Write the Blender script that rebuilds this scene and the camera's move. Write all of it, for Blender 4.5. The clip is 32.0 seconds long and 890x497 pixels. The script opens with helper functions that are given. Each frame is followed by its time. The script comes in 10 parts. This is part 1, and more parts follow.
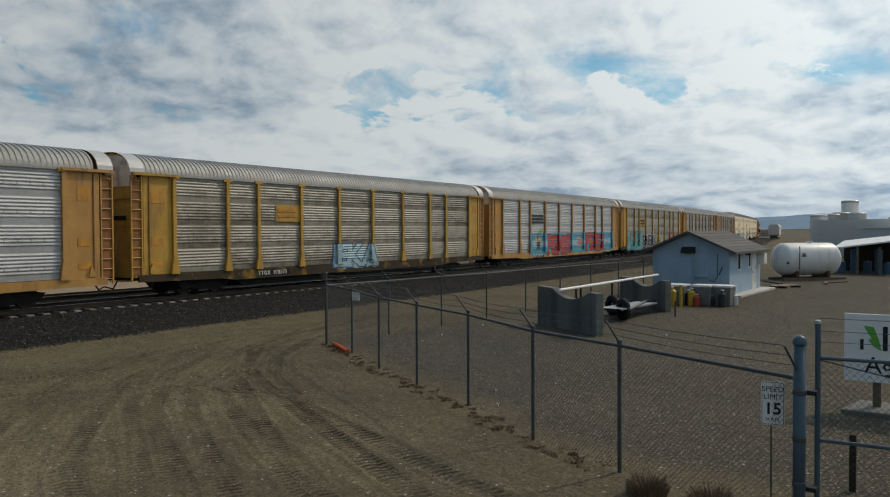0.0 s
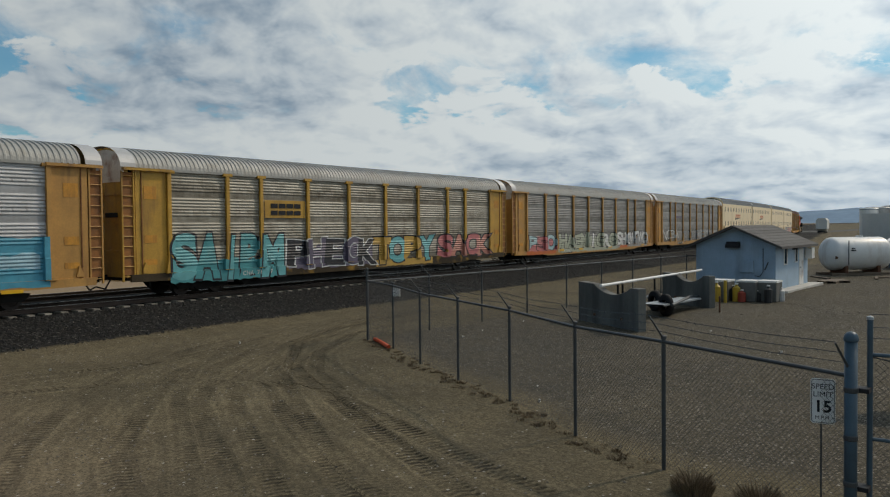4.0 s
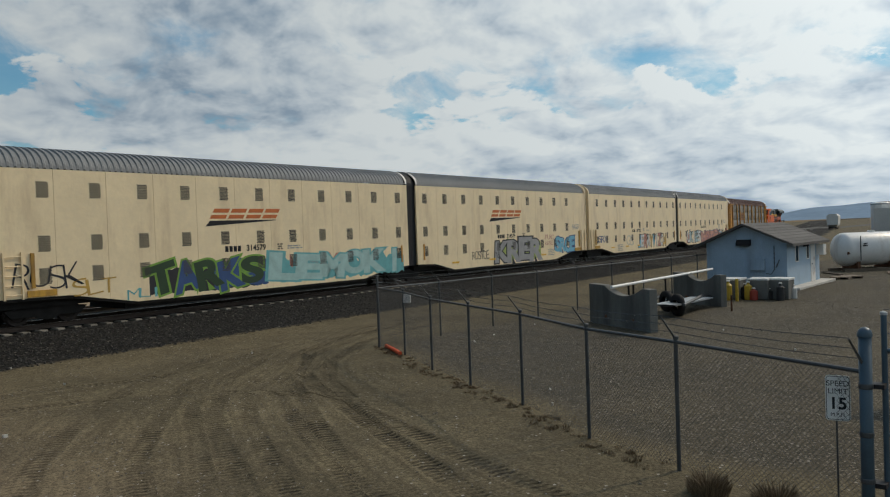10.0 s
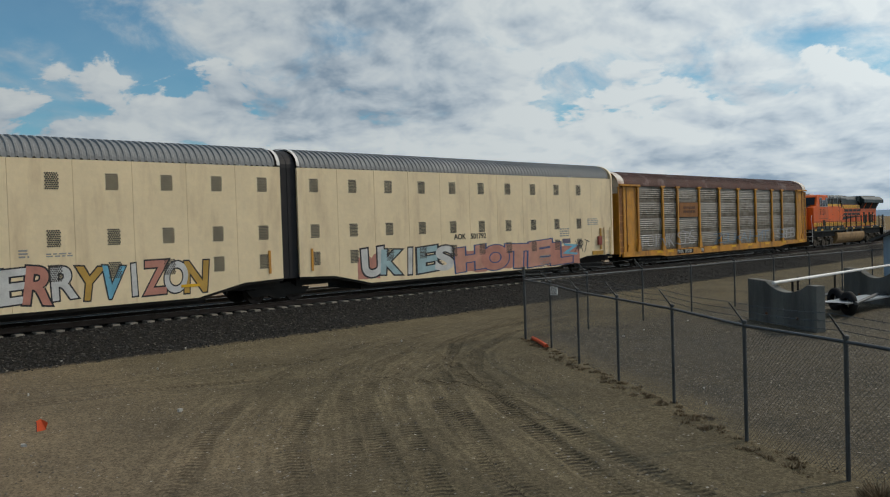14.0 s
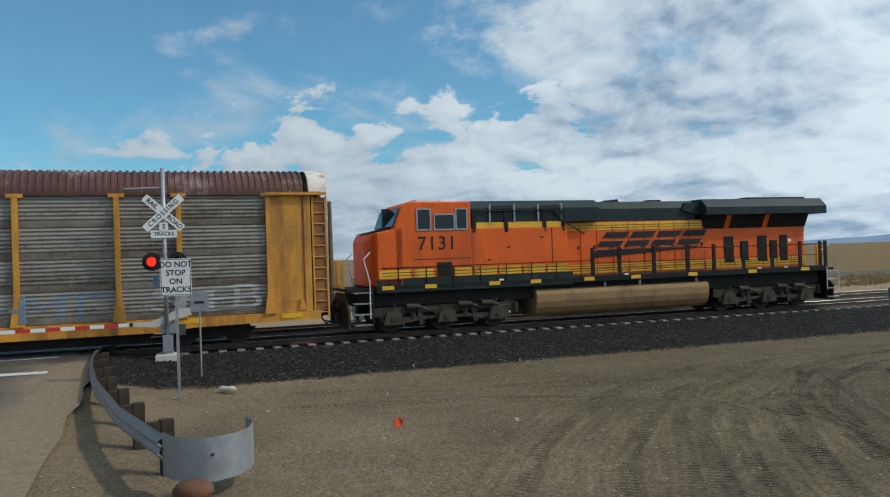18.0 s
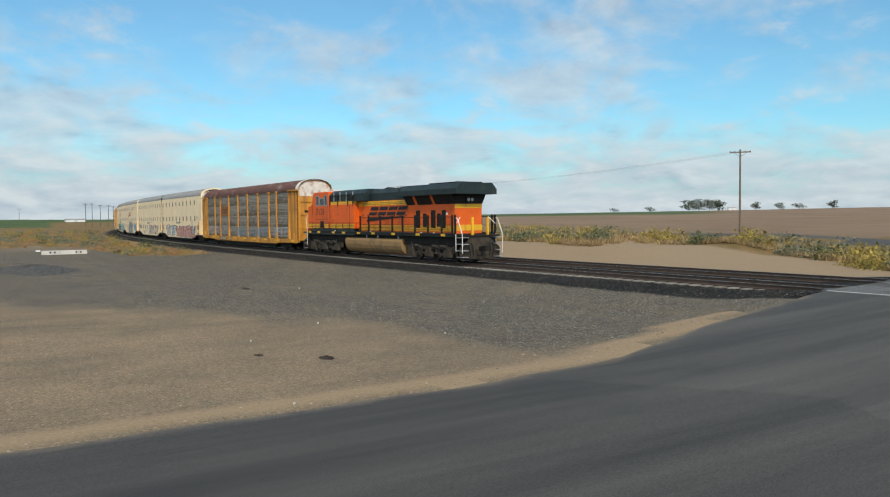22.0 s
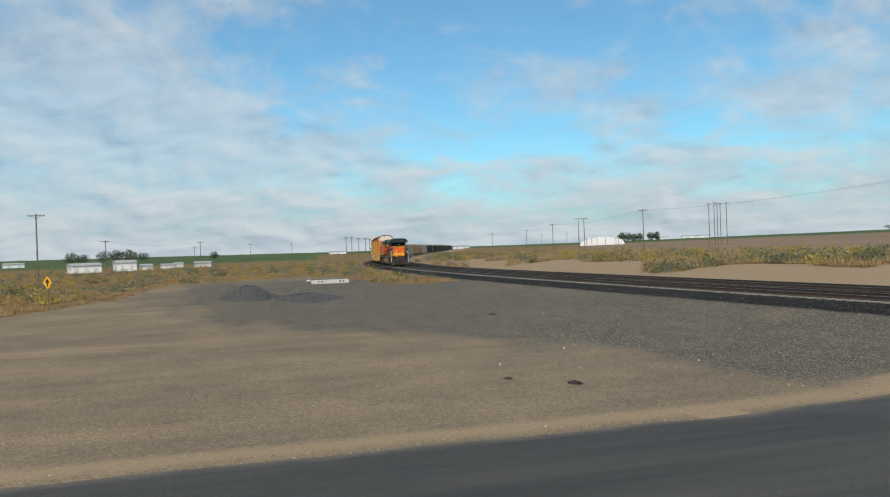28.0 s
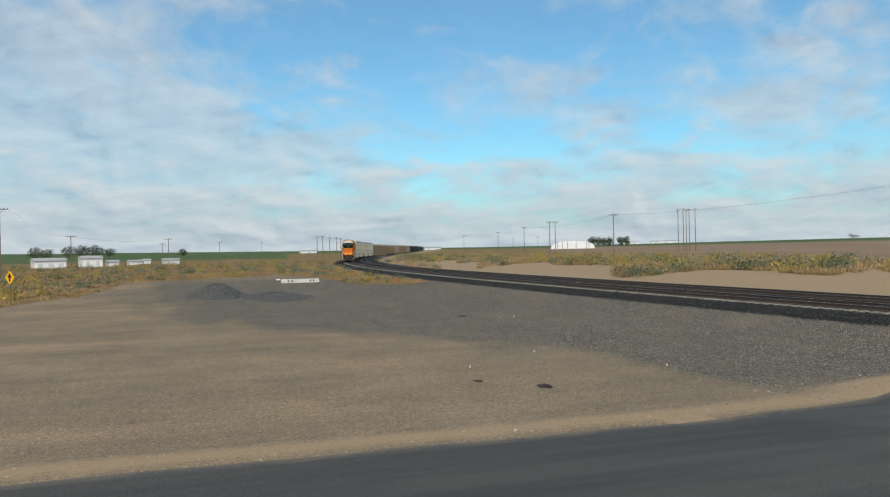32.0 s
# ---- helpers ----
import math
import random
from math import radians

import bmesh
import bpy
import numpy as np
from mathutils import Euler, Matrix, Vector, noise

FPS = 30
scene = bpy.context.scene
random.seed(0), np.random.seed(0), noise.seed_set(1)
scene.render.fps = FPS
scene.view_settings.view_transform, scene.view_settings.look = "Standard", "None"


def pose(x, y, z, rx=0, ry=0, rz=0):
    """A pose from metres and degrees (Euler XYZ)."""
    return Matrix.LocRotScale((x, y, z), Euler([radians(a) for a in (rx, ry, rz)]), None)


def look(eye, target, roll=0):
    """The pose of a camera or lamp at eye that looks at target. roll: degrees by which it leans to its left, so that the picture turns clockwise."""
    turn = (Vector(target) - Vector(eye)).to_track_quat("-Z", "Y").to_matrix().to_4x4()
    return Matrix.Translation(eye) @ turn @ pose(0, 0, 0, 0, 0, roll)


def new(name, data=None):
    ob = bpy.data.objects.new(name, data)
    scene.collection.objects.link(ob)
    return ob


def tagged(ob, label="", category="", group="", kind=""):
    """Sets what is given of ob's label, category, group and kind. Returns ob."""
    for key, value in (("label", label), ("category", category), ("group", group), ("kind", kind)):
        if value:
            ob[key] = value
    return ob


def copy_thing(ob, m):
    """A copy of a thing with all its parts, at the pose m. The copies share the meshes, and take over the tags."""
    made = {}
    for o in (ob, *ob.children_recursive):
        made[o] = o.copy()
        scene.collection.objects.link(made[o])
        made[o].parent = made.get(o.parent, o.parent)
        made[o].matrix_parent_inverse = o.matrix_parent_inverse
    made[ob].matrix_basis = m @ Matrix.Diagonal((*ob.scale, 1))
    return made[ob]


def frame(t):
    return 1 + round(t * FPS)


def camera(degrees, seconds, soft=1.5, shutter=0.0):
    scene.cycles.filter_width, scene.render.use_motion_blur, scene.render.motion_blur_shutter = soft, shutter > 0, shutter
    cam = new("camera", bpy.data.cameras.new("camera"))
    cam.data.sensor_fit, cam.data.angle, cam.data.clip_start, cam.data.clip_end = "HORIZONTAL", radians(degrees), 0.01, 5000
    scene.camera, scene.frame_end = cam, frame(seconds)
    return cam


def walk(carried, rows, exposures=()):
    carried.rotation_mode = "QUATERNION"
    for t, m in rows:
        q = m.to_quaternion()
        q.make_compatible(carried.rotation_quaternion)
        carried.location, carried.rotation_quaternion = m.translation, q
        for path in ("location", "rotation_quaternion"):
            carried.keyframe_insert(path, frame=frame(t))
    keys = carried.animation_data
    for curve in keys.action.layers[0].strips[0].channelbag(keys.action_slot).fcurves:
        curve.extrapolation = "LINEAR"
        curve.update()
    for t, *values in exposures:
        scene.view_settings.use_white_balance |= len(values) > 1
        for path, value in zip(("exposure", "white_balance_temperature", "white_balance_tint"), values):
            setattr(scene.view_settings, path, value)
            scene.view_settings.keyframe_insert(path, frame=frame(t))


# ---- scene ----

# ---- camera ----
cam = camera(59.39, 32.0, soft=1.2)
walk(cam, [
    (0.0, pose(0.05, -0.02, 2.71, 88.71, 0.28, -54.27)),
    (0.5, pose(0.04, -0.02, 2.69, 88.43, 0.04, -53.47)),
    (1.0, pose(0.06, -0.01, 2.70, 88.05, 0.22, -54.18)),
    (1.5, pose(0.05, -0.00, 2.70, 87.89, 0.16, -54.47)),
    (2.0, pose(0.04, -0.00, 2.71, 88.11, 0.44, -54.45)),
    (2.5, pose(0.05, -0.00, 2.70, 88.15, 0.27, -53.84)),
    (3.0, pose(0.04, -0.00, 2.70, 88.11, 0.94, -53.33)),
    (3.5, pose(0.03, -0.01, 2.71, 88.47, 0.59, -52.18)),
    (4.0, pose(0.03, -0.00, 2.71, 88.42, 0.56, -51.38)),
    (4.5, pose(0.02, 0.01, 2.70, 88.21, 0.76, -50.77)),
    (6.5, pose(0.04, 0.01, 2.70, 88.18, 1.10, -49.94)),
    (7.0, pose(0.05, 0.00, 2.70, 88.20, 1.09, -50.96)),
    (7.5, pose(0.06, -0.00, 2.70, 88.76, 1.49, -52.53)),
    (8.0, pose(0.05, -0.00, 2.71, 88.61, 1.17, -52.74)),
    (8.5, pose(0.05, -0.01, 2.70, 88.41, 1.41, -52.16)),
    (9.0, pose(0.05, -0.02, 2.71, 88.29, 1.43, -51.74)),
    (9.5, pose(0.05, -0.03, 2.70, 88.50, 1.96, -51.64)),
    (10.0, pose(0.03, -0.01, 2.71, 88.83, 1.99, -50.72)),
    (10.5, pose(0.03, -0.02, 2.70, 89.48, 2.06, -48.55)),
    (11.0, pose(0.03, -0.02, 2.71, 89.83, 2.38, -47.97)),
    (11.5, pose(0.04, -0.01, 2.70, 89.91, 2.27, -46.94)),
    (12.0, pose(0.05, -0.00, 2.69, 89.71, 2.24, -45.47)),
    (12.5, pose(0.07, 0.01, 2.68, 88.51, 2.08, -43.90)),
    (13.0, pose(0.06, 0.01, 2.68, 88.39, 1.83, -40.64)),
    (13.5, pose(0.07, 0.01, 2.68, 88.67, 1.81, -39.91)),
    (15.5, pose(0.04, -0.02, 2.69, 88.37, 2.16, -39.63)),
    (16.0, pose(0.06, 0.02, 2.70, 88.71, 2.20, -38.24)),
    (16.5, pose(0.06, 0.04, 2.70, 88.66, 1.89, -37.89)),
    (17.0, pose(0.03, 0.06, 2.70, 89.32, 1.66, -34.02)),
    (17.5, pose(-0.00, 0.07, 2.71, 89.89, 1.86, -26.61)),
    (18.0, pose(-0.01, 0.08, 2.69, 90.62, 1.95, -16.24)),
    (18.5, pose(-0.03, 0.07, 2.68, 90.87, 1.67, -7.55)),
    (19.0, pose(-0.09, 0.19, 2.67, 91.40, 1.83, 3.16)),
    (19.5, pose(-0.18, 0.15, 2.67, 90.87, 1.96, 14.15)),
    (20.0, pose(-0.22, 0.12, 2.68, 91.08, 1.53, 23.97)),
    (20.5, pose(-0.13, 0.14, 2.69, 90.14, 1.53, 36.18)),
    (21.0, pose(-0.02, 0.04, 2.69, 88.96, 2.36, 45.65)),
    (21.5, pose(0.04, 0.06, 2.72, 88.09, 1.99, 54.33)),
    (22.0, pose(-0.01, 0.09, 2.72, 87.69, 0.55, 58.21)),
    (22.5, pose(-0.06, 0.05, 2.72, 87.94, 1.15, 62.20)),
    (23.0, pose(-0.04, 0.02, 2.73, 88.27, 1.37, 70.45)),
    (23.5, pose(-0.03, -0.02, 2.70, 87.99, 1.26, 72.01)),
    (24.0, pose(-0.06, -0.05, 2.72, 87.64, 0.61, 72.48)),
    (24.5, pose(-0.03, -0.01, 2.71, 87.65, 0.15, 71.05)),
    (25.0, pose(-0.07, -0.07, 2.72, 88.28, 0.04, 72.15)),
    (25.5, pose(-0.05, -0.03, 2.70, 88.24, -0.33, 75.68)),
    (27.5, pose(-0.03, -0.02, 2.71, 90.96, 1.62, 75.16)),
    (28.0, pose(0.01, -0.07, 2.68, 90.03, 2.07, 75.69)),
    (28.5, pose(-0.05, -0.07, 2.71, 89.10, 0.97, 74.29)),
    (29.0, pose(-0.07, -0.06, 2.70, 89.25, 1.18, 75.35)),
    (29.5, pose(-0.07, -0.05, 2.70, 89.11, -0.01, 76.71)),
    (30.0, pose(-0.07, -0.07, 2.68, 89.66, 0.36, 75.96)),
    (30.5, pose(-0.07, -0.07, 2.70, 89.78, 0.72, 75.71)),
    (31.0, pose(-0.06, -0.07, 2.70, 90.33, 0.26, 74.41)),
    (31.5, pose(-0.08, -0.07, 2.69, 90.47, 0.83, 72.98)),
    (32.0, pose(-0.08, -0.06, 2.69, 90.06, 1.09, 73.59)),
], exposures=[(0.0, -0.84, 7350, 10), (13.0, -0.80, 7300, 10), (16.0, -0.70, 6950, 8), (17.0, -0.68, 6750, 7), (18.0, -0.46, 6600, 7), (19.0, -0.36, 6700, 8), (20.5, -0.16, 7150, 10), (22.0, -0.14, 7050, 10), (23.0, -0.24, 7000, 10), (24.0, -0.26, 7000, 10), (32.0, -0.22, 7000, 10)])

# ---- world and sun ----
SUN = Vector((0.93, -0.35, 0.86)).normalized()


def build_world():
    world = bpy.data.worlds.new("sky")
    scene.world = world
    world.use_nodes = True
    nt = world.node_tree
    n, l = nt.nodes, nt.links
    n.clear()
    out = n.new("ShaderNodeOutputWorld")
    sky = n.new("ShaderNodeTexSky")
    sky.sky_type, sky.sun_disc = "NISHITA", False
    sky.sun_elevation, sky.sun_rotation = math.asin(SUN.z), math.atan2(SUN.x, SUN.y)
    sky.air_density, sky.dust_density, sky.ozone_density = 1.0, 0.6, 2.2
    blue = n.new("ShaderNodeBackground")
    blue.inputs["Strength"].default_value = 0.155
    tint = n.new("ShaderNodeMix")
    tint.data_type, tint.blend_type = "RGBA", "MULTIPLY"
    tint.inputs[0].default_value, tint.inputs[7].default_value = 1.0, (0.50, 0.93, 1.06, 1)
    l.new(sky.outputs[0], tint.inputs[6])
    l.new(tint.outputs[2], blue.inputs["Color"])
    co = n.new("ShaderNodeTexCoord")
    sep = n.new("ShaderNodeSeparateXYZ")
    l.new(co.outputs["Generated"], sep.inputs[0])

    def m(op, a, b, clamp=False):
        k = n.new("ShaderNodeMath")
        k.operation, k.use_clamp = op, clamp
        for i, v in enumerate((a, b)):
            if hasattr(v, "links"):
                l.new(v, k.inputs[i])
            else:
                k.inputs[i].default_value = v
        return k.outputs[0]

    def step(v, a, b, lo=0.0, hi=1.0):
        k = n.new("ShaderNodeMapRange")
        k.interpolation_type = "SMOOTHSTEP"
        if hasattr(v, "links"):
            l.new(v, k.inputs[0])
        for q, w in ((1, a), (2, b), (3, lo), (4, hi)):
            k.inputs[q].default_value = w
        return k.outputs[0]

    # bearing from the north and height over the horizon, in degrees
    bearing = m("MULTIPLY", m("ARCTAN2", sep.outputs[0], sep.outputs[1]), 57.2958)
    up = m("MAXIMUM", sep.outputs[2], 0.0)
    height = m("MULTIPLY", m("ARCSINE", up, 0.0), 57.2958)
    right = m("MAXIMUM", sep.outputs[0], 0.0)
    left = m("MAXIMUM", m("MULTIPLY", sep.outputs[0], -1.0), 0.0)
    flat = n.new("ShaderNodeCombineXYZ")
    l.new(m("MULTIPLY", bearing, 0.19), flat.inputs[0])
    l.new(m("MULTIPLY", m("LOGARITHM", m("ADD", height, 9.0), 2.71828), 6.6), flat.inputs[1])

    def fbm(scale, detail, rough, off, warp=0.0, squash=1.0, turn=0.0):
        mp = n.new("ShaderNodeMapping")
        mp.inputs["Location"].default_value = off
        mp.inputs["Rotation"].default_value = (0, 0, turn)
        mp.inputs["Scale"].default_value = (1.0, squash, 1.0)
        l.new(flat.outputs[0], mp.inputs[0])
        t = n.new("ShaderNodeTexNoise")
        t.inputs["Scale"].default_value, t.inputs["Detail"].default_value = scale, detail
        t.inputs["Roughness"].default_value, t.inputs["Distortion"].default_value = rough, warp
        l.new(mp.outputs[0], t.inputs["Vector"])
        return t.outputs[0]

    puff, soft, sunward = fbm(1.0, 9, 0.58, (3.1, 7.7, 0), 0.25), fbm(1.0, 4, 0.55, (3.1, 7.7, 0), 0.25), fbm(1.0, 4, 0.55, (3.22, 7.92, 0), 0.25)
    # a bank of heaped cloud low over the horizon, highest in the north-east
    top = step(bearing, -14.0, 14.0, 6.2, 11.0)
    bank = m("ADD", m("MULTIPLY", m("SUBTRACT", top, height), 0.055), m("MULTIPLY", m("SUBTRACT", puff, 0.52), 1.35))
    crisp, dim = step(bank, 0.0, 0.075), step(bank, -0.06, 0.24, 0.0, 0.8)
    east = step(bearing, -28.0, 6.0)
    cover_bank = m("ADD", m("MULTIPLY", crisp, east), m("MULTIPLY", dim, m("SUBTRACT", 1.0, east)))
    # a broken deck over the east
    deck_noise = fbm(0.62, 9, 0.60, (1.3, 4.1, 2.0), 0.3, 1.15, 0.10)
    cover_deck = step(m("ADD", m("ADD", deck_noise, step(bearing, 4.0, 46.0, -0.20, 0.14)), step(height, 9.0, 16.0, -0.05, 0.04)), 0.38, 0.62)
    # a thin torn veil over the west
    veil_noise = fbm(0.70, 9, 0.55, (8.4, 2.2, 5.0), 0.35, 1.1, -0.15)
    bias = m("ADD", step(bearing, -96.0, -72.0, 0.17, -0.09), m("ADD", step(bearing, -70.0, -56.0, 0.0, 0.10), step(bearing, -50.0, -30.0, 0.0, -0.12)))
    bias = m("ADD", bias, step(height, 6.0, 15.0, 0.06, -0.05))
    cover_veil = step(m("ADD", veil_noise, bias), 0.40, 0.68, 0.07, 0.74)
    cover_haze = step(height, 6.5, 0.0, 0.0, 0.72)

    def rest(v):
        return m("SUBTRACT", 1.0, v)

    cover = rest(m("MULTIPLY", m("MULTIPLY", rest(cover_bank), rest(cover_deck)), m("MULTIPLY", rest(cover_veil), rest(cover_haze))))
    # sunlit edges and grey undersides, strong only on the sun's side
    bands = fbm(0.36, 7, 0.54, (6.2, 9.4, 7.0), 0.2, 1.2, 0.10)
    sunside = step(bearing, -8.0, 42.0)
    relief = m("MULTIPLY", m("SUBTRACT", soft, sunward), m("ADD", m("MULTIPLY", sunside, 0.35), 0.95))
    under = m("MULTIPLY", m("SUBTRACT", bands, 0.49), m("ADD", m("MULTIPLY", sunside, 1.45), 0.30))
    foot = m("MULTIPLY", step(height, 6.0, 1.5), m("MULTIPLY", east, 0.34))
    tone = m("SUBTRACT", m("ADD", m("ADD", relief, step(bearing, -40.0, 10.0, 0.72, 0.70)), m("ADD", under, m("MULTIPLY", m("SUBTRACT", puff, 0.5), 0.7))), foot)
    shade = n.new("ShaderNodeValToRGB")
    e = shade.color_ramp.elements
    e[0].position, e[0].color = 0.22, (0.31, 0.45, 0.63, 1)
    e[1].position, e[1].color = 0.92, (0.80, 0.93, 1.05, 1)
    mid = e.new(0.58)
    mid.color = (0.61, 0.75, 0.91, 1)
    l.new(tone, shade.inputs[0])
    white = n.new("ShaderNodeBackground")
    # brighter round the veiled sun
    dot = n.new("ShaderNodeVectorMath")
    dot.operation = "DOT_PRODUCT"
    l.new(co.outputs["Generated"], dot.inputs[0])
    dot.inputs[1].default_value = SUN
    aura = m("MULTIPLY", m("POWER", m("MAXIMUM", dot.outputs["Value"], 0.0), 4.0), 1.15)
    l.new(m("ADD", m("ADD", m("MULTIPLY", m("MULTIPLY", right, right), 0.30), aura), step(bearing, -10.0, 25.0, 0.84, 1.0)), white.inputs["Strength"])
    l.new(shade.outputs[0], white.inputs["Color"])
    mix = n.new("ShaderNodeMixShader")
    l.new(cover, mix.inputs[0])
    l.new(blue.outputs[0], mix.inputs[1]), l.new(white.outputs[0], mix.inputs[2])
    l.new(mix.outputs[0], out.inputs[0])


build_world()
sun = new("sun", bpy.data.lights.new("sun", "SUN"))
sun.data.energy, sun.data.angle, sun.data.color = 2.7, radians(2.6), (1.0, 0.90, 0.78)
sun.matrix_world = look(SUN * 50, (0, 0, 0))


# ---- materials ----
def mat(name, col, rough=0.6, metal=0.0, var=0.25, scale=3.0, bump=0.0, bscale=60.0, stain=None, amount=0.0, sscale=1.2, streak=0.0, obrand=0.0, spec=0.5):
    """A surface with grain and blotches; stain: a second colour in patches, streak: how much it runs down."""
    mt = bpy.data.materials.new(name)
    mt.use_nodes = True
    nt = mt.node_tree
    n, l = nt.nodes, nt.links
    b = n["Principled BSDF"]
    b.inputs["Roughness"].default_value, b.inputs["Metallic"].default_value, b.inputs["Specular IOR Level"].default_value = rough, metal, spec
    co = n.new("ShaderNodeTexCoord").outputs["Object"]
    col = (*col, 1)

    def noise_tex(sc, detail, stretch=1.0):
        mp = n.new("ShaderNodeMapping")
        mp.inputs["Scale"].default_value = (1, 1, 1.0 / stretch)
        l.new(co, mp.inputs[0])
        t = n.new("ShaderNodeTexNoise")
        t.inputs["Scale"].default_value, t.inputs["Detail"].default_value, t.inputs["Roughness"].default_value = sc, detail, 0.62
        l.new(mp.outputs[0], t.inputs["Vector"])
        return t.outputs[0]

    def rng(v, a, bb, lo, hi):
        k = n.new("ShaderNodeMapRange")
        l.new(v, k.inputs[0])
        for i, q in ((1, a), (2, bb), (3, lo), (4, hi)):
            k.inputs[i].default_value = q
        return k.outputs[0]

    def mixc(f, a, bb, blend="MIX"):
        k = n.new("ShaderNodeMix")
        k.data_type, k.blend_type = "RGBA", blend
        for s, q in ((k.inputs[0], f), (k.inputs[6], a), (k.inputs[7], bb)):
            if hasattr(q, "links"):
                l.new(q, s)
            else:
                s.default_value = q
        return k.outputs[2]

    c = col
    if var:
        f = rng(noise_tex(scale, 6), 0.3, 0.7, 0, 1)
        dark = tuple(v * (1 - var) for v in col[:3]) + (1,)
        lite = tuple(min(1, v * (1 + var * 0.6)) for v in col[:3]) + (1,)
        c = mixc(f, dark, lite)
        g = rng(noise_tex(scale * 9, 4), 0.3, 0.7, 1 - var * 0.5, 1 + var * 0.35)
        k = n.new("ShaderNodeVectorMath")
        k.operation = "SCALE"
        l.new(c, k.inputs[0]), l.new(g, k.inputs[3])
        c = k.outputs[0]
    if stain:
        f = rng(noise_tex(sscale, 7, 1 + 5 * streak), 0.62 - 0.28 * amount, 0.74 - 0.1 * amount, 0, 0.9)
        c = mixc(f, c, (*stain, 1))
    if obrand:
        r = n.new("ShaderNodeObjectInfo").outputs["Random"]
        k = n.new("ShaderNodeVectorMath")
        k.operation = "SCALE"
        if hasattr(c, "links"):
            l.new(c, k.inputs[0])
        else:
            k.inputs[0].default_value = col[:3]
        l.new(rng(r, 0, 1, 1 - obrand, 1 + obrand * 0.7), k.inputs[3])
        c = k.outputs[0]
    if hasattr(c, "links"):
        l.new(c, b.inputs["Base Color"])
    else:
        b.inputs["Base Color"].default_value = c
    l.new(rng(noise_tex(scale * 2, 3), 0.3, 0.7, max(0.05, rough - 0.1), min(1, rough + 0.12)), b.inputs["Roughness"])
    if bump:
        bp = n.new("ShaderNodeBump")
        bp.inputs["Strength"].default_value, bp.inputs["Distance"].default_value = bump, 0.02
        l.new(noise_tex(bscale, 5), bp.inputs["Height"])
        l.new(bp.outputs[0], b.inputs["Normal"])
    return mt


def glow(name, col, strength):
    mt = bpy.data.materials.new(name)
    mt.use_nodes = True
    b = mt.node_tree.nodes["Principled BSDF"]
    b.inputs["Base Color"].default_value = (*col, 1)
    b.inputs["Emission Color"].default_value = (*col, 1)
    b.inputs["Emission Strength"].default_value = strength
    return mt


def glass(name, col=(0.02, 0.025, 0.03)):
    mt = bpy.data.materials.new(name)
    mt.use_nodes = True
    b = mt.node_tree.nodes["Principled BSDF"]
    b.inputs["Base Color"].default_value = (*col, 1)
    b.inputs["Roughness"].default_value, b.inputs["Specular IOR Level"].default_value = 0.08, 0.4
    return mt


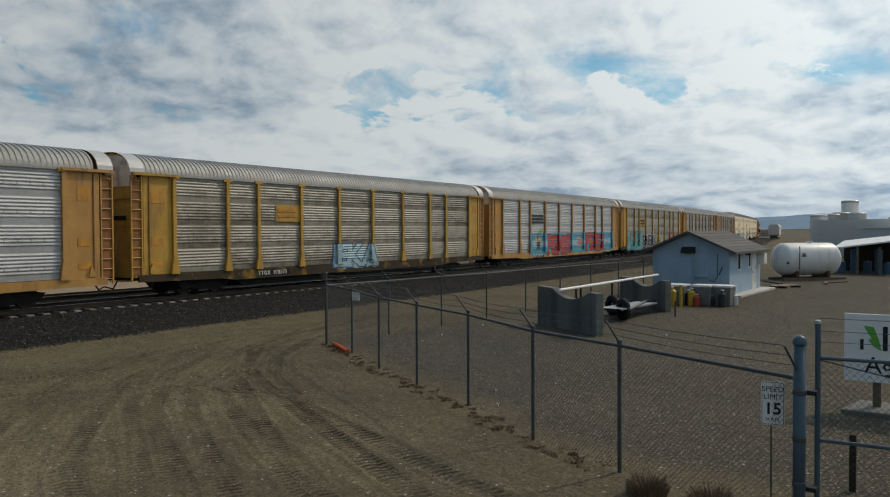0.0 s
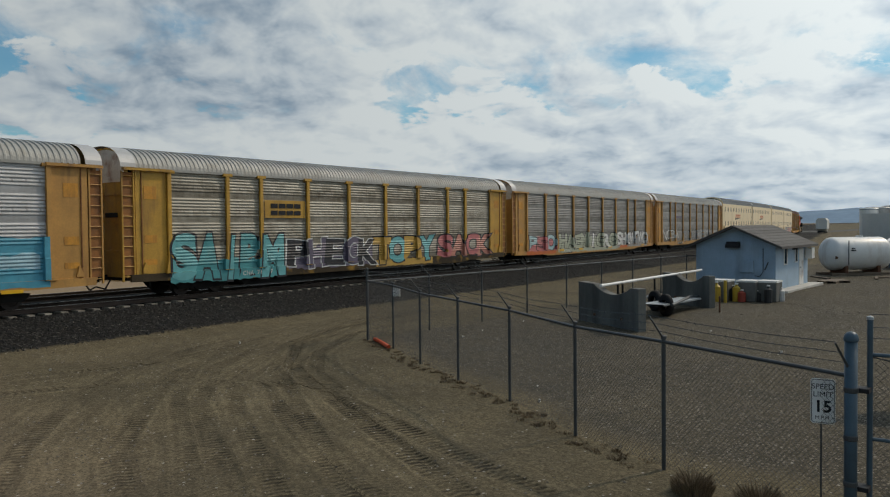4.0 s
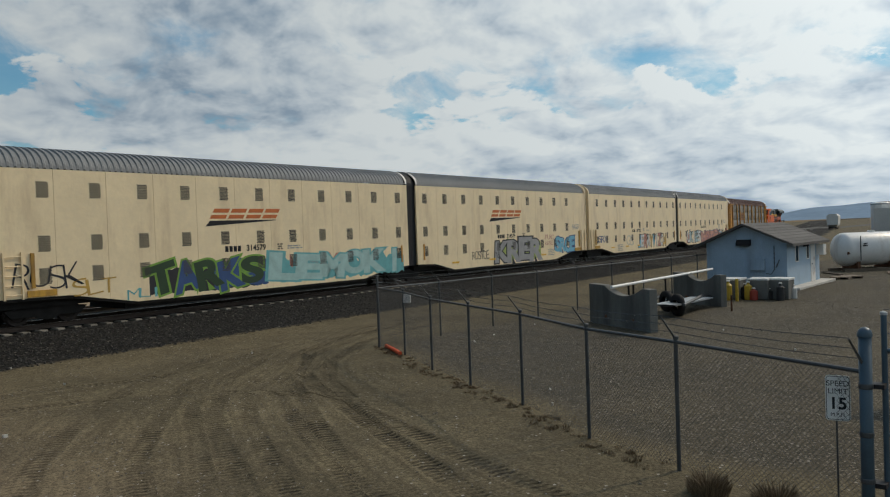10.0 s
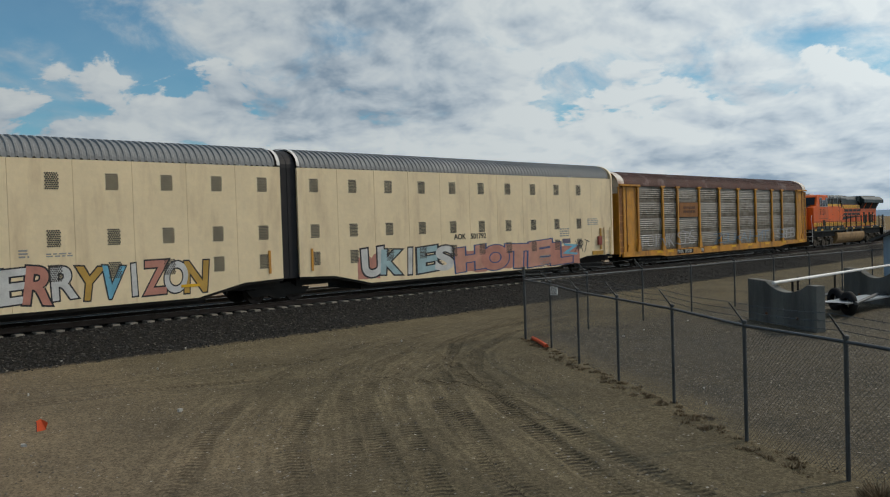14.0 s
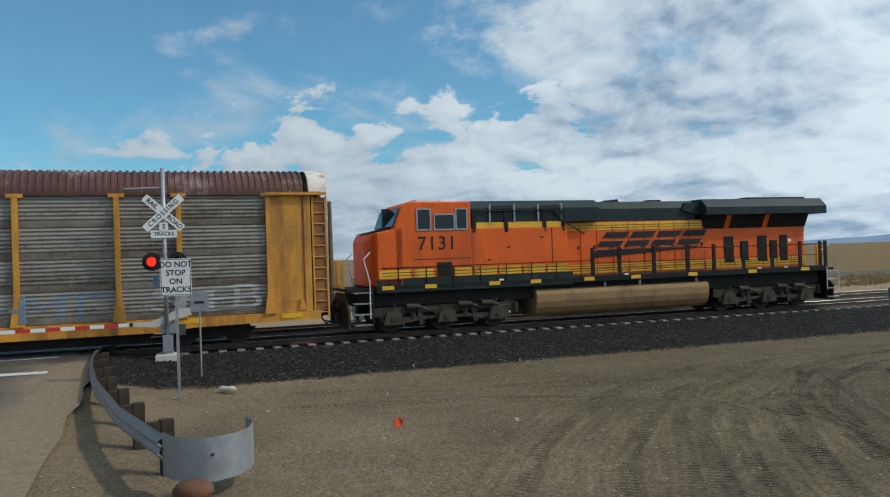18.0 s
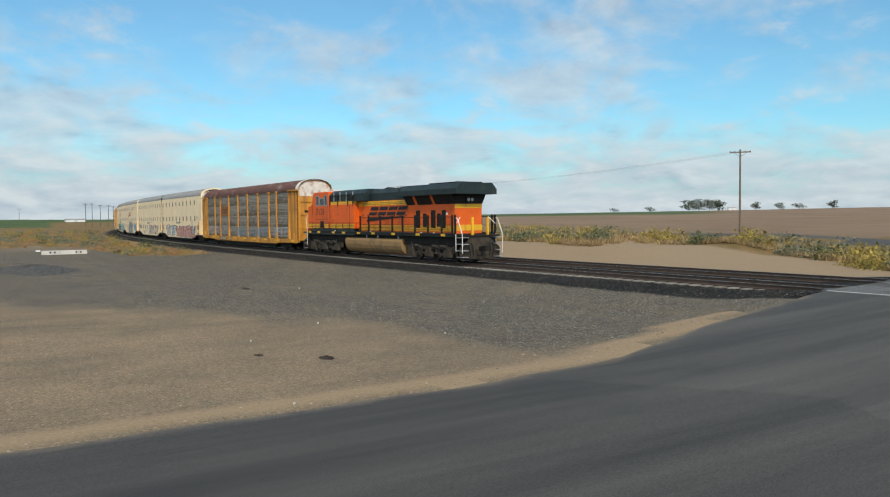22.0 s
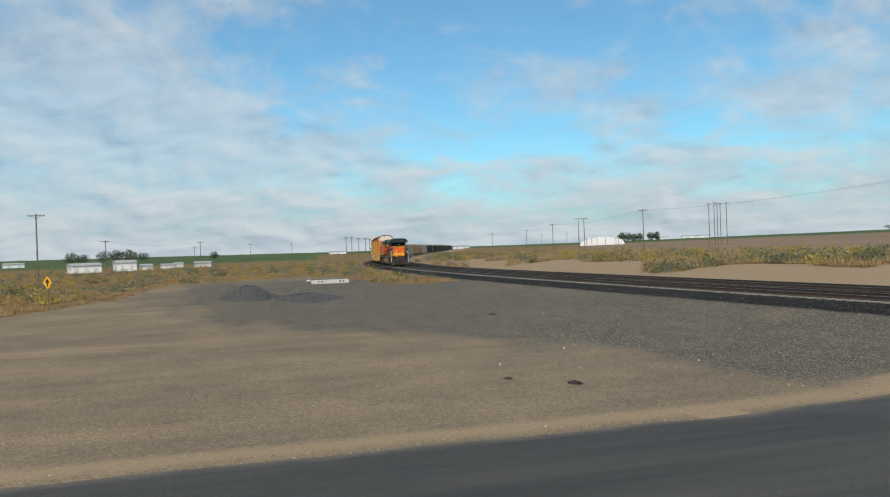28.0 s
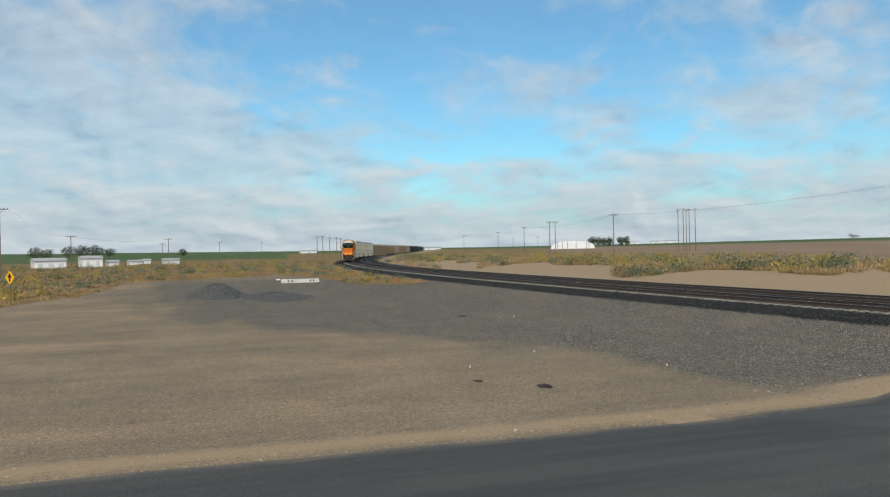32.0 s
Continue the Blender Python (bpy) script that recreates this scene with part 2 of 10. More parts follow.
def sheet_mat(name, col, grime, rough, metal, dirt):
    """Ribbed car side: grime gathers low on every sheet, differently on each, with rows of small dark slots."""
    mt = bpy.data.materials.new(name)
    mt.use_nodes = True
    n, l = mt.node_tree.nodes, mt.node_tree.links
    b = n["Principled BSDF"]
    b.inputs["Metallic"].default_value = metal
    co = n.new("ShaderNodeTexCoord").outputs["Object"]
    rnd = n.new("ShaderNodeObjectInfo").outputs["Random"]

    def m(op, a, q, clamp=False):
        k = n.new("ShaderNodeMath")
        k.operation, k.use_clamp = op, clamp
        for i, v in enumerate((a, q)):
            if hasattr(v, "links"):
                l.new(v, k.inputs[i])
            else:
                k.inputs[i].default_value = v
        return k.outputs[0]

    sep = n.new("ShaderNodeSeparateXYZ")
    l.new(co, sep.inputs[0])
    off = n.new("ShaderNodeCombineXYZ")
    l.new(m("MULTIPLY", rnd, 37.0), off.inputs[0]), l.new(m("MULTIPLY", rnd, 91.0), off.inputs[1])
    mv = n.new("ShaderNodeVectorMath")
    l.new(co, mv.inputs[0]), l.new(off.outputs[0], mv.inputs[1])

    def noise_tex(sc, detail, stretch):
        mp = n.new("ShaderNodeMapping")
        mp.inputs["Scale"].default_value = stretch
        l.new(mv.outputs[0], mp.inputs[0])
        t = n.new("ShaderNodeTexNoise")
        t.inputs["Scale"].default_value, t.inputs["Detail"].default_value, t.inputs["Roughness"].default_value = sc, detail, 0.62
        l.new(mp.outputs[0], t.inputs["Vector"])
        return t.outputs[0]

    z = sep.outputs[2]
    lowz = m("MULTIPLY", m("SUBTRACT", 0.78, z), 1.15, True)
    f = m("ADD", m("MULTIPLY", lowz, 0.75), m("MULTIPLY", m("SUBTRACT", noise_tex(1.3, 6, (1, 1, 2.5)), 0.5), 2.2))
    f = m("ADD", f, m("MULTIPLY", m("SUBTRACT", noise_tex(9, 5, (1, 1, 0.25)), 0.5), 0.9))
    f = m("MULTIPLY", m("ADD", f, m("MULTIPLY", m("SUBTRACT", rnd, 0.5), 0.5)), dirt, True)
    mix = n.new("ShaderNodeMix")
    mix.data_type = "RGBA"
    l.new(f, mix.inputs[0])
    mix.inputs[6].default_value, mix.inputs[7].default_value = (*col, 1), (*grime, 1)
    # slots stand in two rows
    fx = m("ABSOLUTE", m("SUBTRACT", m("FRACT", m("MULTIPLY", sep.outputs[0], 1 / 0.47), 0), 0.5), 0)
    hole = m("MULTIPLY", m("LESS_THAN", fx, 0.07), m("LESS_THAN", m("ABSOLUTE", m("SUBTRACT", z, 0.42), 0), 0.05))
    mix2 = n.new("ShaderNodeMix")
    mix2.data_type = "RGBA"
    l.new(m("MULTIPLY", hole, 0.4), mix2.inputs[0])
    l.new(mix.outputs[2], mix2.inputs[6])
    mix2.inputs[7].default_value = (0.04, 0.035, 0.03, 1)
    l.new(mix2.outputs[2], b.inputs["Base Color"])
    l.new(m("ADD", m("MULTIPLY", f, 0.3), rough), b.inputs["Roughness"])
    return mt


M = {}
M["yellow"] = mat("weathered yellow paint", (0.56, 0.31, 0.045), 0.55, 0, 0.22, 1.5, stain=(0.20, 0.10, 0.035), amount=0.35, sscale=1.4, streak=1)
M["yellow2"] = mat("rusty yellow paint", (0.64, 0.29, 0.035), 0.6, 0, 0.25, 1.5, stain=(0.20, 0.08, 0.03), amount=0.45, sscale=1.6, streak=1)
M["orange_car"] = mat("faded orange paint", (0.52, 0.27, 0.07), 0.55, 0, 0.2, 1.5, stain=(0.2, 0.1, 0.04), amount=0.3, sscale=1.3, streak=1)
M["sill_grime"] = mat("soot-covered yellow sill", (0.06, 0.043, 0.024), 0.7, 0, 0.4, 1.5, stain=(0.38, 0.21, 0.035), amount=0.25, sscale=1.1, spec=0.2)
M["galv"] = sheet_mat("dull galvanised sheet", (0.265, 0.26, 0.245), (0.125, 0.117, 0.10), 0.55, 0.1, 0.85)
M["galv_dirty"] = sheet_mat("dirty galvanised sheet", (0.33, 0.305, 0.245), (0.135, 0.112, 0.078), 0.5, 0.05, 1.0)
M["galv_dark"] = sheet_mat("sooty galvanised sheet", (0.235, 0.22, 0.19), (0.095, 0.075, 0.052), 0.5, 0.05, 1.0)
M["galv_new"] = sheet_mat("bright galvanised sheet", (0.47, 0.475, 0.48), (0.27, 0.27, 0.265), 0.5, 0.15, 0.7)
M["rust_paint"] = mat("rust-stained orange paint", (0.30, 0.12, 0.03), 0.7, 0, 0.35, 2, stain=(0.10, 0.04, 0.02), amount=0.5, sscale=1.5, streak=1)
M["roof_galv"] = mat("galvanised roof", (0.38, 0.375, 0.35), 0.6, 0.15, 0.2, 0.6, stain=(0.33, 0.30, 0.25), amount=0.3)
M["roof_rust"] = mat("rusted roof", (0.11, 0.05, 0.04), 0.75, 0.1, 0.35, 0.8, stain=(0.30, 0.22, 0.20), amount=0.25, sscale=0.9)
M["roof_grey"] = mat("grey ribbed roof", (0.22, 0.23, 0.235), 0.7, 0.05, 0.15, 0.6)
M["cream"] = mat("cream paint", (0.90, 0.73, 0.47), 0.5, 0, 0.08, 0.7, stain=(0.68, 0.52, 0.32), amount=0.25, sscale=0.9, streak=0.7, bump=0.9, bscale=1.1)
M["vent"] = mat("vent mesh", (0.075, 0.068, 0.058), 0.6, 0.2, 0.5, 30)
M["dark"] = mat("grimy black steel", (0.022, 0.02, 0.018), 0.7, 0.1, 0.4, 3, bump=0.2, spec=0.2)
M["wheel"] = mat("wheel steel", (0.05, 0.04, 0.035), 0.55, 0.6, 0.4, 5)
M["white"] = mat("white paint", (0.74, 0.73, 0.70), 0.5, 0, 0.1, 2, stain=(0.42, 0.30, 0.22), amount=0.2)
M["letter_w"] = mat("white lettering", (0.72, 0.71, 0.66), 0.6, 0, 0.15, 3)
M["letter_k"] = mat("black lettering", (0.025, 0.025, 0.028), 0.6, 0, 0.2, 3, spec=0.2)
M["loco_orange"] = mat("orange engine paint", (0.76, 0.125, 0.016), 0.5, 0, 0.14, 0.8, stain=(0.36, 0.07, 0.022), amount=0.28, sscale=0.7, streak=0.6, spec=0.3)
M["loco_yellow"] = mat("yellow engine stripe", (0.80, 0.43, 0.025), 0.5, 0, 0.15, 1.2, stain=(0.40, 0.17, 0.03), amount=0.2, streak=0.6)
M["loco_dark"] = mat("dark green engine paint", (0.018, 0.032, 0.034), 0.45, 0, 0.2, 0.8, stain=(0.05, 0.055, 0.05), amount=0.3, spec=0.2)
M["reflect"] = mat("amber reflector", (0.80, 0.45, 0.02), 0.35, 0, 0.1, 4)
M["dust"] = mat("dust covered steel", (0.33, 0.20, 0.085), 0.75, 0, 0.2, 0.8, stain=(0.12, 0.085, 0.055), amount=0.35, sscale=0.8)
M["axle"] = mat("grimy axle box", (0.075, 0.062, 0.047), 0.75, 0.1, 0.4, 3, spec=0.2)
M["white_rust"] = mat("rust-streaked white sheet", (0.70, 0.65, 0.58), 0.6, 0, 0.2, 1.5, stain=(0.30, 0.14, 0.08), amount=0.45, sscale=1.6)
M["greybrown"] = mat("grimy running gear", (0.062, 0.052, 0.040), 0.75, 0.1, 0.5, 3, bump=0.3, bscale=12, spec=0.2)
M["glass"] = glass("dark window glass")
M["rust"] = mat("rusted iron", (0.14, 0.062, 0.032), 0.8, 0.1, 0.45, 4, bump=0.3, bscale=30)
M["steel_rail"] = mat("rail head steel", (0.30, 0.28, 0.26), 0.3, 0.85, 0.2, 3)
M["rail_side"] = mat("brown rail web", (0.075, 0.052, 0.04), 0.8, 0.1, 0.3, 3)
M["tie"] = mat("concrete sleeper", (0.26, 0.24, 0.205), 0.85, 0, 0.25, 4, bump=0.2, obrand=0.25)
M["zinc"] = mat("galvanised steel", (0.36, 0.39, 0.41), 0.42, 0.55, 0.18, 4)
M["zinc_dark"] = mat("weathered galvanised pipe", (0.085, 0.092, 0.097), 0.5, 0.4, 0.25, 6)
M["mesh_wire"] = mat("weathered fence wire", (0.055, 0.06, 0.062), 0.7, 0.1, 0.25, 6)
M["blue_pipe"] = mat("blue grey painted post", (0.055, 0.10, 0.135), 0.45, 0.1, 0.2, 5)
M["concrete"] = mat("grey concrete", (0.17, 0.17, 0.155), 0.9, 0, 0.22, 1.6, bump=0.3, bscale=25, stain=(0.075, 0.075, 0.066), amount=0.55, streak=0.8)
M["concrete_light"] = mat("pale concrete", (0.55, 0.53, 0.49), 0.9, 0, 0.2, 1.6, bump=0.25, bscale=25)
M["wood"] = mat("weathered wood", (0.16, 0.12, 0.085), 0.85, 0, 0.35, 2.5, bump=0.3, bscale=20)
M["wood_dark"] = mat("creosoted wood", (0.045, 0.034, 0.026), 0.85, 0, 0.35, 4, bump=0.3, bscale=20, spec=0.2)
M["red_sign"] = mat("red reflective sheet", (0.60, 0.03, 0.03), 0.4, 0, 0.1, 4)
M["yellow_sign"] = mat("amber sign sheet", (0.85, 0.42, 0.01), 0.4, 0, 0.08, 4)
M["white_sign"] = mat("white sign sheet", (0.80, 0.80, 0.78), 0.4, 0, 0.06, 5)
M["rubber"] = mat("black rubber", (0.02, 0.02, 0.021), 0.8, 0, 0.3, 8, spec=0.2)


# ---- builders ----
class Shape:
    """Collects points and faces for one mesh."""

    def __init__(self):
        self.v, self.f = [], []

    def add(self, vs, fs):
        o = len(self.v)
        self.v += [tuple(p) for p in vs]
        self.f += [tuple(i + o for i in f) for f in fs]
        return self

    def box(self, x0, x1, y0, y1, z0, z1):
        vs = [(x, y, z) for z in (z0, z1) for y in (y0, y1) for x in (x0, x1)]
        return self.add(vs, [(0, 2, 3, 1), (4, 5, 7, 6), (0, 1, 5, 4), (2, 6, 7, 3), (0, 4, 6, 2), (1, 3, 7, 5)])

    def prism(self, pts, axis, a, b):
        """A polygon drawn in the two other axes, pushed from a to b along axis."""
        n = len(pts)

        def put(p, w):
            return {"x": (w, p[0], p[1]), "y": (p[0], w, p[1]), "z": (p[0], p[1], w)}[axis]

        vs = [put(p, a) for p in pts] + [put(p, b) for p in pts]
        fs = [tuple(range(n))[::-1], tuple(range(n, 2 * n))] + [(i, (i + 1) % n, n + (i + 1) % n, n + i) for i in range(n)]
        return self.add(vs, fs)

    def rod(self, p, q, r, seg=8, r2=None):
        p, q = Vector(p), Vector(q)
        d = (q - p).normalized()
        a = d.orthogonal().normalized()
        b = d.cross(a)
        r2 = r if r2 is None else r2
        vs = []
        for c, rr in ((p, r), (q, r2)):
            for i in range(seg):
                t = 2 * math.pi * i / seg
                vs.append(c + a * (rr * math.cos(t)) + b * (rr * math.sin(t)))
        fs = [(i, (i + 1) % seg, seg + (i + 1) % seg, seg + i) for i in range(seg)]
        return self.add(vs, fs + [tuple(range(seg))[::-1], tuple(range(seg, 2 * seg))])

    def pipe(self, pts, r, seg=6):
        for p, q in zip(pts, pts[1:]):
            self.rod(p, q, r, seg)
        return self

    def sheet(self, rows):
        """A grid of points, row by row."""
        h, w = len(rows), len(rows[0])
        return self.add([p for r in rows for p in r], [(j * w + i, j * w + i + 1, (j + 1) * w + i + 1, (j + 1) * w + i) for j in range(h - 1) for i in range(w - 1)])

    def lathe(self, prof, centre, axis="z", seg=16):
        """Profile of (radius, height) turned round an axis through centre."""
        rows = []
        for r, z in prof:
            row = []
            for i in range(seg + 1):
                t = 2 * math.pi * i / seg
                a, b = r * math.cos(t), r * math.sin(t)
                o = {"z": (a, b, z), "x": (z, a, b), "y": (b, z, a)}[axis]
                row.append((centre[0] + o[0], centre[1] + o[1], centre[2] + o[2]))
            rows.append(row)
        return self.sheet(rows)

    def mesh(self, name, material, smooth=False):
        me = bpy.data.meshes.new(name)
        me.from_pydata(self.v, [], self.f)
        me.materials.append(material)
        if smooth:
            me.polygons.foreach_set("use_smooth", [True] * len(me.polygons))
        me.update()
        return me


def part(name, shape, material, parent=None, label="", bevel=0.0, smooth=False, at=None):
    """One mesh object, under a thing or a part when parent is given."""
    me = shape if isinstance(shape, bpy.types.Mesh) else shape.mesh(name, material, smooth)
    ob = new(name, me)
    if parent:
        ob.parent = parent
    if at is not None:
        ob.matrix_basis = at
    if label:
        ob["label"] = label
    if bevel:
        md = ob.modifiers.new("edge", "BEVEL")
        md.width, md.segments, md.limit_method = bevel, 2, "ANGLE"
    return ob


def thing(name, label, category, at=None, group="", kind=""):
    ob = new(name)
    ob.empty_display_size = 0.2
    if at is not None:
        ob.matrix_basis = at
    return tagged(ob, label, category, group, kind)


def words(text, size, depth=0.004, shear=0.0, bold=0.0, align="CENTER", width=1.0):
    """A mesh of lettering in the built-in font, in the xz plane, facing -y."""
    cu = bpy.data.curves.new("lettering", "FONT")
    cu.body, cu.size, cu.extrude, cu.shear, cu.offset = text, size, depth, shear, bold
    cu.align_x, cu.align_y, cu.space_character = align, "CENTER", width
    ob = bpy.data.objects.new("lettering", cu)
    me = bpy.data.meshes.new_from_object(ob)
    bpy.data.objects.remove(ob)
    me.transform(Matrix.Rotation(radians(90), 4, "X"))
    return me


def lettering(text, size, material, parent, at, name="lettering", **kw):
    me = words(text, size, **kw)
    me.materials.clear()
    me.materials.append(material)
    return part(name, me, None, parent, at=at)


# ---- lie of the railway ----
KNOTS = [-1150, -640, -520, -420, -340, -280, -230, -190, -150, -110, -60, -20, 20, 50, 80, 120, 170, 260, 600]
HEAD = [-14.0, -16.0, -19.6, -20.0, -17.26, -14.12, -10.98, -7.84, -4.71, -1.55, 1.98, 4.2, 2.6, 3.79, 6.09, 8.29, 10.47, 12.66, 14.0]
RS = np.arange(-1150, 601, 1.0)
_h = np.radians(np.interp(RS, KNOTS, HEAD))
RH = np.convolve(np.pad(_h, 10, mode="edge"), np.ones(21) / 21, "valid")
RX, RY = np.cumsum(np.cos(RH)), np.cumsum(np.sin(RH))
RX, RY = RX - RX[1150], RY - RY[1150] + 28.5


def rail_at(s, lat=0.0):
    """The point of the near track's centre line at s, moved lat metres away from the camera's side."""
    h = np.interp(s, RS, RH)
    return np.interp(s, RS, RX) - lat * np.sin(h), np.interp(s, RS, RY) + lat * np.cos(h), h


def lateral(x, y):
    """How far a point lies beyond the near track's centre line."""
    s = np.interp(x, RX, RS)
    h = np.interp(s, RS, RH)
    return (y - np.interp(s, RS, RY)) * np.cos(h)

# ---- ground ----
def ease(a, b, v):
    t = np.clip((v - a) / (b - a), 0, 1)
    return t * t * (3 - 2 * t)


def road_left(y):
    return np.interp(y, [-200, 9, 13, 17, 23, 31, 45, 58, 64], [-14, -12.6, -13.1, -14.3, -15.6, -17.2, -19.6, -22.5, -27])


def road_right(y):
    return np.interp(y, [-200, 9, 17, 23, 30, 45, 58, 64], [-3.6, -3.9, -4.3, -4.6, -5.0, -6.6, -7.5, -4])


def road_z(lat):
    return np.interp(lat, [-60, -15, -2.6, 7.0, 16, 40], [-0.62, -0.56, -0.012, -0.012, -0.35, -0.45])


def smooth_noise(x, y, scale, seed=0):
    """Cheap rolling relief from a few sines."""
    v = 0
    rs = np.random.RandomState(seed)
    for k in range(6):
        a, ph, f = rs.uniform(0, 6.28), rs.uniform(0, 6.28), rs.uniform(0.6, 1.8) / scale
        v = v + np.sin((x * math.cos(a) + y * math.sin(a)) * f * 6.28 + ph)
    return v / 6


def terrain(x, y):
    lat = lateral(x, y)
    d = np.hypot(x, y)
    z = np.full_like(x, -0.75) + 0.05 * smooth_noise(x, y, 9, 1)
    # far side of the line lies higher
    z = np.where(lat > 9, -0.55 + 0.06 * smooth_noise(x, y, 12, 3), z)
    # cut bank beyond the line on the left
    z = z + 1.0 * ease(11.5, 17, lat) * ease(-24, -48, x) * (1 - ease(30, 60, lat) * 0.5)
    # hummocks under the scrub on both sides
    z = z + 0.55 * ease(15, 21, lat) * ease(-18, -40, x) * np.maximum(0, smooth_noise(x, y, 13, 9) + 0.25)
    z = z + 0.6 * ease(0, 8, scrub_edge(y) - x) * (lat < -5) * (x < -40) * ease(-5, -9, lat) * np.maximum(0, smooth_noise(x, y, 15, 11) + 0.2)
    # ballast bed
    bed = np.interp(lat, [-40, -7.5, -2.3, 7.3, 11, 40], [-9, -0.80, -0.24, -0.24, -0.62, -9])
    z = np.maximum(z, bed + 0.02 * smooth_noise(x, y, 1.3, 4))
    # road bank
    rl, rr = road_left(y), road_right(y)
    out = np.maximum(np.maximum(rl - x, x - rr), 0)
    w = 1 - ease(0.3, 4.0, out)
    w = np.where((y > -60) & (y < 66), w, 0)
    z = z * (1 - w) + (road_z(lat) - 0.05) * w
    # open land rises gently far away
    b = np.degrees(np.arctan2(x, y))
    el = np.interp(b, [-180, -110, -95, -80, -60, -40, -20, -8, 5, 40, 70, 180], [0.1, 0.25, 0.15, 0.02, 0.08, 0.22, 0.4, 0.12, 0.03, 0.02, 0.0, 0.1])
    z = z + ease(140, 900, d) * (3.2 + np.minimum(d, 1500) * np.tan(np.radians(el)))
    return z


RUTS = [
    (0.075, 0.19, [(6.9, 3.8), (7.79, 5.81), (9.25, 8.49), (10.35, 10.65), (11.74, 13.35), (13.19, 15.74), (15.6, 18.2), (19, 19.8), (26, 21)]),
    (0.045, 0.17, [(6.2, 5.2), (6.97, 6.97), (7.98, 8.7), (9.24, 11.1), (11.3, 14.56), (14.45, 17.13), (19.58, 19.6), (26, 21.3)]),
    (0.05, 0.18, [(6.3, 5.4), (7.13, 6.74), (7.45, 7.6), (8.3, 9.0), (9.8, 11.4), (12.0, 14.6), (15, 16.9)]),
    (0.035, 0.17, [(5.6, 6.2), (6.39, 7.79), (7.4, 9.53), (8.98, 12.22), (10.93, 15.09), (13.96, 17.5), (20.18, 20.79), (27, 22)]),
    (0.035, 0.2, [(5.1, 6.5), (6.02, 8.32), (7.19, 10.34), (9.11, 13.67), (11.58, 16.67), (15, 19)]),
    (0.03, 0.17, [(4.6, 7.0), (5.69, 8.78), (7.09, 11.02), (9.15, 14.52), (11.27, 17.11), (14, 19.3)]),
    (0.035, 0.2, [(4.4, 7.2), (5.19, 9.49), (6.08, 11.42), (8.53, 14.51), (10.62, 16.74), (13, 18.4), (18, 20.2)]),
    (0.025, 0.2, [(2.5, 8.0), (3.8, 10.5), (5.4, 13.0), (7.6, 15.8), (10, 18), (13, 19.8), (18, 21.4)]),
    (0.03, 0.2, [(1.0, 20.9), (3.0, 20.6), (4.6, 19.9), (6.5, 19.5), (8.74, 19.2), (9.74, 18.6), (11.58, 18.4), (13.97, 19.3), (17, 20.4)]),
    (0.025, 0.2, [(0.6, 18.9), (3.5, 18.4), (6.5, 17.9), (9, 16.8), (11, 14.4), (11.6, 11)]),
    (0.05, 0.18, [(8.3, 4.6), (9.0, 6.4), (9.9, 8.6), (10.9, 11.2), (12.6, 14.0), (14.6, 16.2), (18, 18.2), (24, 19.6)]),
]


def rut_relief(x, y):
    """Depth of the tyre tracks, and for the tread the way along, the way across and the wear."""
    dep = np.zeros_like(x)
    tread = np.zeros((len(x), 3))
    near = (x > -1) & (x < 28) & (y > 3) & (y < 23.5)
    xs, ys = x[near], y[near]
    dd = np.zeros_like(xs)
    nearest = np.full_like(xs, 9.0)
    tt = np.zeros((len(xs), 3))
    for k, (depth, half, path) in enumerate(RUTS):
        best = np.full_like(xs, 9.0)
        along, sign = np.zeros_like(xs), np.zeros_like(xs)
        run = 0.0
        for (ax, ay), (bx, by) in zip(path, path[1:]):
            ln = math.hypot(bx - ax, by - ay)
            t = np.clip(((xs - ax) * (bx - ax) + (ys - ay) * (by - ay)) / ln ** 2, 0, 1)
            d = np.hypot(xs - ax - t * (bx - ax), ys - ay - t * (by - ay))
            cr = np.sign((xs - ax) * (by - ay) - (ys - ay) * (bx - ax))
            along, sign = np.where(d < best, run + t * ln, along), np.where(d < best, cr, sign)
            best = np.minimum(best, d)
            run += ln
        fade = ease(0.0, 1.0, along) * ease(0.0, 2.0, run - along)
        worn = 0.25 + 0.75 * ease(-0.3, 0.25, smooth_noise(xs, ys, 3.0, 20 + k)) if k not in (0, 10) else 0.6 + 0.4 * ease(-0.4, 0.2, smooth_noise(xs, ys, 3.0, 20 + k))
        core = 1 - ease(half - 0.06, half + 0.03, best)
        lip = np.exp(-((best - half - 0.08) / 0.07) ** 2)
        dd += (-depth * (0.3 if k in (0, 10) else 0.28) * core + depth * (0.18 if k in (0, 10) else 0.1) * lip) * fade * worn
        mine = best < nearest
        nearest = np.minimum(nearest, best)
        strength = (1 - ease(half - 0.02, half + 0.02, best)) * fade * worn * min(1.0, depth / 0.05)
        tt[mine] = np.stack([along, best * sign, strength], 1)[mine]
    dep[near], tread[near] = dd, tt
    return dep, tread


def scrub_edge(y):
    """Where the bare apron ends and the scrub begins on the near side of the line."""
    return np.interp(y, [-60, -30, -16, -13.7, -11.2, -9.8, -0.4, 8.7, 12.7, 14, 17, 40], [-44, -50, -56, -63, -72, -104, -111, -118, -109, -81, -76, -70])


def graded(lo, hi, step, far, growth=1.16):
    """Coordinates at a fine step from lo to hi, growing outwards to +-far."""
    mid = list(np.arange(lo, hi + step / 2, step))
    left, right, s, v = [], [], step, lo
    while v > -far:
        s *= growth
        v -= s
        left.append(v)
    s, v = step, hi
    while v < far:
        s *= growth
        v += s
        right.append(v)
    return np.array(left[::-1] + mid + right)


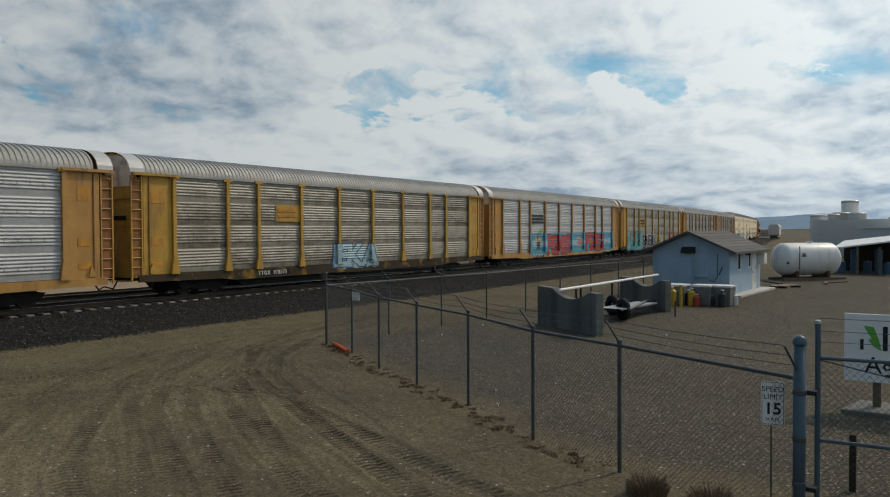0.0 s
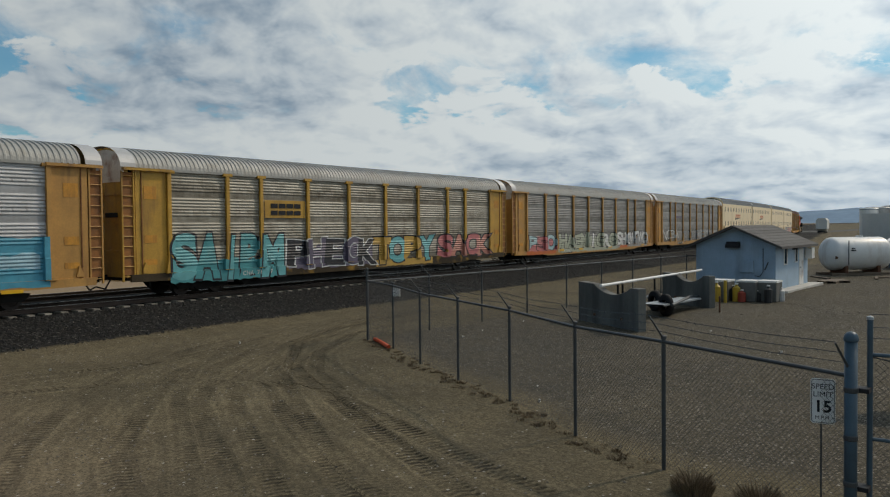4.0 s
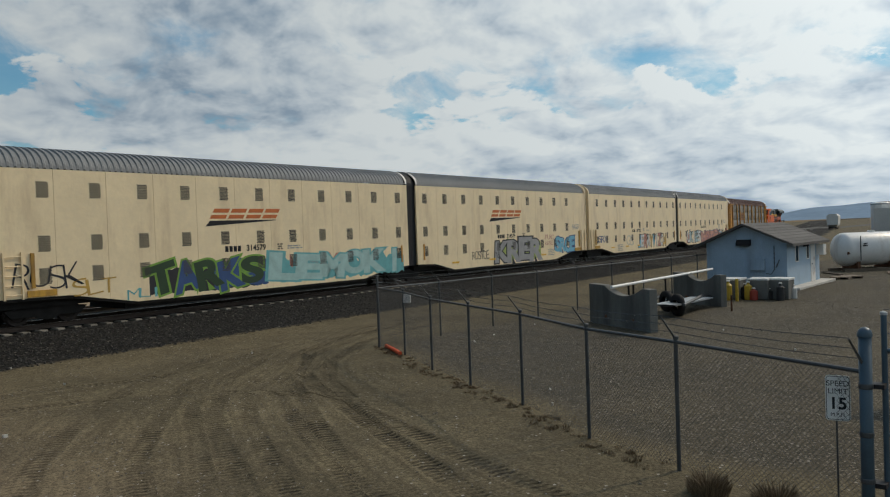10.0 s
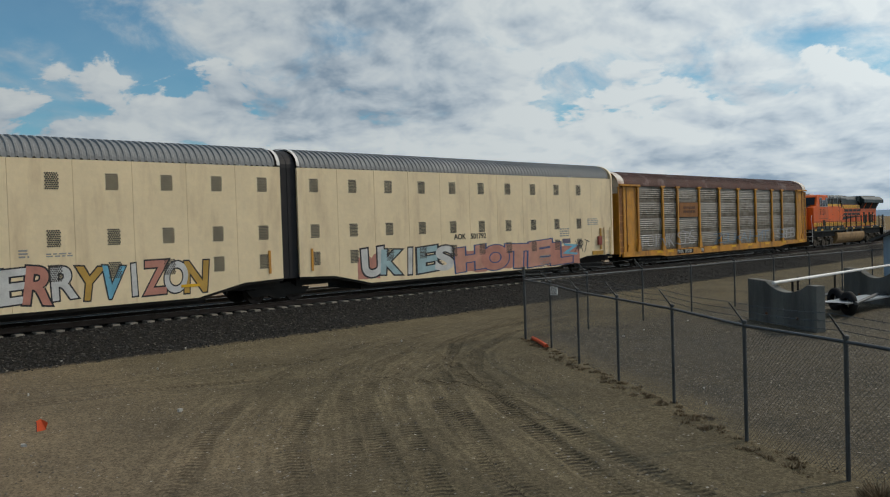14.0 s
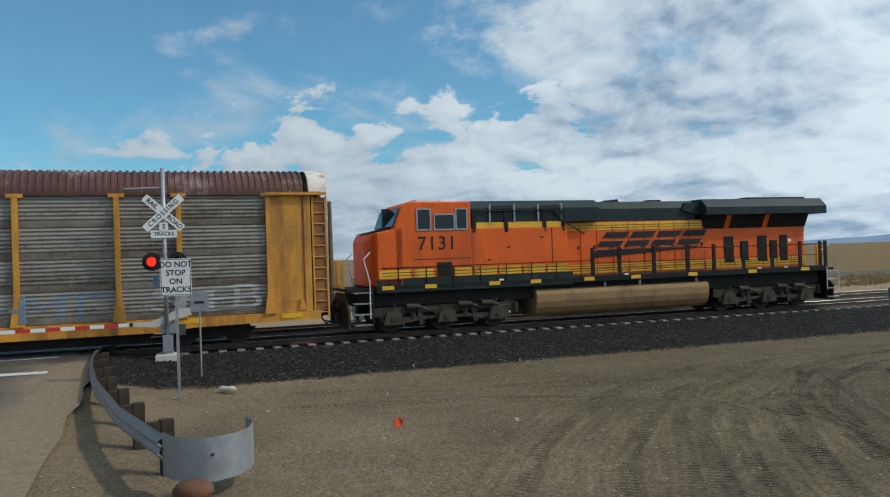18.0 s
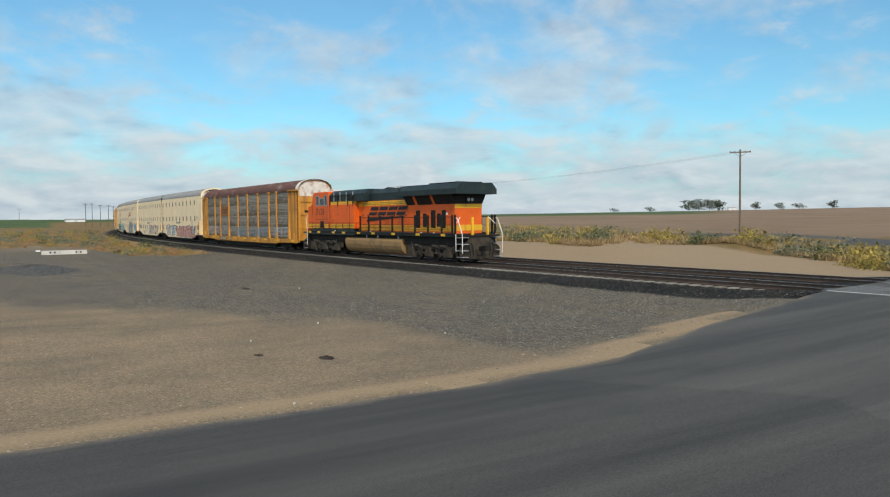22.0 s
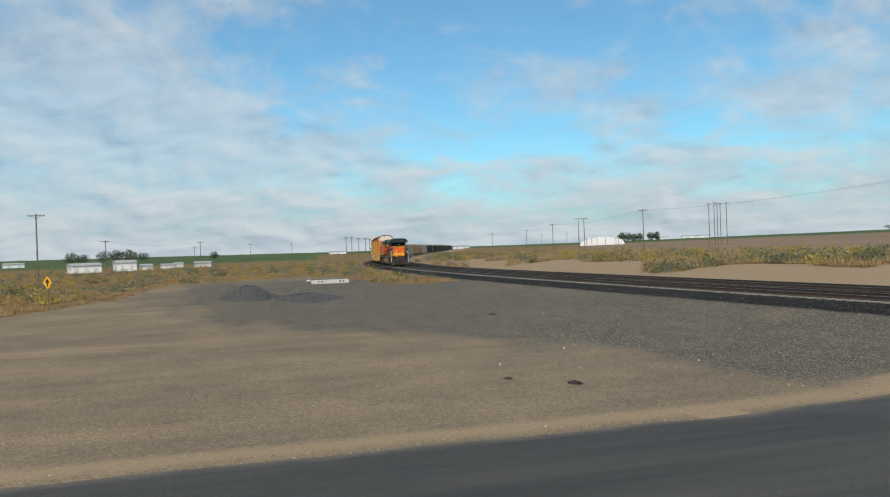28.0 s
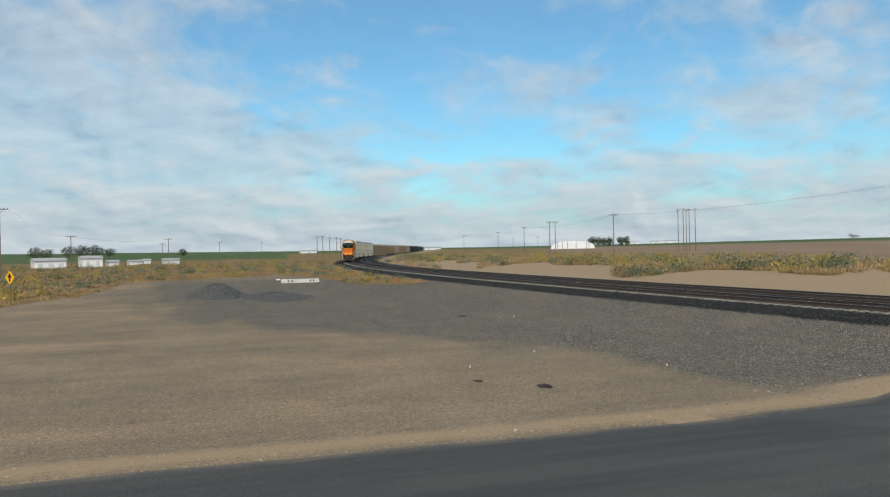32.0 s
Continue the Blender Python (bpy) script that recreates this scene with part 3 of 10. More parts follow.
def ground_material():
    mt = bpy.data.materials.new("open ground")
    mt.use_nodes = True
    n, l = mt.node_tree.nodes, mt.node_tree.links
    b = n["Principled BSDF"]
    b.inputs["Roughness"].default_value, b.inputs["Specular IOR Level"].default_value = 0.95, 0.15
    co = n.new("ShaderNodeTexCoord").outputs["Object"]
    z1, z2 = n.new("ShaderNodeAttribute"), n.new("ShaderNodeAttribute")
    z1.attribute_name, z2.attribute_name = "zone", "zone_b"
    s1, s2 = n.new("ShaderNodeSeparateColor"), n.new("ShaderNodeSeparateColor")
    l.new(z1.outputs["Color"], s1.inputs[0]), l.new(z2.outputs["Color"], s2.inputs[0])

    def noise_tex(sc, detail=6, rough=0.65):
        t = n.new("ShaderNodeTexNoise")
        t.inputs["Scale"].default_value, t.inputs["Detail"].default_value, t.inputs["Roughness"].default_value = sc, detail, rough
        l.new(co, t.inputs["Vector"])
        return t.outputs[0]

    def ramp(v, *stops):
        r = n.new("ShaderNodeValToRGB")
        e = r.color_ramp.elements
        for i, (p, c) in enumerate(stops):
            k = e[i] if i < 2 else e.new(p)
            k.position, k.color = p, (*c, 1)
        l.new(v, r.inputs[0])
        return r.outputs[0]

    def mixc(f, a, c):
        k = n.new("ShaderNodeMix")
        k.data_type = "RGBA"
        l.new(f, k.inputs[0]), l.new(a, k.inputs[6]), l.new(c, k.inputs[7])
        return k.outputs[2]

    def rough_edge(w, sc=2.2, amt=0.5, soft=0.15):
        """Breaks up a zone's border with noise."""
        k = n.new("ShaderNodeMath")
        k.operation = "MULTIPLY_ADD"
        l.new(noise_tex(sc, 5), k.inputs[0])
        k.inputs[1].default_value = amt
        l.new(w, k.inputs[2])
        r = n.new("ShaderNodeMapRange")
        l.new(k.outputs[0], r.inputs[0])
        for i, v in ((1, 0.5 - soft + amt * 0.5), (2, 0.5 + soft + amt * 0.5), (3, 0), (4, 1)):
            r.inputs[i].default_value = v
        return r.outputs[0]

    med, fine, stone = noise_tex(0.35, 6), noise_tex(11, 10, 0.75), noise_tex(30, 4, 0.65)

    def scaled(c, f):
        q = n.new("ShaderNodeVectorMath")
        q.operation = "SCALE"
        l.new(c, q.inputs[0])
        if hasattr(f, "links"):
            l.new(f, q.inputs[3])
        else:
            q.inputs[3].default_value = f
        return q.outputs[0]

    def span(v, a0, a1, lo, hi):
        r = n.new("ShaderNodeMapRange")
        l.new(v, r.inputs[0])
        for i, q in ((1, a0), (2, a1), (3, lo), (4, hi)):
            r.inputs[i].default_value = q
        return r.outputs[0]

    cell = n.new("ShaderNodeTexVoronoi")
    cell.inputs["Scale"].default_value = 34
    l.new(co, cell.inputs["Vector"])
    sc = n.new("ShaderNodeSeparateColor")
    l.new(cell.outputs["Color"], sc.inputs[0])
    grit = sc.outputs[1]
    silt = ramp(med, (0.3, (0.088, 0.073, 0.045)), (0.7, (0.150, 0.121, 0.073)))
    pale = ramp(med, (0.3, (0.180, 0.138, 0.094)), (0.7, (0.255, 0.190, 0.122)))
    drift = n.new("ShaderNodeMapping")
    drift.inputs["Rotation"].default_value, drift.inputs["Scale"].default_value = (0, 0, 0.25), (1.0, 0.22, 1.0)
    l.new(co, drift.inputs[0])
    dn = n.new("ShaderNodeTexNoise")
    dn.inputs["Scale"].default_value, dn.inputs["Detail"].default_value, dn.inputs["Roughness"].default_value = 0.30, 7, 0.6
    l.new(drift.outputs[0], dn.inputs["Vector"])
    pale = mixc(span(dn.outputs[0], 0.52, 0.68, 0.0, 0.75), pale, ramp(med, (0.3, (0.26, 0.185, 0.115)), (0.7, (0.34, 0.25, 0.16))))
    pale = mixc(span(dn.outputs[0], 0.46, 0.34, 0.0, 0.6), pale, ramp(med, (0.3, (0.12, 0.095, 0.070)), (0.7, (0.17, 0.135, 0.098))))
    dirt = mixc(z1.outputs["Alpha"], silt, pale)
    bold, mild = span(fine, 0.30, 0.72, 0.55, 1.5), span(fine, 0.30, 0.72, 0.76, 1.26)
    km = n.new("ShaderNodeMix")
    l.new(z1.outputs["Alpha"], km.inputs[0]), l.new(bold, km.inputs[2]), l.new(mild, km.inputs[3])
    c = scaled(dirt, km.outputs[0])
    c = scaled(c, span(grit, 0.0, 1.0, 0.66, 1.34))
    # lugs of the tyres, pressed in a chevron
    z3 = n.new("ShaderNodeAttribute")
    z3.attribute_name = "tread"
    s3 = n.new("ShaderNodeSeparateColor")
    l.new(z3.outputs["Color"], s3.inputs[0])

    def op(o, a, q):
        k = n.new("ShaderNodeMath")
        k.operation = o
        for i, v in enumerate((a, q)):
            if hasattr(v, "links"):
                l.new(v, k.inputs[i])
            else:
                k.inputs[i].default_value = v
        return k.outputs[0]

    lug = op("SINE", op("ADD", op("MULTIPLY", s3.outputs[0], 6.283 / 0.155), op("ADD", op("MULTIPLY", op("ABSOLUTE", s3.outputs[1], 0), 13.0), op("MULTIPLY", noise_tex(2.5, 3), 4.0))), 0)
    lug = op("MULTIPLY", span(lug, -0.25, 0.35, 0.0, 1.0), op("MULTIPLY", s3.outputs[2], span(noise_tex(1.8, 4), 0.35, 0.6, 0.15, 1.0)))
    # streaks drawn out along the wheel tracks
    lane = n.new("ShaderNodeCombineXYZ")
    l.new(op("MULTIPLY", s3.outputs[0], 0.30), lane.inputs[0]), l.new(op("MULTIPLY", s3.outputs[1], 5.5), lane.inputs[1])
    drawn = n.new("ShaderNodeTexNoise")
    drawn.inputs["Scale"].default_value, drawn.inputs["Detail"].default_value = 1.0, 6
    l.new(lane.outputs[0], drawn.inputs["Vector"])
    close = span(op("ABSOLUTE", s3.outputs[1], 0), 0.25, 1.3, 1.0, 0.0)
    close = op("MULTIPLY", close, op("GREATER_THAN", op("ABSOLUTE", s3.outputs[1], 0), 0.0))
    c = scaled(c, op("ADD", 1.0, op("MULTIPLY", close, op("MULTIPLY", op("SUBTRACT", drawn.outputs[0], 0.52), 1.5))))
    # shade inside the pressed lugs, put into the colour besides the bump
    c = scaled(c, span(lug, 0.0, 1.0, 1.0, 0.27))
    gravel = ramp(sc.outputs[0], (0.0, (0.034, 0.031, 0.025)), (0.5, (0.068, 0.061, 0.048)), (0.86, (0.128, 0.114, 0.088)), (0.97, (0.34, 0.30, 0.25)))
    gravel = scaled(gravel, span(fine, 0.3, 0.7, 0.7, 1.3))
    gravel = scaled(gravel, span(z1.outputs["Alpha"], 0, 1, 0.78, 1.2))
    c = mixc(rough_edge(rough_edge(s2.outputs[0], 0.11, 0.7, 0.45), 0.8, 0.9, 0.5), c, gravel)
    vor = n.new("ShaderNodeTexVoronoi")
    vor.inputs["Scale"].default_value = 15
    l.new(co, vor.inputs["Vector"])
    sepv = n.new("ShaderNodeSeparateColor")
    l.new(vor.outputs["Color"], sepv.inputs[0])
    ball = ramp(sepv.outputs[0], (0.0, (0.006, 0.0058, 0.0055)), (0.6, (0.017, 0.016, 0.0145)), (0.95, (0.027, 0.025, 0.0225)), (1.0, (0.13, 0.12, 0.105)))
    c = mixc(rough_edge(s1.outputs[0], 1.6, 0.5), c, ball)
    sand = ramp(fine, (0.3, (0.25, 0.178, 0.108)), (0.7, (0.355, 0.262, 0.168)))
    c = mixc(rough_edge(s2.outputs[1], 1.2, 0.4), c, sand)
    grass = ramp(noise_tex(0.9, 7), (0.32, (0.11, 0.095, 0.040)), (0.5, (0.19, 0.125, 0.055)), (0.68, (0.25, 0.15, 0.065)))
    c = mixc(rough_edge(s1.outputs[1], 0.5, 0.6), c, grass)
    field = ramp(noise_tex(0.02, 5), (0.35, (0.190, 0.130, 0.085)), (0.65, (0.245, 0.172, 0.115)))
    c = mixc(s1.outputs[2], c, field)
    green = ramp(noise_tex(0.012, 6), (0.35, (0.045, 0.085, 0.028)), (0.65, (0.085, 0.115, 0.045)))
    c = mixc(s2.outputs[2], c, green)
    peb = n.new("ShaderNodeTexVoronoi")
    peb.inputs["Scale"].default_value = 8.5
    l.new(co, peb.inputs["Vector"])
    sp = n.new("ShaderNodeSeparateColor")
    l.new(peb.outputs["Color"], sp.inputs[0])
    pick = n.new("ShaderNodeMath")
    pick.operation = "MULTIPLY"
    l.new(span(sp.outputs[0], 0.76, 0.80, 0, 1), pick.inputs[0])
    l.new(span(peb.outputs["Distance"], 0.22, 0.16, 0, 1), pick.inputs[1])
    near = n.new("ShaderNodeMath")
    near.operation = "MULTIPLY"
    l.new(pick.outputs[0], near.inputs[0])
    l.new(span(s1.outputs[2], 0, 0.2, 0.85, 0.0), near.inputs[1])
    c = mixc(near.outputs[0], c, ramp(sp.outputs[1], (0.0, (0.04, 0.037, 0.033)), (0.5, (0.17, 0.155, 0.13)), (1.0, (0.52, 0.48, 0.42))))
    l.new(c, b.inputs["Base Color"])
    bp = n.new("ShaderNodeBump")
    bp.inputs["Strength"].default_value, bp.inputs["Distance"].default_value = 0.5, 0.025
    l.new(fine, bp.inputs["Height"])
    bp2 = n.new("ShaderNodeBump")
    bp2.inputs["Distance"].default_value = 0.04
    l.new(s1.outputs[0], bp2.inputs["Strength"])
    l.new(vor.outputs["Distance"], bp2.inputs["Height"])
    bp3 = n.new("ShaderNodeBump")
    bp3.inputs["Strength"].default_value, bp3.inputs["Distance"].default_value = 0.8, 0.045
    bp3.invert = True
    l.new(lug, bp3.inputs["Height"])
    l.new(bp.outputs[0], bp3.inputs["Normal"])
    bp4 = n.new("ShaderNodeBump")
    bp4.inputs["Strength"].default_value, bp4.inputs["Distance"].default_value = 0.6, 0.02
    l.new(grit, bp4.inputs["Height"])
    l.new(bp3.outputs[0], bp4.inputs["Normal"])
    l.new(bp4.outputs[0], bp2.inputs["Normal"])
    l.new(bp2.outputs[0], b.inputs["Normal"])
    return mt


def build_ground():
    xs, ys = graded(3, 20, 0.065, 4000, 1.06), graded(4, 21, 0.065, 4000, 1.06)
    gx, gy = np.meshgrid(xs, ys)
    x, y = gx.ravel(), gy.ravel()
    z = terrain(x, y)
    dep, tread = rut_relief(x, y)
    lat, d, b = lateral(x, y), np.hypot(x, y), np.degrees(np.arctan2(x, y))
    out = np.maximum(np.maximum(road_left(y) - x, x - road_right(y)), 0)
    inside = (out <= 0) & (y > -150) & (y < 64)
    near_rough = ease(60, 20, d) * (1 - ease(-7, -5, lat))
    z = z + np.where(inside, 0, dep + near_rough * 0.012 * smooth_noise(x, y, 0.7, 8))
    z = np.where(inside, z - 0.06, z)
    one = np.zeros((len(x), 4), np.float32)
    two = np.zeros((len(x), 4), np.float32)
    one[:, 3] = np.maximum(ease(-2.5, -9, x), 0.55 * ease(9, 2.5, x) * ease(7, 11, y))
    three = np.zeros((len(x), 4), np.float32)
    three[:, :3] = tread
    # ballast, and the dark spread of stone beside the line on the left
    one[:, 0] = ease(-6.9, -5.2, lat) * ease(9.5, 7.8, lat)
    one[:, 0] = np.where((x < -8) & (lat < 0), ease(-4.6, -3.2, lat) * 0.9, one[:, 0])
    stony = np.interp(x, [-120, -66, -44, -38, -32, -24.6, -14, 0], [-9, -6, -3, -1, 6, 10, 11.8, 12])
    spread = ease(-2.5, 3.0, y - stony + 3.5 * smooth_noise(x, y * 2.2, 9, 31)) * (0.86 + 0.14 * ease(-0.3, 0.2, smooth_noise(x, y * 2.5, 5, 33))) * (x < road_left(y)) * ease(-125, -90, x) * (lat < 3)
    # dry grass and scrub
    veg_l = ease(-1.5, 2.5, scrub_edge(y) - x) * (lat < -4.5) * (x < -40)
    veg_r = ease(19, 24, lat) * (x < -18) + ease(17, 20, lat) * ease(30, 60, x)
    one[:, 1] = np.clip(veg_l + veg_r, 0, 1)
    # ploughed field beyond the far road, green crops further out
    fld = ease(74, 78, y) * (b > -66) * (b < 40)
    one[:, 2] = fld
    two[:, 2] = np.clip(ease(520, 600, d) * (b > -125) * (b < -40) + ease(330, 360, d) * (b < -85) * (b > -125) + ease(1100, 1300, d) * (b > -40) * (b < 60), 0, 1)
    # gravel yard inside the fence and sand strip beyond the line
    fence_x = np.interp(y, [-30, 2, 4.4, 6.3, 8.6, 10.7, 12.7, 14.9, 16.7], [10.4, 10.3, 10.4, 11.3, 12.8, 13.8, 14.9, 16.3, 17.1])
    two[:, 0] = ease(0.2, 1.2, x - fence_x) * ease(17.4, 16.4, y) * 0.68
    two[:, 0] = np.maximum(two[:, 0], 0.9 * spread)
    two[:, 0] = np.maximum(two[:, 0], 0.6 * ease(26, 12, np.hypot(x + 76, (y - 3) * 1.5)))
    two[:, 1] = np.clip(ease(8.5, 10.5, lat) * ease(24, 20, lat) * (x < 60) + ease(1.5, 0.5, np.abs(out - 0.7)) * (x < road_left(y)) * (lat < -7) * 0.75, 0, 1)
    h, w = gx.shape
    idx = np.arange(h * w).reshape(h, w)
    faces = np.stack([idx[:-1, :-1], idx[:-1, 1:], idx[1:, 1:], idx[1:, :-1]], -1).reshape(-1, 4)
    me = bpy.data.meshes.new("ground")
    me.vertices.add(h * w)
    me.vertices.foreach_set("co", np.stack([x, y, z], 1).astype(np.float32).ravel())
    me.loops.add(faces.size)
    me.loops.foreach_set("vertex_index", faces.ravel().astype(np.int32))
    me.polygons.add(len(faces))
    me.polygons.foreach_set("loop_start", np.arange(0, faces.size, 4, dtype=np.int32))
    me.polygons.foreach_set("use_smooth", np.ones(len(faces), dtype=bool))
    for name, data in (("zone", one), ("zone_b", two), ("tread", three)):
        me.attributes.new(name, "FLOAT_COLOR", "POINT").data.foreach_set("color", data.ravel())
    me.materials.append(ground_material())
    me.update()
    me.validate()
    return tagged(new("ground", me), "dry dirt ground with gravel, tyre ruts and fields", "ground", kind="structure")


build_ground()


def asphalt_material(name="worn asphalt", k=1.0):
    mt = bpy.data.materials.new(name)
    mt.use_nodes = True
    n, l = mt.node_tree.nodes, mt.node_tree.links
    b = n["Principled BSDF"]
    b.inputs["Roughness"].default_value, b.inputs["Specular IOR Level"].default_value = 0.85, 0.25
    co = n.new("ShaderNodeTexCoord").outputs["Object"]

    def noise_tex(sc, stretch=(1, 1, 1), detail=6):
        mp = n.new("ShaderNodeMapping")
        mp.inputs["Scale"].default_value = stretch
        l.new(co, mp.inputs[0])
        t = n.new("ShaderNodeTexNoise")
        t.inputs["Scale"].default_value, t.inputs["Detail"].default_value, t.inputs["Roughness"].default_value = sc, detail, 0.65
        l.new(mp.outputs[0], t.inputs["Vector"])
        return t.outputs[0]

    def ramp(v, *stops):
        r = n.new("ShaderNodeValToRGB")
        for i, (p, c) in enumerate(stops):
            k = r.color_ramp.elements[i] if i < 2 else r.color_ramp.elements.new(p)
            k.position, k.color = p, (*c, 1)
        l.new(v, r.inputs[0])
        return r.outputs[0]

    def mixc(f, a, c, blend="MIX"):
        k = n.new("ShaderNodeMix")
        k.data_type, k.blend_type = "RGBA", blend
        for s, q in ((k.inputs[0], f), (k.inputs[6], a), (k.inputs[7], c)):
            if hasattr(q, "links"):
                l.new(q, s)
            else:
                s.default_value = q
        return k.outputs[2]

    lane = ramp(noise_tex(0.9, (1, 0.07, 1)), (0.35, (0.060 * k, 0.059 * k, 0.058 * k)), (0.7, (0.112 * k, 0.108 * k, 0.100 * k)))
    grit = ramp(noise_tex(45, detail=3), (0.3, (0.55, 0.55, 0.55)), (0.72, (1.5, 1.47, 1.42)))
    c = mixc(1.0, lane, grit, "MULTIPLY")
    patch = ramp(noise_tex(0.22, (1, 0.8, 1), 3), (0.56, (0, 0, 0)), (0.64, (0.28, 0.28, 0.28)))
    c = mixc(patch, c, (0.036, 0.036, 0.038, 1))
    at = n.new("ShaderNodeAttribute")
    at.attribute_name = "edge"
    sum_ = n.new("ShaderNodeMath")
    sum_.operation = "MULTIPLY_ADD"
    l.new(noise_tex(1.3, (1, 0.5, 1), 8), sum_.inputs[0])
    sum_.inputs[1].default_value = 1.1
    l.new(at.outputs["Fac"], sum_.inputs[2])
    r = n.new("ShaderNodeMapRange")
    l.new(sum_.outputs[0], r.inputs[0])
    for i, v in ((1, 0.85), (2, 1.45), (3, 0), (4, 0.95)):
        r.inputs[i].default_value = v
    c = mixc(r.outputs[0], c, ramp(noise_tex(9, detail=8), (0.3, (0.165, 0.128, 0.088)), (0.7, (0.285, 0.222, 0.152))))
    l.new(c, b.inputs["Base Color"])
    bp = n.new("ShaderNodeBump")
    bp.inputs["Strength"].default_value, bp.inputs["Distance"].default_value = 0.35, 0.012
    l.new(noise_tex(60, detail=4), bp.inputs["Height"])
    l.new(bp.outputs[0], b.inputs["Normal"])
    return mt


M["asphalt"] = asphalt_material("worn asphalt", 0.85)


def build_road():
    ys = np.concatenate([np.arange(-150, -10, 6), np.arange(-10, 66, 1.0)])
    rows, edge = [], []
    cols = [0, 0.02, 0.05, 0.1, 0.2, 0.35, 0.5, 0.65, 0.78, 0.88, 0.95, 1.0]
    for y in ys:
        a, b = float(road_left(y)), float(road_right(y)) + 1.3
        wob = 0.05 * math.sin(y * 1.7) + 0.03 * math.sin(y * 4.1)
        row = []
        for f in cols:
            x = a + wob + (b - a) * f
            lat = float(lateral(np.array([x]), np.array([y]))[0])
            row.append((x, y, float(road_z(lat)) + 0.012 * (1 - abs(f - 0.5) * 2)))
            # dust and loose gravel lie along both edges
            edge.append(max(0.55 * (1 - min(1.0, (x - a) / 0.5)), min(1.0, max(0.0, (x - b + 3.1) / 2.2))) if lat < -3 or lat > 7.5 else 0.1)
        rows.append(row)
    rd = part("road", Shape().sheet(rows), M["asphalt"], smooth=True)
    rd.data.attributes.new("edge", "FLOAT", "POINT").data.foreach_set("value", edge)
    tagged(rd, "worn grey asphalt road over the railway crossing", "road", kind="structure")
    # a darker resurfaced stretch with a ragged end
    rows = []
    for j in range(15):
        row = []
        for q in range(31):
            f = q / 30
            y1 = float(np.interp(f, [0, 0.3, 0.55, 0.72, 0.9, 1.0], [9.8, 11.6, 13.1, 12.4, 12.7, 12.2])) + 0.07 * math.sin(q * 2.3)
            y = -6 + (y1 + 6) * j / 14
            a, b = float(road_left(y)), float(road_right(y)) + 1.3
            x = a + 0.35 + (float(np.interp(y, [-6, 4, 8, 10, 12.7], [-5.4, -5.3, -4.9, -4.5, -4.4])) - a - 0.35) * f
            lat = float(lateral(np.array([x]), np.array([y]))[0])
            row.append((x, y, float(road_z(lat)) + 0.012 * (1 - abs((x - a) / (b - a) - 0.5) * 2) + 0.009))
        rows.append(row)
    tagged(part("road_patch", Shape().sheet(rows), asphalt_material("fresh dark asphalt", 0.70), smooth=True), "darker resurfaced stretch of the asphalt road", "road patch", kind="structure")
    # the road beyond, along the field
    rows = []
    for x in range(-400, 401, 10):
        rows.append([(x, y, float(terrain(np.array([float(x)]), np.array([y]))[0]) + 0.03) for y in (63.5, 66, 69, 72)])
    tagged(part("road_beyond", Shape().sheet(rows), M["asphalt"]), "asphalt road running along the far field", "road", kind="structure")


build_road()


# ---- tracks ----
def rail_mesh(off, s0, s1):
    prof = [(-0.075, -0.18), (0.075, -0.18), (0.075, -0.165), (0.012, -0.14), (0.012, -0.045), (0.037, -0.03), (0.037, 0.0), (-0.037, 0.0), (-0.037, -0.03), (-0.012, -0.045), (-0.012, -0.14), (-0.075, -0.165)]
    web, head = Shape(), Shape()
    rows_w, rows_h = [], []
    for s in np.arange(s0, s1 + 1, 4.0):
        p = [rail_at(s, off + a) for a, _ in prof]
        rows_w.append([(q[0], q[1], z) for q, (_, z) in zip(p, prof)] + [(p[0][0], p[0][1], prof[0][1])])
        hp = [(-0.036, -0.006), (-0.03, 0.003), (0.03, 0.003), (0.036, -0.006)]
        rows_h.append([(*rail_at(s, off + a)[:2], z) for a, z in hp])
    return web.sheet(rows_w), head.sheet(rows_h)


def build_track(name, off, label):
    tr = thing(name, label, "railway track", kind="structure")
    for g in (-0.755, 0.755):
        w, hd = rail_mesh(off + g, -600, 560)
        r = part("rail", w, M["rail_side"], tr, "brown steel rail")
        part("rail_head", hd, M["steel_rail"], r, "polished rail head")
    return tr


track_near = build_track("track_near", 0.0, "near railway track with concrete sleepers")
track_far = build_track("track_far", 4.3, "second railway track behind the first")

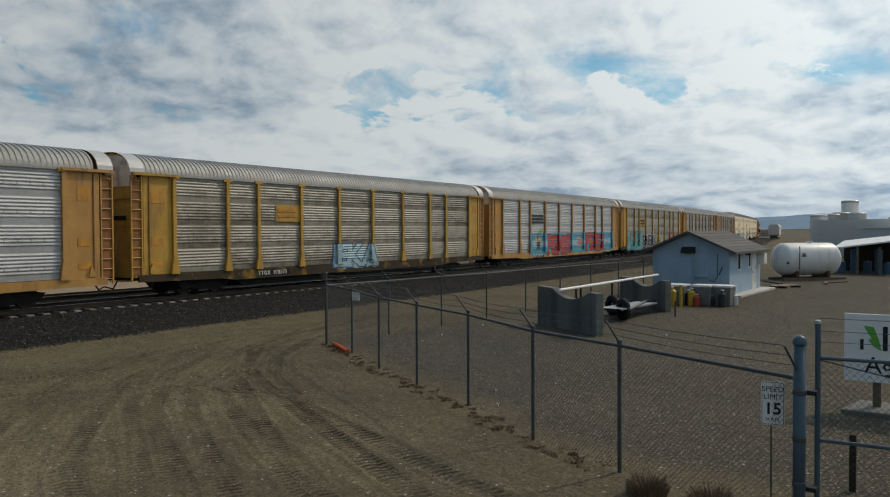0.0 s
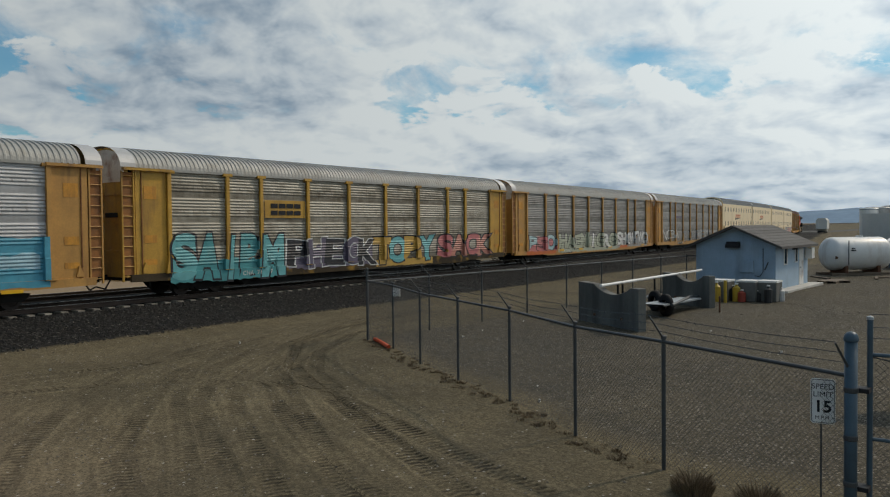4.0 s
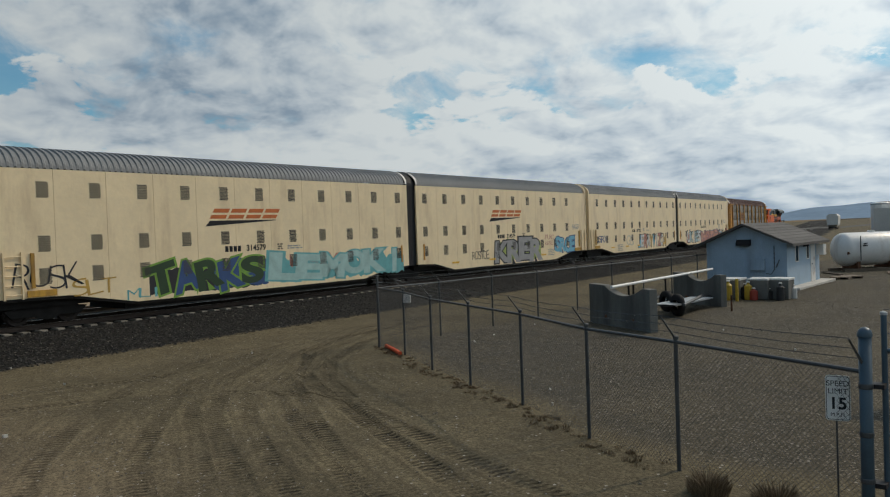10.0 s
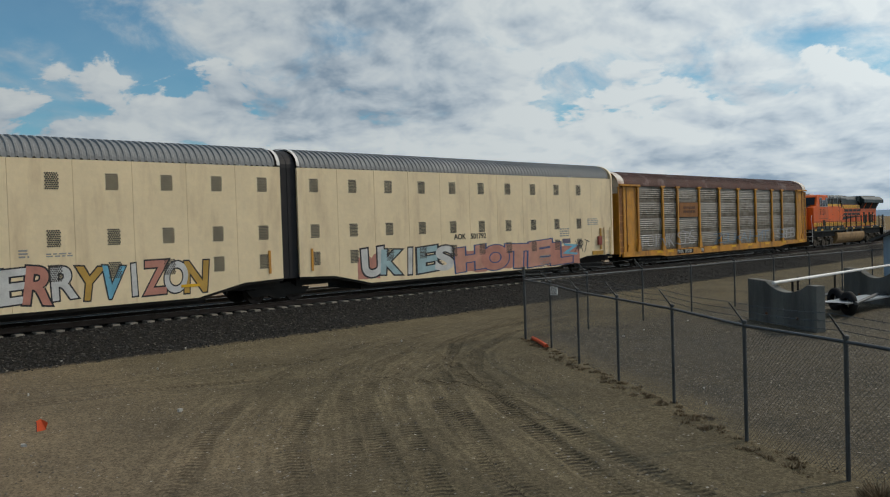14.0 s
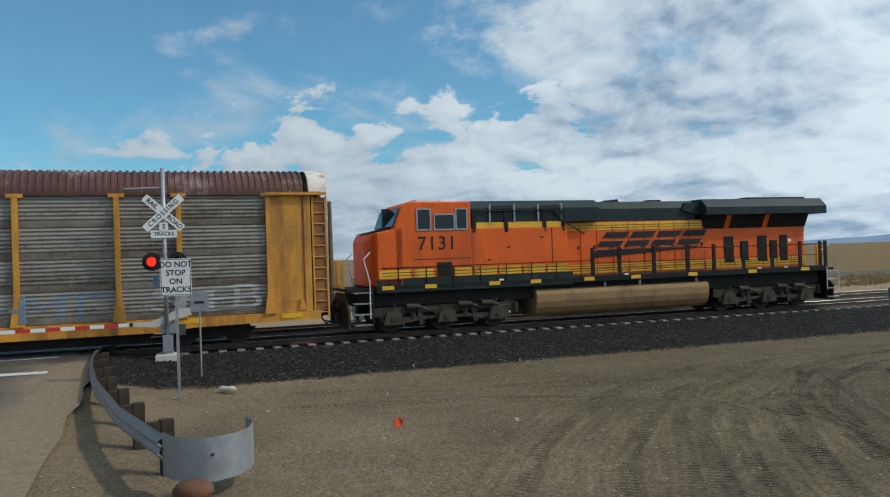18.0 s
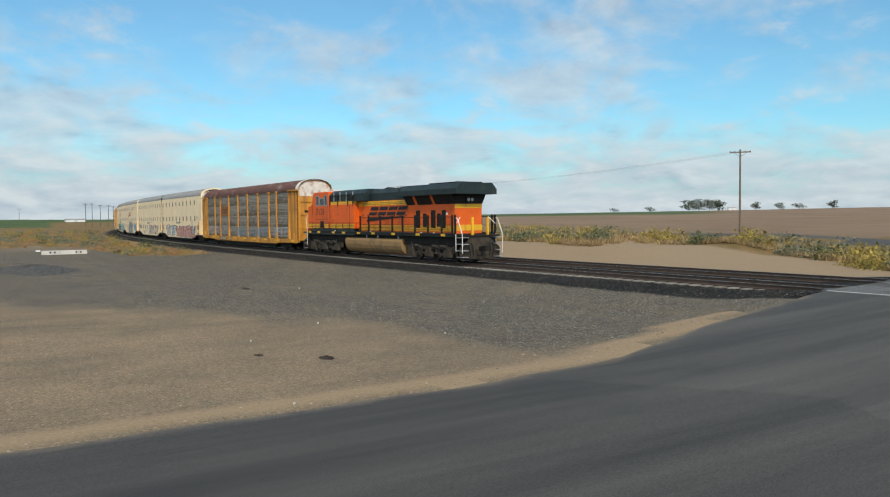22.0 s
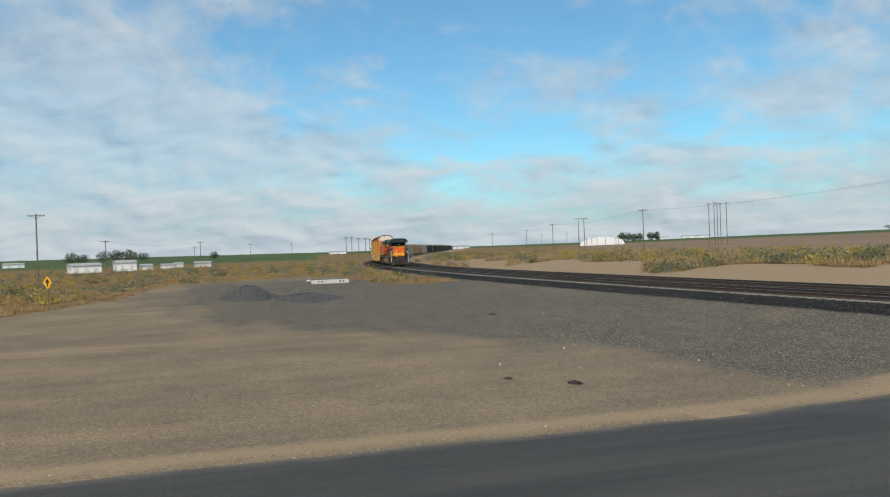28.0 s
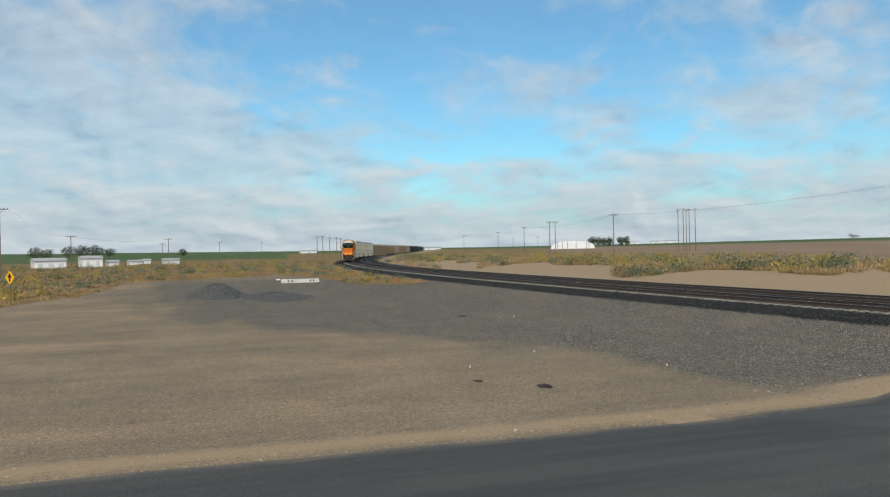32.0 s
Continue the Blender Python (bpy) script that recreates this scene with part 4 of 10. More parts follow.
# ---- train: shared running gear ----
def car_truck(parent, x, axles=(-0.89, 0.89), r=0.42):
    """A two-axle truck under a car."""
    sh = Shape()
    for y in (-1.02, 1.02):
        sh.prism([(x - 1.45, 0.55), (x - 1.2, 0.28), (x - 0.45, 0.30), (x - 0.25, 0.2), (x + 0.25, 0.2), (x + 0.45, 0.30), (x + 1.2, 0.28), (x + 1.45, 0.55), (x + 0.9, 0.62), (x + 0.4, 0.78), (x - 0.4, 0.78), (x - 0.9, 0.62)], "y", y - 0.07, y + 0.07)
    sh.box(x - 0.2, x + 0.2, -1.0, 1.0, 0.45, 0.75)
    tk = part("truck", sh, M["dark"], parent, "grimy black two-axle truck")
    for a in axles:
        w = Shape()
        for y in (-0.75, 0.75):
            sgn = -1 if y < 0 else 1
            w.lathe([(0.0, y + 0.07 * sgn), (r * 0.7, y + 0.05 * sgn), (r * 0.72, y + 0.07 * sgn), (r, y + 0.07 * sgn), (r, y - 0.06 * sgn), (r + 0.03, y - 0.07 * sgn), (r + 0.03, y - 0.1 * sgn), (0.0, y - 0.09 * sgn)], (x + a, 0, r), "y", 18)
        w.rod((x + a, -0.95, r), (x + a, 0.95, r), 0.08, 8)
        part("wheelset", w, M["wheel"], tk)
    return tk


def coupler(parent, x, sgn):
    sh = Shape().box(min(x, x + 0.55 * sgn), max(x, x + 0.55 * sgn), -0.1, 0.1, 0.78, 0.98)
    sh.box(min(x + 0.4 * sgn, x + 0.72 * sgn), max(x + 0.4 * sgn, x + 0.72 * sgn), -0.17, 0.15, 0.72, 1.04)
    sh.pipe([(x + 0.05 * sgn, -0.35, 0.8), (x + 0.3 * sgn, -0.4, 0.45), (x + 0.6 * sgn, -0.3, 0.55)], 0.03)
    part("coupler", sh, M["dark"], parent)


def ladder(parent, x0, x1, y, z0, z1, material, rungs=10, out=-1):
    sh = Shape()
    for x in (x0, x1):
        sh.box(x - 0.03, x + 0.03, min(y, y + 0.07 * out), max(y, y + 0.07 * out), z0, z1)
    for k in range(rungs):
        z = z0 + (z1 - z0) * (k + 0.5) / rungs
        sh.rod((x0, y + 0.05 * out, z), (x1, y + 0.05 * out, z), 0.018, 5)
    return part("ladder", sh, material, parent)


BAYS = [2.87, 1.86, 2.87, 2.87, 2.87, 2.87, 2.87, 1.86, 2.87]
EDGE = [-11.9]
for _w in BAYS:
    EDGE.append(EDGE[-1] + _w)
SIDE = 1.49
_panels = {}


def sheet_profile(seam):
    """Heights and depths of one ribbed sheet a metre tall: ribs over a plain band, and a seam at the top where one shows."""
    pts, pitch = [(0.0, 0.0), (0.20, 0.0)], 0.128
    for k in range(6):
        z = 0.20 + k * pitch
        pts += [(z + 0.18 * pitch, 0.0), (z + 0.38 * pitch, 0.026), (z + 0.56 * pitch, 0.026), (z + 0.98 * pitch, 0.0)]
    return pts + ([(0.955, 0.0), (0.957, -0.07), (0.998, -0.07), (1.0, 0.0)] if seam else [(1.0, 0.0)])


def side_panel(width, key, material, out=-1):
    """One horizontally ribbed sheet of a bay; four are stacked."""
    if (width, key, out) in _panels:
        return _panels[width, key, out]
    w = width / 2 - 0.07
    me = Shape().sheet([[(-w, dy * out, z), (w, dy * out, z)] for z, dy in sheet_profile(key == "dark")]).mesh("side_sheet", material)
    _panels[width, key, out] = me
    return me


def ribbed_roof(x0, x1, eave, rise, pitch, amp, half=1.5):
    ysn = [half * math.sin(math.pi / 2 * k / 9) for k in range(-9, 10)]
    rows = []
    n = int((x1 - x0) / pitch)
    for i in range(n):
        for f, a in ((0.0, 0), (0.45, 0), (0.58, amp), (0.87, amp)):
            x = x0 + (i + f) * pitch
            rows.append([(x, y, eave + rise * max(0.0, 1 - abs(y / half) ** 2.4) ** 0.5 + a) for y in ysn])
    return Shape().sheet(rows)


_glyphs = {}


def glyph(ch, bold):
    """Points and faces of one flat letter, standing in the xz plane."""
    if (ch, bold) not in _glyphs:
        me = words(ch, 1.0, depth=0.0, bold=bold)
        _glyphs[ch, bold] = ([tuple(v.co) for v in me.vertices], [tuple(f.vertices) for f in me.polygons])
        bpy.data.meshes.remove(me)
    return _glyphs[ch, bold]


RIB_Z, RIB_Y = zip(*sheet_profile(False))
FOOT = 0.21


def cling(sh, proud):
    """Cut a flat coat of paint along the ribs and posts of a car side, and press it onto them."""
    bm = bmesh.new()
    vs = [bm.verts.new(v) for v in sh.v]
    for f in sh.f:
        bm.faces.new([vs[i] for i in f])
    xs, zs = [v[0] for v in sh.v], [v[2] for v in sh.v]
    cuts = [((0, 0, 1.02 + t + z), (0, 0, 1)) for t in range(3) for z in RIB_Z[1:-1]] + [((0, 0, 0.995), (0, 0, 1)), ((0, 0, 1.005), (0, 0, 1))]
    cuts = [c for c in cuts if min(zs) < c[0][2] < max(zs)]
    for e in EDGE:
        for d in (-FOOT - 0.004, -FOOT, FOOT, FOOT + 0.004):
            if min(xs) < e + d < max(xs):
                cuts.append(((e + d, 0, 0), (1, 0, 0)))
    for co, no in cuts:
        bmesh.ops.bisect_plane(bm, geom=bm.verts[:] + bm.edges[:] + bm.faces[:], plane_co=co, plane_no=no)
    for v in bm.verts:
        if v.co.z < 1.0:
            d = 0.062
        elif min(abs(v.co.x - e) for e in EDGE) <= FOOT + 0.001:
            d = 0.134 if v.co.z < 1.78 else 0.104
        else:
            d = float(np.interp((v.co.z - 1.02) % 1.0, RIB_Z, RIB_Y)) - 0.03
        v.co.y = -SIDE - d - proud
    me = bpy.data.meshes.new("spray")
    bm.to_mesh(me)
    bm.free()
    return me


def coat(name, sh, material, parent, ribbed, proud):
    """Put a flat coat of paint on a car: pressed onto its ribs, or flush on a plain side."""
    if ribbed:
        me = cling(sh, proud)
    else:
        sh.v = [(x, -1.5 - proud * 0.6, z) for x, _, z in sh.v]
        me = sh.mesh(name, material)
    me.materials.clear()
    me.materials.append(material)
    return part(name, me, None, parent)


def tag(car, text, x0, x1, z0, z1, fills, edge=None, ribbed=True, bold=0.045, rim=0.05, wobble=0.10, lean=0.06, seed=1, lap=1.14):
    """A sprayed word, letter by letter, with an outline behind where edge is given."""
    rs = random.Random(seed)
    step_x = (x1 - x0) / len(text)
    for k, ch in enumerate(text):
        if ch == " ":
            continue
        base, _ = glyph(ch, bold)
        bx, bz = [p[0] for p in base], [p[2] for p in base]
        w, h = step_x * lap * rs.uniform(0.95, 1.06) * (0.2 if ch in "I1" else 1.0), (z1 - z0) * rs.uniform(0.88, 1.0)
        kx, kz = w / (max(bx) - min(bx)), h / (max(bz) - min(bz))
        cx, cz = x0 + step_x * (k + 0.5), (z0 + z1) / 2 + rs.uniform(-0.05, 0.05) * (z1 - z0)
        turn, flare = rs.uniform(-wobble, wobble), rs.uniform(-0.12, 0.12)

        def put(p):
            a, b = (p[0] - (max(bx) + min(bx)) / 2) * kx, (p[2] - (max(bz) + min(bz)) / 2) * kz
            a = a * (1 + flare * b / h) + lean * b
            return (cx + a - turn * b, 0.0, cz + b + turn * a)

        if edge:
            ov, of = glyph(ch, bold + rim)
            coat("spray_outline", Shape().add([put(p) for p in ov], of), edge, car, ribbed, 0.004 + 0.0016 * (k % 3))
        fv, ff = glyph(ch, bold)
        coat("spray_letter", Shape().add([put(p) for p in fv], ff), fills[k % len(fills)], car, ribbed, 0.010 + 0.0016 * (k % 3))


def spray_patch(car, x0, x1, z0, z1, material, seed, ribbed=True, proud=0.001, rag=0.2):
    """A ragged patch of sprayed paint."""
    rs = random.Random(seed)
    n = max(8, int((x1 - x0) * 5))
    top = [(x0 + (x1 - x0) * k / n, 0, z1 - rs.random() * rag * (z1 - z0)) for k in range(n + 1)]
    bot = [(x0 + (x1 - x0) * k / n, 0, z0 + rs.random() * rag * 0.5 * (z1 - z0)) for k in range(n + 1)]
    sh = Shape().add(top + bot, [(k, k + 1, n + 2 + k, n + 1 + k) for k in range(n)])
    coat("spray_patch", sh, material, car, ribbed, proud)


def small_print(car, x0, x1, z0, z1, rows, material, seed, y=-1.503):
    """Rows of lettering too small to read, as thin bars."""
    rs = random.Random(seed)
    for r in range(rows):
        z, x = z1 - (z1 - z0) * (r + 0.5) / rows, x0
        hh = (z1 - z0) / rows * 0.26
        while x < x1 - 0.05:
            w = min(x1 - x, rs.uniform(0.08, 0.3))
            part("text_bar", Shape().box(x, x + w, y - 0.003, y, z - hh, z + hh), material, car)
            x += w + 0.06


def autorack(name, label, frame_mat, panel_mat, panel_key, roof_mat, at, cheap=False, extra=None):
    """An enclosed car carrier, 28 m long, ribbed sheets between posts on both sides."""
    car = thing(name, label, "rail car", at, group="cars of the train")
    # underframe
    sh = Shape().box(-13.7, 13.7, -1.42, 1.42, 0.78, 0.98)
    sh.prism([(-9.0, 0.78), (-7.6, 0.45), (7.6, 0.45), (9.0, 0.78)], "y", -0.5, 0.5)
    part("underframe", sh, M["dark"], car)
    # added black block: closes the view below the deck and stands for its shade
    part("centre_sill", Shape().prism([(-8.3, 0.62), (-7.9, 0.24), (7.9, 0.24), (8.3, 0.62)], "y", -1.2, 1.2), M["dark"], car, "black block added for the shade under the deck")
    part("inner_wall", Shape().box(-13.5, 13.5, -1.38, 1.38, 0.98, 5.0), M["dark"], car)
    for sy in (-1, 1):
        y = SIDE * sy
        sill = Shape().prism([(-13.6, 0.72), (-9.4, 0.66), (-8.6, 0.56), (8.6, 0.56), (9.4, 0.66), (13.6, 0.72), (13.6, 1.0), (-13.6, 1.0)], "y", y - 0.06, y + 0.06)
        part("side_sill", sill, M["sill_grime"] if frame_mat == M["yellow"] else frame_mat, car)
        if sy > 0 and cheap:
            continue
        for i, w in enumerate(BAYS):
            for tier in range(4):
                part("side_sheet", side_panel(w, panel_key, panel_mat, sy), None, car, at=Matrix.Translation(((EDGE[i] + EDGE[i + 1]) / 2, y - 0.03 * sy, 1.02 + tier)))
        for x in EDGE:
            ps = Shape().box(x - 0.085, x + 0.085, min(y, y + 0.1 * sy), max(y, y + 0.1 * sy), 0.98, 5.02)
            ps.prism([(x - 0.20, 0.98), (x + 0.20, 0.98), (x + 0.085, 1.75), (x - 0.085, 1.75)], "y", min(y, y + 0.13 * sy), max(y, y + 0.13 * sy))
            ps.box(x - 0.24, x + 0.24, min(y, y + 0.11 * sy), max(y, y + 0.11 * sy), 4.94, 5.06)
            part("side_post", ps, frame_mat, car)
        part("eave_rail", Shape().box(-12.3, 12.3, min(y - .02 * sy, y + 0.06 * sy), max(y - .02 * sy, y + 0.06 * sy), 5.0, 5.1), roof_mat, car)
        for sx in (-1, 1):
            # plain end panel with its ladder
            xa, xb = sorted((12.0 * sx, 13.35 * sx))
            ep = Shape().box(xa, xb, min(y - 0.1 * sy, y), max(y - 0.1 * sy, y), 0.98, 5.0)
            part("end_panel", ep, frame_mat, car)
            br = Shape().box(*sorted((11.8 * sx, 13.9 * sx)), min(y, y + 0.16 * sy), max(y, y + 0.16 * sy), 4.98, 5.08)
            part("top_bracket", br, frame_mat, car)
            ladder(car, *sorted((13.42 * sx, 13.9 * sx)), y - 0.05 * sy, 0.75, 4.95, frame_mat, 11, sy)
            for k, (z, hh) in enumerate(((3.9, 0.5), (2.2, 0.3), (1.35, 0.22))):
                pl = Shape().box(*sorted((12.45 * sx, 13.0 * sx)), min(y, y + 0.012 * sy), max(y, y + 0.012 * sy), z, z + hh)
                part("plate", pl, M["yellow2"], car)
            part("ladder_backing", Shape().box(*sorted((13.45 * sx, 13.86 * sx)), min(y - 0.06 * sy, y - 0.03 * sy), max(y - 0.06 * sy, y - 0.03 * sy), 1.0, 4.9), M["rust_paint"], car, "rust-stained sheet behind the ladder")
            part("end_bracket", Shape().prism([(12.85 * sx, 1.05), (13.1 * sx, 1.05), (13.1 * sx, 1.2), (13.0 * sx, 1.45), (12.95 * sx, 1.45), (12.9 * sx, 1.2)][::sx], "y", *sorted((y, y + 0.07 * sy))), frame_mat, car)
            part("end_seam", Shape().box(*sorted((13.08 * sx, 13.12 * sx)), min(y, y + 0.03 * sy), max(y, y + 0.03 * sy), 1.0, 4.95), M["rust_paint"], car)
    # roof and ends
    part("roof", ribbed_roof(-13.3, 13.3, 5.06, 0.84, 0.215, 0.05), roof_mat, car, smooth=False)
    for sx in (-1, 1):
        xa, xb = sorted((13.3 * sx, 13.95 * sx))
        ysn = [1.5 * math.sin(math.pi / 2 * k / 9) for k in range(-9, 10)]
        cap = Shape().sheet([[(x, y, 5.06 + 0.84 * max(0.0, 1 - abs(y / 1.5) ** 2.4) ** 0.5 + dz) for y in ysn] for x, dz in ((xa, 0.045), (xb, 0.045))])
        part("roof_end", cap, M["white_rust"] if roof_mat == M["roof_rust"] else M["galv_new"], car, "pale roof end sheet")
        poly = [(-1.42, 0.9), (1.42, 0.9)] + [(y * 0.97, 5.06 + 0.84 * max(0.0, 1 - abs(y / 1.5) ** 2.4) ** 0.5) for y in ysn[::-1]]
        door = part("end_door", Shape().prism(poly, "x", *sorted((13.62 * sx, 13.72 * sx))), frame_mat, car, "yellow end door")
        up = [(y * 0.93, 5.02 + 0.8 * max(0.0, 1 - abs(y / 1.5) ** 2.4) ** 0.5) for y in ysn]
        part("end_gable", Shape().prism(up + [(1.3, 4.55), (-1.3, 4.55)], "x", *sorted((13.7 * sx, 13.75 * sx))), M["white_rust"], door, "pale rust-streaked gable sheet")
        for z in (1.9, 3.0, 4.1):
            part("door_bar", Shape().box(*sorted((13.72 * sx, 13.78 * sx)), -1.3, 1.3, z - 0.04, z + 0.04), frame_mat, door)
        part("door_slot", Shape().box(*sorted((13.72 * sx, 13.76 * sx)), -0.9, -0.1, 3.2, 3.38), M["dark"], door)
        coupler(car, 13.7 * sx, sx)
        car_truck(car, 10.0 * sx)
    if extra:
        extra(car)
    return car


def logo_bars(parent, x, z, w, h, material, under, y, slant=0.25):
    """A railway's mark, drawn as plain slanted blocks of bars over a tapering sweep."""
    n, cell = 4, w / 4
    for k in range(n):
        sh = Shape()
        a, b = x + cell * k, x + cell * (k + 0.86)

        def bar(p, q, lo, hi):
            sh.prism([(p + slant * lo, z + lo), (q + slant * lo, z + lo), (q + slant * hi, z + hi), (p + slant * hi, z + hi)], "y", y - 0.012, y - 0.006)

        bar(a, b, h * 0.60, h)
        bar(a, b, 0, h * 0.38)
        part("railway_mark", sh, material, parent, "railway mark in slanted bars")
    if under:
        part("railway_mark_sweep", Shape().prism([(x - w * 0.06, z - h * 0.75), (x + w * 0.95, z - h * 0.22), (x + w * 0.97, z - h * 0.14), (x, z - h * 0.2)], "y", y - 0.012, y - 0.006), under, parent)


_vents = {}


def vent_mesh(sy):
    """A patch of staggered round-ish holes, shown as small dark studs in the sheet."""
    if sy not in _vents:
        v = Shape()
        for q in range(9):
            for p in range(6):
                cx, cz = -0.19 + p * 0.07 + (q % 2) * 0.035, -0.26 + q * 0.062
                v.prism([(cx + 0.031 * math.cos(k * math.pi / 3), cz + 0.031 * math.sin(k * math.pi / 3)) for k in range(6)], "y", *sorted((0.0, 0.008 * sy)))
        _vents[sy] = v.mesh("vent", M["vent"])
    return _vents[sy]


def automax(name, label, at, left_end, extra=None):
    """One unit of an articulated car carrier, 22 m, plain cream sides with perforated vents. left_end: the free end is on the left."""
    car = thing(name, label, "rail car", at, group="cars of the train")
    f = -1 if left_end else 1
    x_free, x_art = 10.7 * f, -10.67 * f
    xs = [x_free, x_free - 2.4 * f, x_free - 5.0 * f, x_art + 3.6 * f, x_art + 1.7 * f, x_art]
    zs = [0.98, 0.96, 0.50, 0.50, 0.92, 0.98]
    for sy in (-1, 1):
        y = 1.5 * sy
        # upper wall from seamed sheets, one part a sheet
        nsh = 11
        for k in range(nsh):
            a, b = sorted((x_free + (x_art - x_free) * k / nsh, x_free + (x_art - x_free) * (k + 1) / nsh))
            za, zb = np.interp([a, b], xs if xs[0] < xs[-1] else xs[::-1], zs if xs[0] < xs[-1] else zs[::-1])
            mids = [q for q in zip(xs, zs) if a < q[0] < b]
            pts = [(a + 0.005, za)] + sorted(mids) + [(b - 0.005, zb), (b - 0.005, 5.38), (a + 0.005, 5.38)]
            sheet = part("side_sheet", Shape().prism(pts, "y", *sorted((y, y - 0.05 * sy))), M["cream"], car)
            for zc in (4.68, 2.82, 1.70):
                if not left_end and k == 0:
                    continue
                c = 1.9 * k - 9.15 if left_end else 9.565 - 1.945 * k
                part("vent", vent_mesh(sy), None, sheet, "dark perforated vent", at=Matrix.Translation((c, y, zc)))
        part("backing", Shape().prism(list(zip(xs, zs)) + [(x_art, 5.36), (x_free, 5.36)], "y", *sorted((y - 0.06 * sy, y - 0.08 * sy))), M["cream"], car)
        part("lower_rail", Shape().prism([(x, z - 0.10) for x, z in zip(xs, zs)] + [(x, z) for x, z in zip(xs, zs)][::-1], "y", *sorted((y - 0.03 * sy, y - 0.12 * sy))), M["dark"], car)
        # free end: ladder, yellow grab post and step
        ladder(car, *sorted((x_free - 0.15 * f, x_free - 0.75 * f)), y, 0.95, 2.55, M["cream"], 5, sy)
        part("grab_post", Shape().box(*sorted((x_free - 1.05 * f, x_free - 1.17 * f)), *sorted((y, y + 0.06 * sy)), 1.3, 2.5), M["yellow"], car, "yellow grab post")
        part("step_plate", Shape().box(*sorted((x_free - 0.9 * f, x_free - 1.9 * f)), *sorted((y, y + 0.05 * sy)), 1.0, 1.22), M["yellow"], car, "yellow step plate")
    part("roof", ribbed_roof(min(x_free, x_art) + 0.05, max(x_free, x_art), 5.36, 0.82, 0.24, 0.065), M["roof_grey"], car)
    ysn = [1.5 * math.sin(math.pi / 2 * k / 9) for k in range(-9, 10)]
    top = [(y, 5.38 + 0.82 * max(0.0, 1 - abs(y / 1.5) ** 2.4) ** 0.5) for y in ysn[::-1]]
    part("end_frame", Shape().prism([(-1.52, 0.95), (1.52, 0.95)] + [(a * 1.02, b + 0.03) for a, b in top], "x", *sorted((x_free, x_free + 0.14 * f))), M["cream"], car)
    part("end_door", Shape().prism([(-1.3, 0.95), (1.3, 0.95)] + [(a * 0.86, b - 0.1) for a, b in top], "x", *sorted((x_free + 0.14 * f, x_free + 0.22 * f))), M["dark"], car, "grimy dark end door")
    for y in (-0.9, -0.3, 0.3, 0.9):
        part("door_rib", Shape().box(*sorted((x_free + 0.22 * f, x_free + 0.29 * f)), y - 0.05, y + 0.05, 1.0, 5.4), M["greybrown"], car)
    trim = Shape().sheet([[(x, a * 1.01, b + 0.055) for a, b in top] for x in sorted((x_art, x_art + 0.14 * f))])
    part("roof_trim", trim, M["white"], car, "white roof edge trim")
    for sy in (-1, 1):
        part("corner_post", Shape().box(*sorted((x_art + 0.55 * f, x_art + 0.65 * f)), *sorted((1.5 * sy, 1.53 * sy)), 1.2, 2.1), M["yellow2"], car, "orange grab bar")
    # folded dark bellows at the shared truck
    part("bellows", Shape().prism([(-1.38, 0.95), (1.38, 0.95)] + [(a * 0.93, b - 0.02) for a, b in top], "x", *sorted((x_art, x_art - 0.4 * f))), M["letter_k"], car, "dark bellows between the two units")
    part("underframe", Shape().box(*sorted((x_free, x_art)), -1.2, 1.2, 0.62, 0.95), M["dark"], car)
    # the same added block here, as the dark shade under the unit
    part("belly", Shape().box(*sorted((x_free - 4.6 * f, x_art + 3.2 * f)), -1.25, 1.25, 0.26, 0.62), M["dark"], car, "black block added for the shade under the deck")
    coupler(car, x_free + 0.2 * f, f)
    car_truck(car, x_free - 1.75 * f)
    if left_end:
        car_truck(car, x_art)
    if extra:
        extra(car)
    return car


# spray paint colours
for _n, _c in (("s_teal", (0.06, 0.30, 0.32)), ("s_aqua", (0.13, 0.42, 0.44)), ("s_red", (0.48, 0.045, 0.05)), ("s_blue", (0.06, 0.32, 0.44)), ("s_white", (0.66, 0.66, 0.64)), ("s_pink", (0.55, 0.17, 0.17)), ("s_gold", (0.55, 0.33, 0.07)), ("s_black", (0.02, 0.02, 0.025)), ("s_green", (0.18, 0.36, 0.05)), ("s_navy", (0.03, 0.08, 0.22)), ("s_pale", (0.36, 0.52, 0.55)), ("s_cream", (0.50, 0.50, 0.36)), ("s_purple", (0.13, 0.11, 0.16)), ("s_grey", (0.33, 0.33, 0.33)), ("s_orange", (0.62, 0.15, 0.03)), ("s_lichen", (0.42, 0.45, 0.34)), ("s_mist", (0.30, 0.50, 0.58)), ("s_tan", (0.46, 0.33, 0.22)), ("s_rose", (0.55, 0.24, 0.18)), ("s_salmon", (0.60, 0.30, 0.22)), ("s_mint", (0.36, 0.56, 0.54)), ("s_sky", (0.16, 0.46, 0.62)), ("s_lime", (0.38, 0.46, 0.13)), ("s_forest", (0.02, 0.055, 0.02)), ("s_haze", (0.62, 0.56, 0.44)), ("s_rust", (0.30, 0.06, 0.04)), ("s_dusk", (0.16, 0.22, 0.27)), ("s_steel", (0.24, 0.24, 0.24)), ("s_maroon", (0.10, 0.012, 0.015))):
    M[_n] = mat("sprayed paint " + _n[2:], _c, 0.55, 0, 0.2, 2.5)
YF = -SIDE


